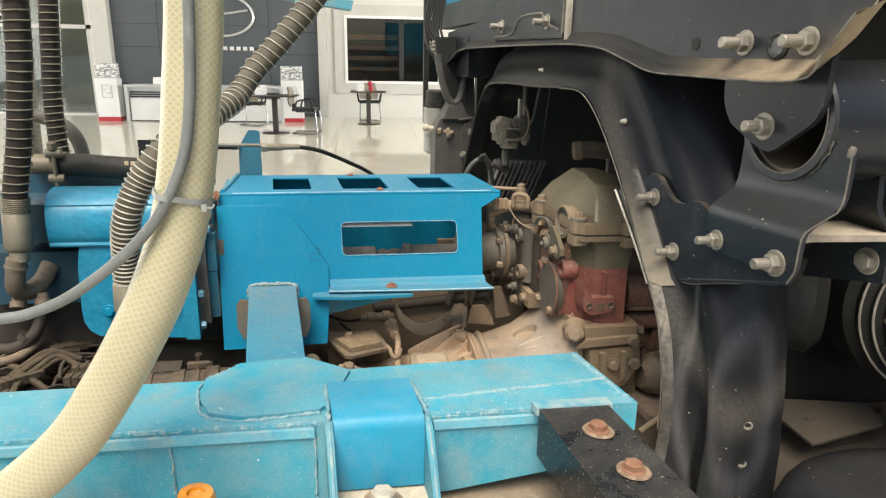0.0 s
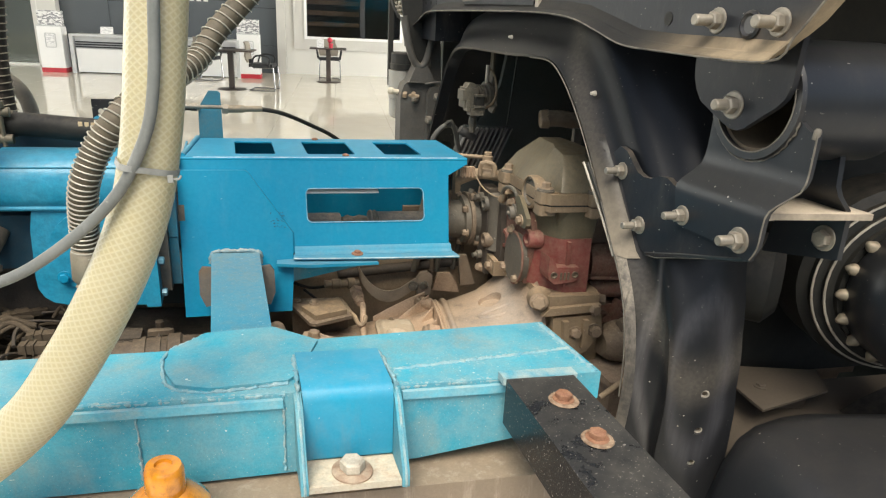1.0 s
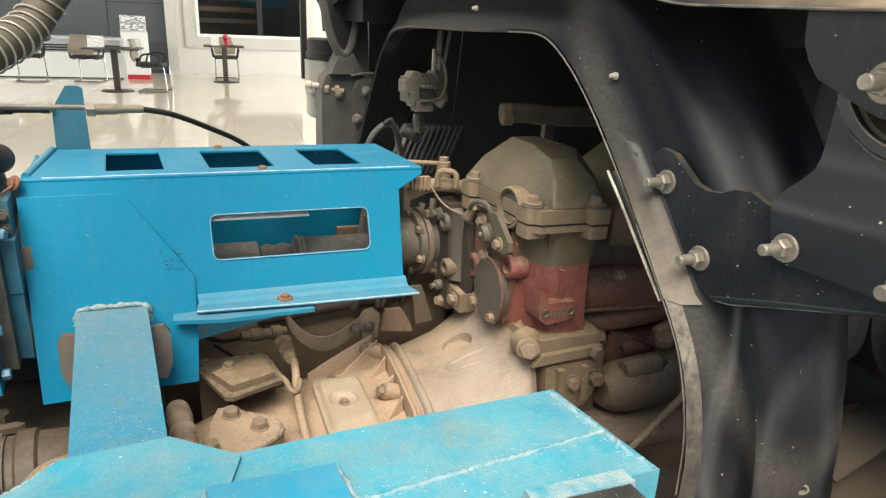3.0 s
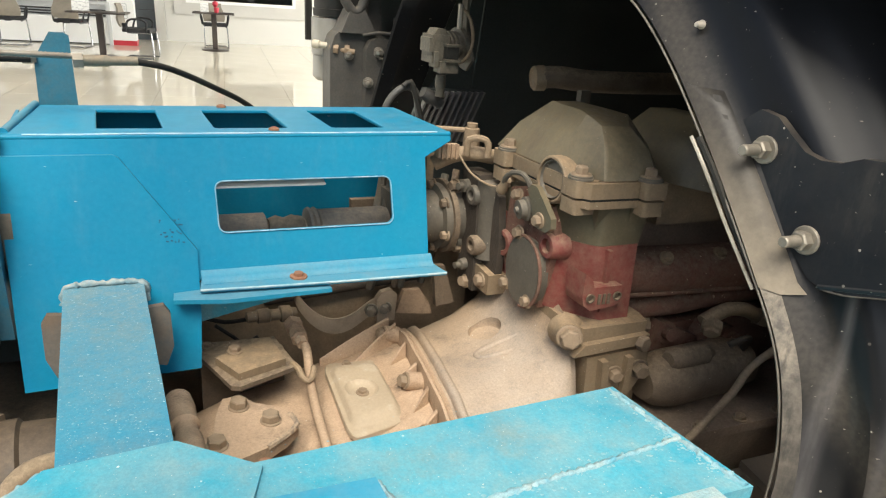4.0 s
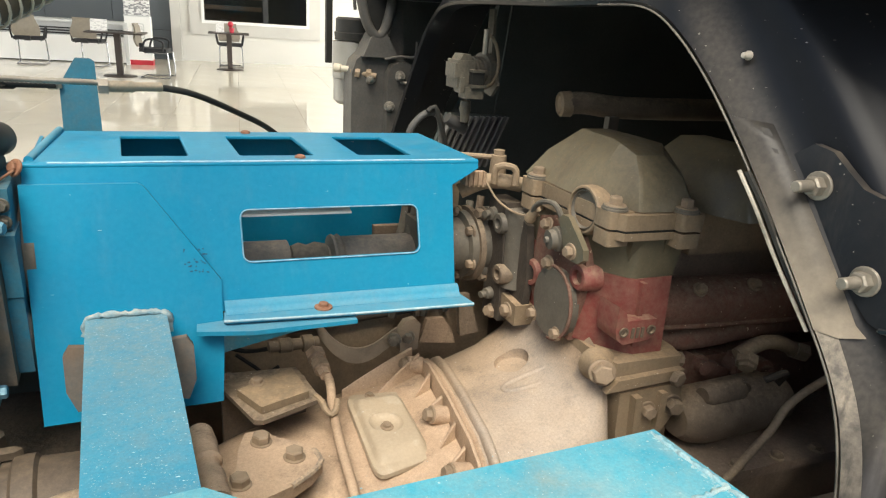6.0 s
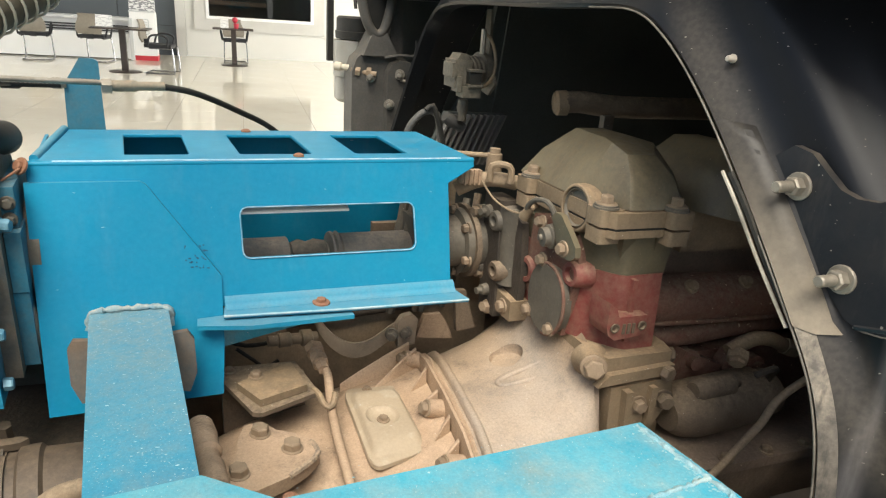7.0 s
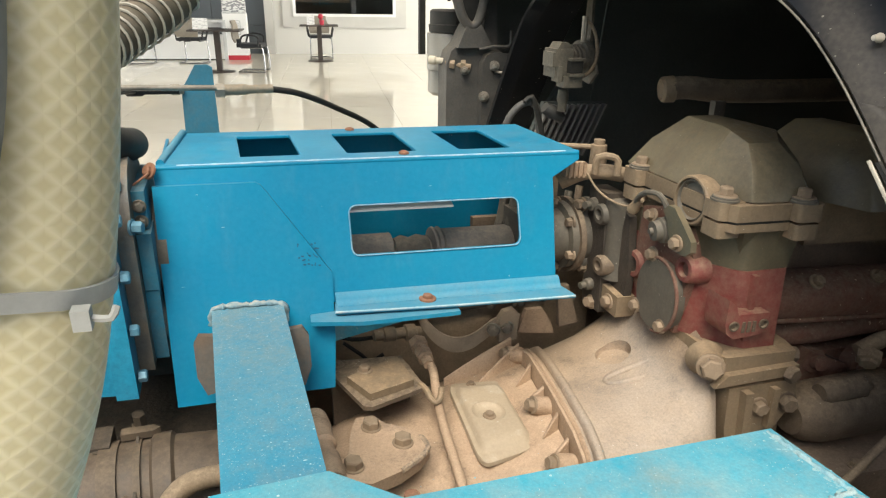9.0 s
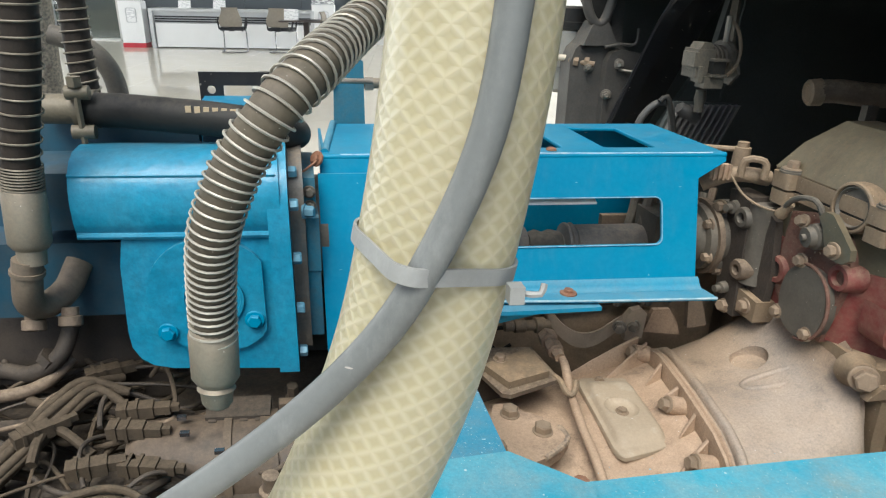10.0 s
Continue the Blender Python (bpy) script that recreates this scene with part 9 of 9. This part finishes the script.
for k in range(4):
    part("relay_rib", bevel(box(N(), (-0.180 + k * 0.024, 1.684, 0.75), (-0.168 + k * 0.024, 1.690, 0.786)), 0.001, 1), GRIME, nest)
for u, v, w, a in ((-0.285, 1.712, 0.795, 4), (-0.29, 1.668, 0.79, -4), (-0.33, 1.60, 0.78, 12), (-0.42, 1.66, 0.80, 40), (-0.26, 1.60, 0.775, -8), (-0.36, 1.82, 0.80, 25)):
    bm = N()
    box(bm, (-0.035, -0.012, -0.010), (0.02, 0.012, 0.010))
    box(bm, (0.0205, -0.009, -0.007), (0.045, 0.009, 0.007))
    for q_ in (-0.024, -0.008):
        box(bm, (q_, -0.0145, -0.0125), (q_ + 0.005, 0.0145, 0.0125))
    box(bm, (0.0455, -0.0055, -0.005), (0.058, 0.0055, 0.005))
    bevel(bm, 0.0015)
    bmesh.ops.transform(bm, matrix=pose(u, v, w, 0, 0, a), verts=bm.verts)
    part("plug", bm, LOOM, nest)
for u, v in ((-0.225, 1.685), (-0.215, 1.645), (-0.16, 1.60)):
    part("silver_tag", block((u, v - 0.004, 0.793), (u + 0.014, v + 0.004, 0.799), 0.001), CHROME, nest, "bare silver tag")
pipes = thing("return_pipes", (-0.42, 1.8, 0.85), "grimy bent pipes beside the pump", "pipe")
part("pipe", tube(N(), [(-0.70, 1.86, 0.80), (-0.54, 1.83, 0.805), (-0.47, 1.80, 0.815), (-0.42, 1.80, 0.85), (-0.40, 1.83, 0.90)], 0.014, 12), GRIME, pipes)
part("pipe", tube(N(), [(-0.70, 1.79, 0.785), (-0.55, 1.77, 0.79), (-0.46, 1.78, 0.80), (-0.41, 1.82, 0.83)], 0.011, 12), DUST_DARK, pipes)
part("pipe", tube(N(), [(-0.72, 1.93, 0.83), (-0.56, 1.90, 0.84), (-0.44, 1.90, 0.86), (-0.36, 1.88, 0.90)], 0.012, 12), GRIME, pipes)
part("collar", lathe(N(), (-0.445, 1.80, 0.835), (0.5, 0, 0.6), [(0, 0.019), (0.016, 0.019)], 6), GRIME, pipes)
for k_ in range(4):
    part("bar", bevel(box(N(), (-0.78, 1.72 + 0.055 * k_, 0.752 + 0.012 * k_), (-0.40, 1.738 + 0.055 * k_, 0.768 + 0.012 * k_)), 0.003), GRIME, pipes)
tray = thing("belly_tray", (-0.4, 1.7, 0.70), "grimy tray carrying the wiring below the pump", "tray")
part("sheet", bevel(box(N(), (-1.4, 1.25, 0.700), (0.20, 2.02, 0.715)), 0.003), GRIME, tray)
fit = thing("hose_fitting", (-0.06, 1.50, 0.78), "dusty hose fitting standing by the beam", "fitting")
part("body", lathe(N(), (-0.08, 1.52, 0.716), (0.03, 0, 1), [(0, 0.008), (0.04, 0.008), (0.042, 0.017), (0.075, 0.017), (0.078, 0.012), (0.10, 0.012)], 14), DUST_DARK, fit)
DRUM_BAND = surface("browned_steel_band", (0.10, 0.072, 0.046), (0.055, 0.041, 0.028), 0.65, scale=24, bump=0.25, dust=0.12, top_dust=0.3, dust_colour=(0.19, 0.14, 0.09))
drum = thing("parking_brake_drum", (0.0, 1.68, 0.70), "brown dusty brake drum with steel bands behind the gearbox", "brake drum")
part("drum", lathe(N(), (-0.30, 1.678, 0.702), (1, 0.02, 0), [(0, 0.0), (0, 0.070), (0.02, 0.082), (0.27, 0.083), (0.275, 0.090), (0.30, 0.090), (0.305, 0.084), (0.43, 0.080), (0.48, 0.06), (0.48, 0)], 40), DRUM_BROWN, drum, smooth=40)
for u, wd in ((-0.155, 0.012), (-0.100, 0.026), (-0.052, 0.010)):
    part("band", lathe(N(), (u, 1.68, 0.702), (1, 0.02, 0), [(0, 0.083), (0, 0.0865), (wd, 0.0865), (wd, 0.083)], 40), DRUM_BAND, drum, "dusty steel band")
part("ledge", bevel(prism(N(), [(-0.072, 1.712), (-0.026, 1.716), (-0.016, 1.724), (-0.026, 1.732), (-0.072, 1.730)], "w", 0.782, 0.793), 0.002), DRUM_BAND, drum)
part("plug", lathe(N(), (-0.05, 1.765, 0.755), (0, -0.2, 1), [(0, 0.014), (0.02, 0.014), (0.022, 0.010), (0.045, 0.010)], 6), DRUM_BAND, drum)
part("wedge", bevel(prism(N(), [(1.60, 0.757), (1.71, 0.790), (1.71, 0.782), (1.60, 0.748)], "u", -0.050, -0.046), 0.001, 1), GRIME, drum)
part("band_tie", tube(N(), [(-0.10, 1.602, 0.752), (-0.085, 1.594, 0.757), (-0.07, 1.598, 0.762), (-0.058, 1.606, 0.765), (-0.048, 1.600, 0.757)], 0.0035, 8), DRUM_BAND, drum)
part("elbow_hose", tube(N(), [(-0.01, 1.50, 0.735), (-0.008, 1.545, 0.765), (0.015, 1.585, 0.782), (0.055, 1.60, 0.786), (0.11, 1.60, 0.78), (0.18, 1.58, 0.76)], 0.015, 12), CAST_DIM, drum)
under = thing("axle_housing", (0, 1.7, 0.45), "dark axle and cross members below the frame", "axle")
part("cross_member", bevel(box(N(), (-1.5, 1.12, 0.42), (1.9, 2.10, 0.46)), 0.01), DARK, under)
for u in (-1.2, 1.55):
    wheel = part("hub", rod(N(), (u, 1.1, 0.42), (u, 1.4, 0.42), 0.08, 20), SOOT, under)
    part("tyre", lathe(N(), (u, 1.02, 0.42), (0, 1, 0), [(0, 0.25), (0.0, 0.38), (0.03, 0.42), (0.22, 0.42), (0.25, 0.38), (0.25, 0.25), (0.0, 0.25)], 40), RUBBER, wheel)
    part("rim", lathe(N(), (u, 1.05, 0.42), (0, 1, 0), [(0, 0.249), (0.02, 0.10), (0.18, 0.10), (0.2, 0.249)], 32), SOOT, wheel)

# ---- floor tiles of the showroom, the stretch between the truck and the counter ----
SIDE = 0.8
me = bpy.data.meshes.new("tile")
bm = bevel(box(N(), (0.0015, 0.0015, 0.0004), (SIDE - 0.0015, SIDE - 0.0015, 0.004)), 0.0012, 1)
bm.to_mesh(me)
bm.free()
me.materials.append(TILE)
for i in range(20):
    for k in range(15):
        t_ = new("tile", me)
        t_.parent = FLOOR_SLAB
        t_.location = (-9.6 + SIDE * i, 5.6 + SIDE * k, 0.0)
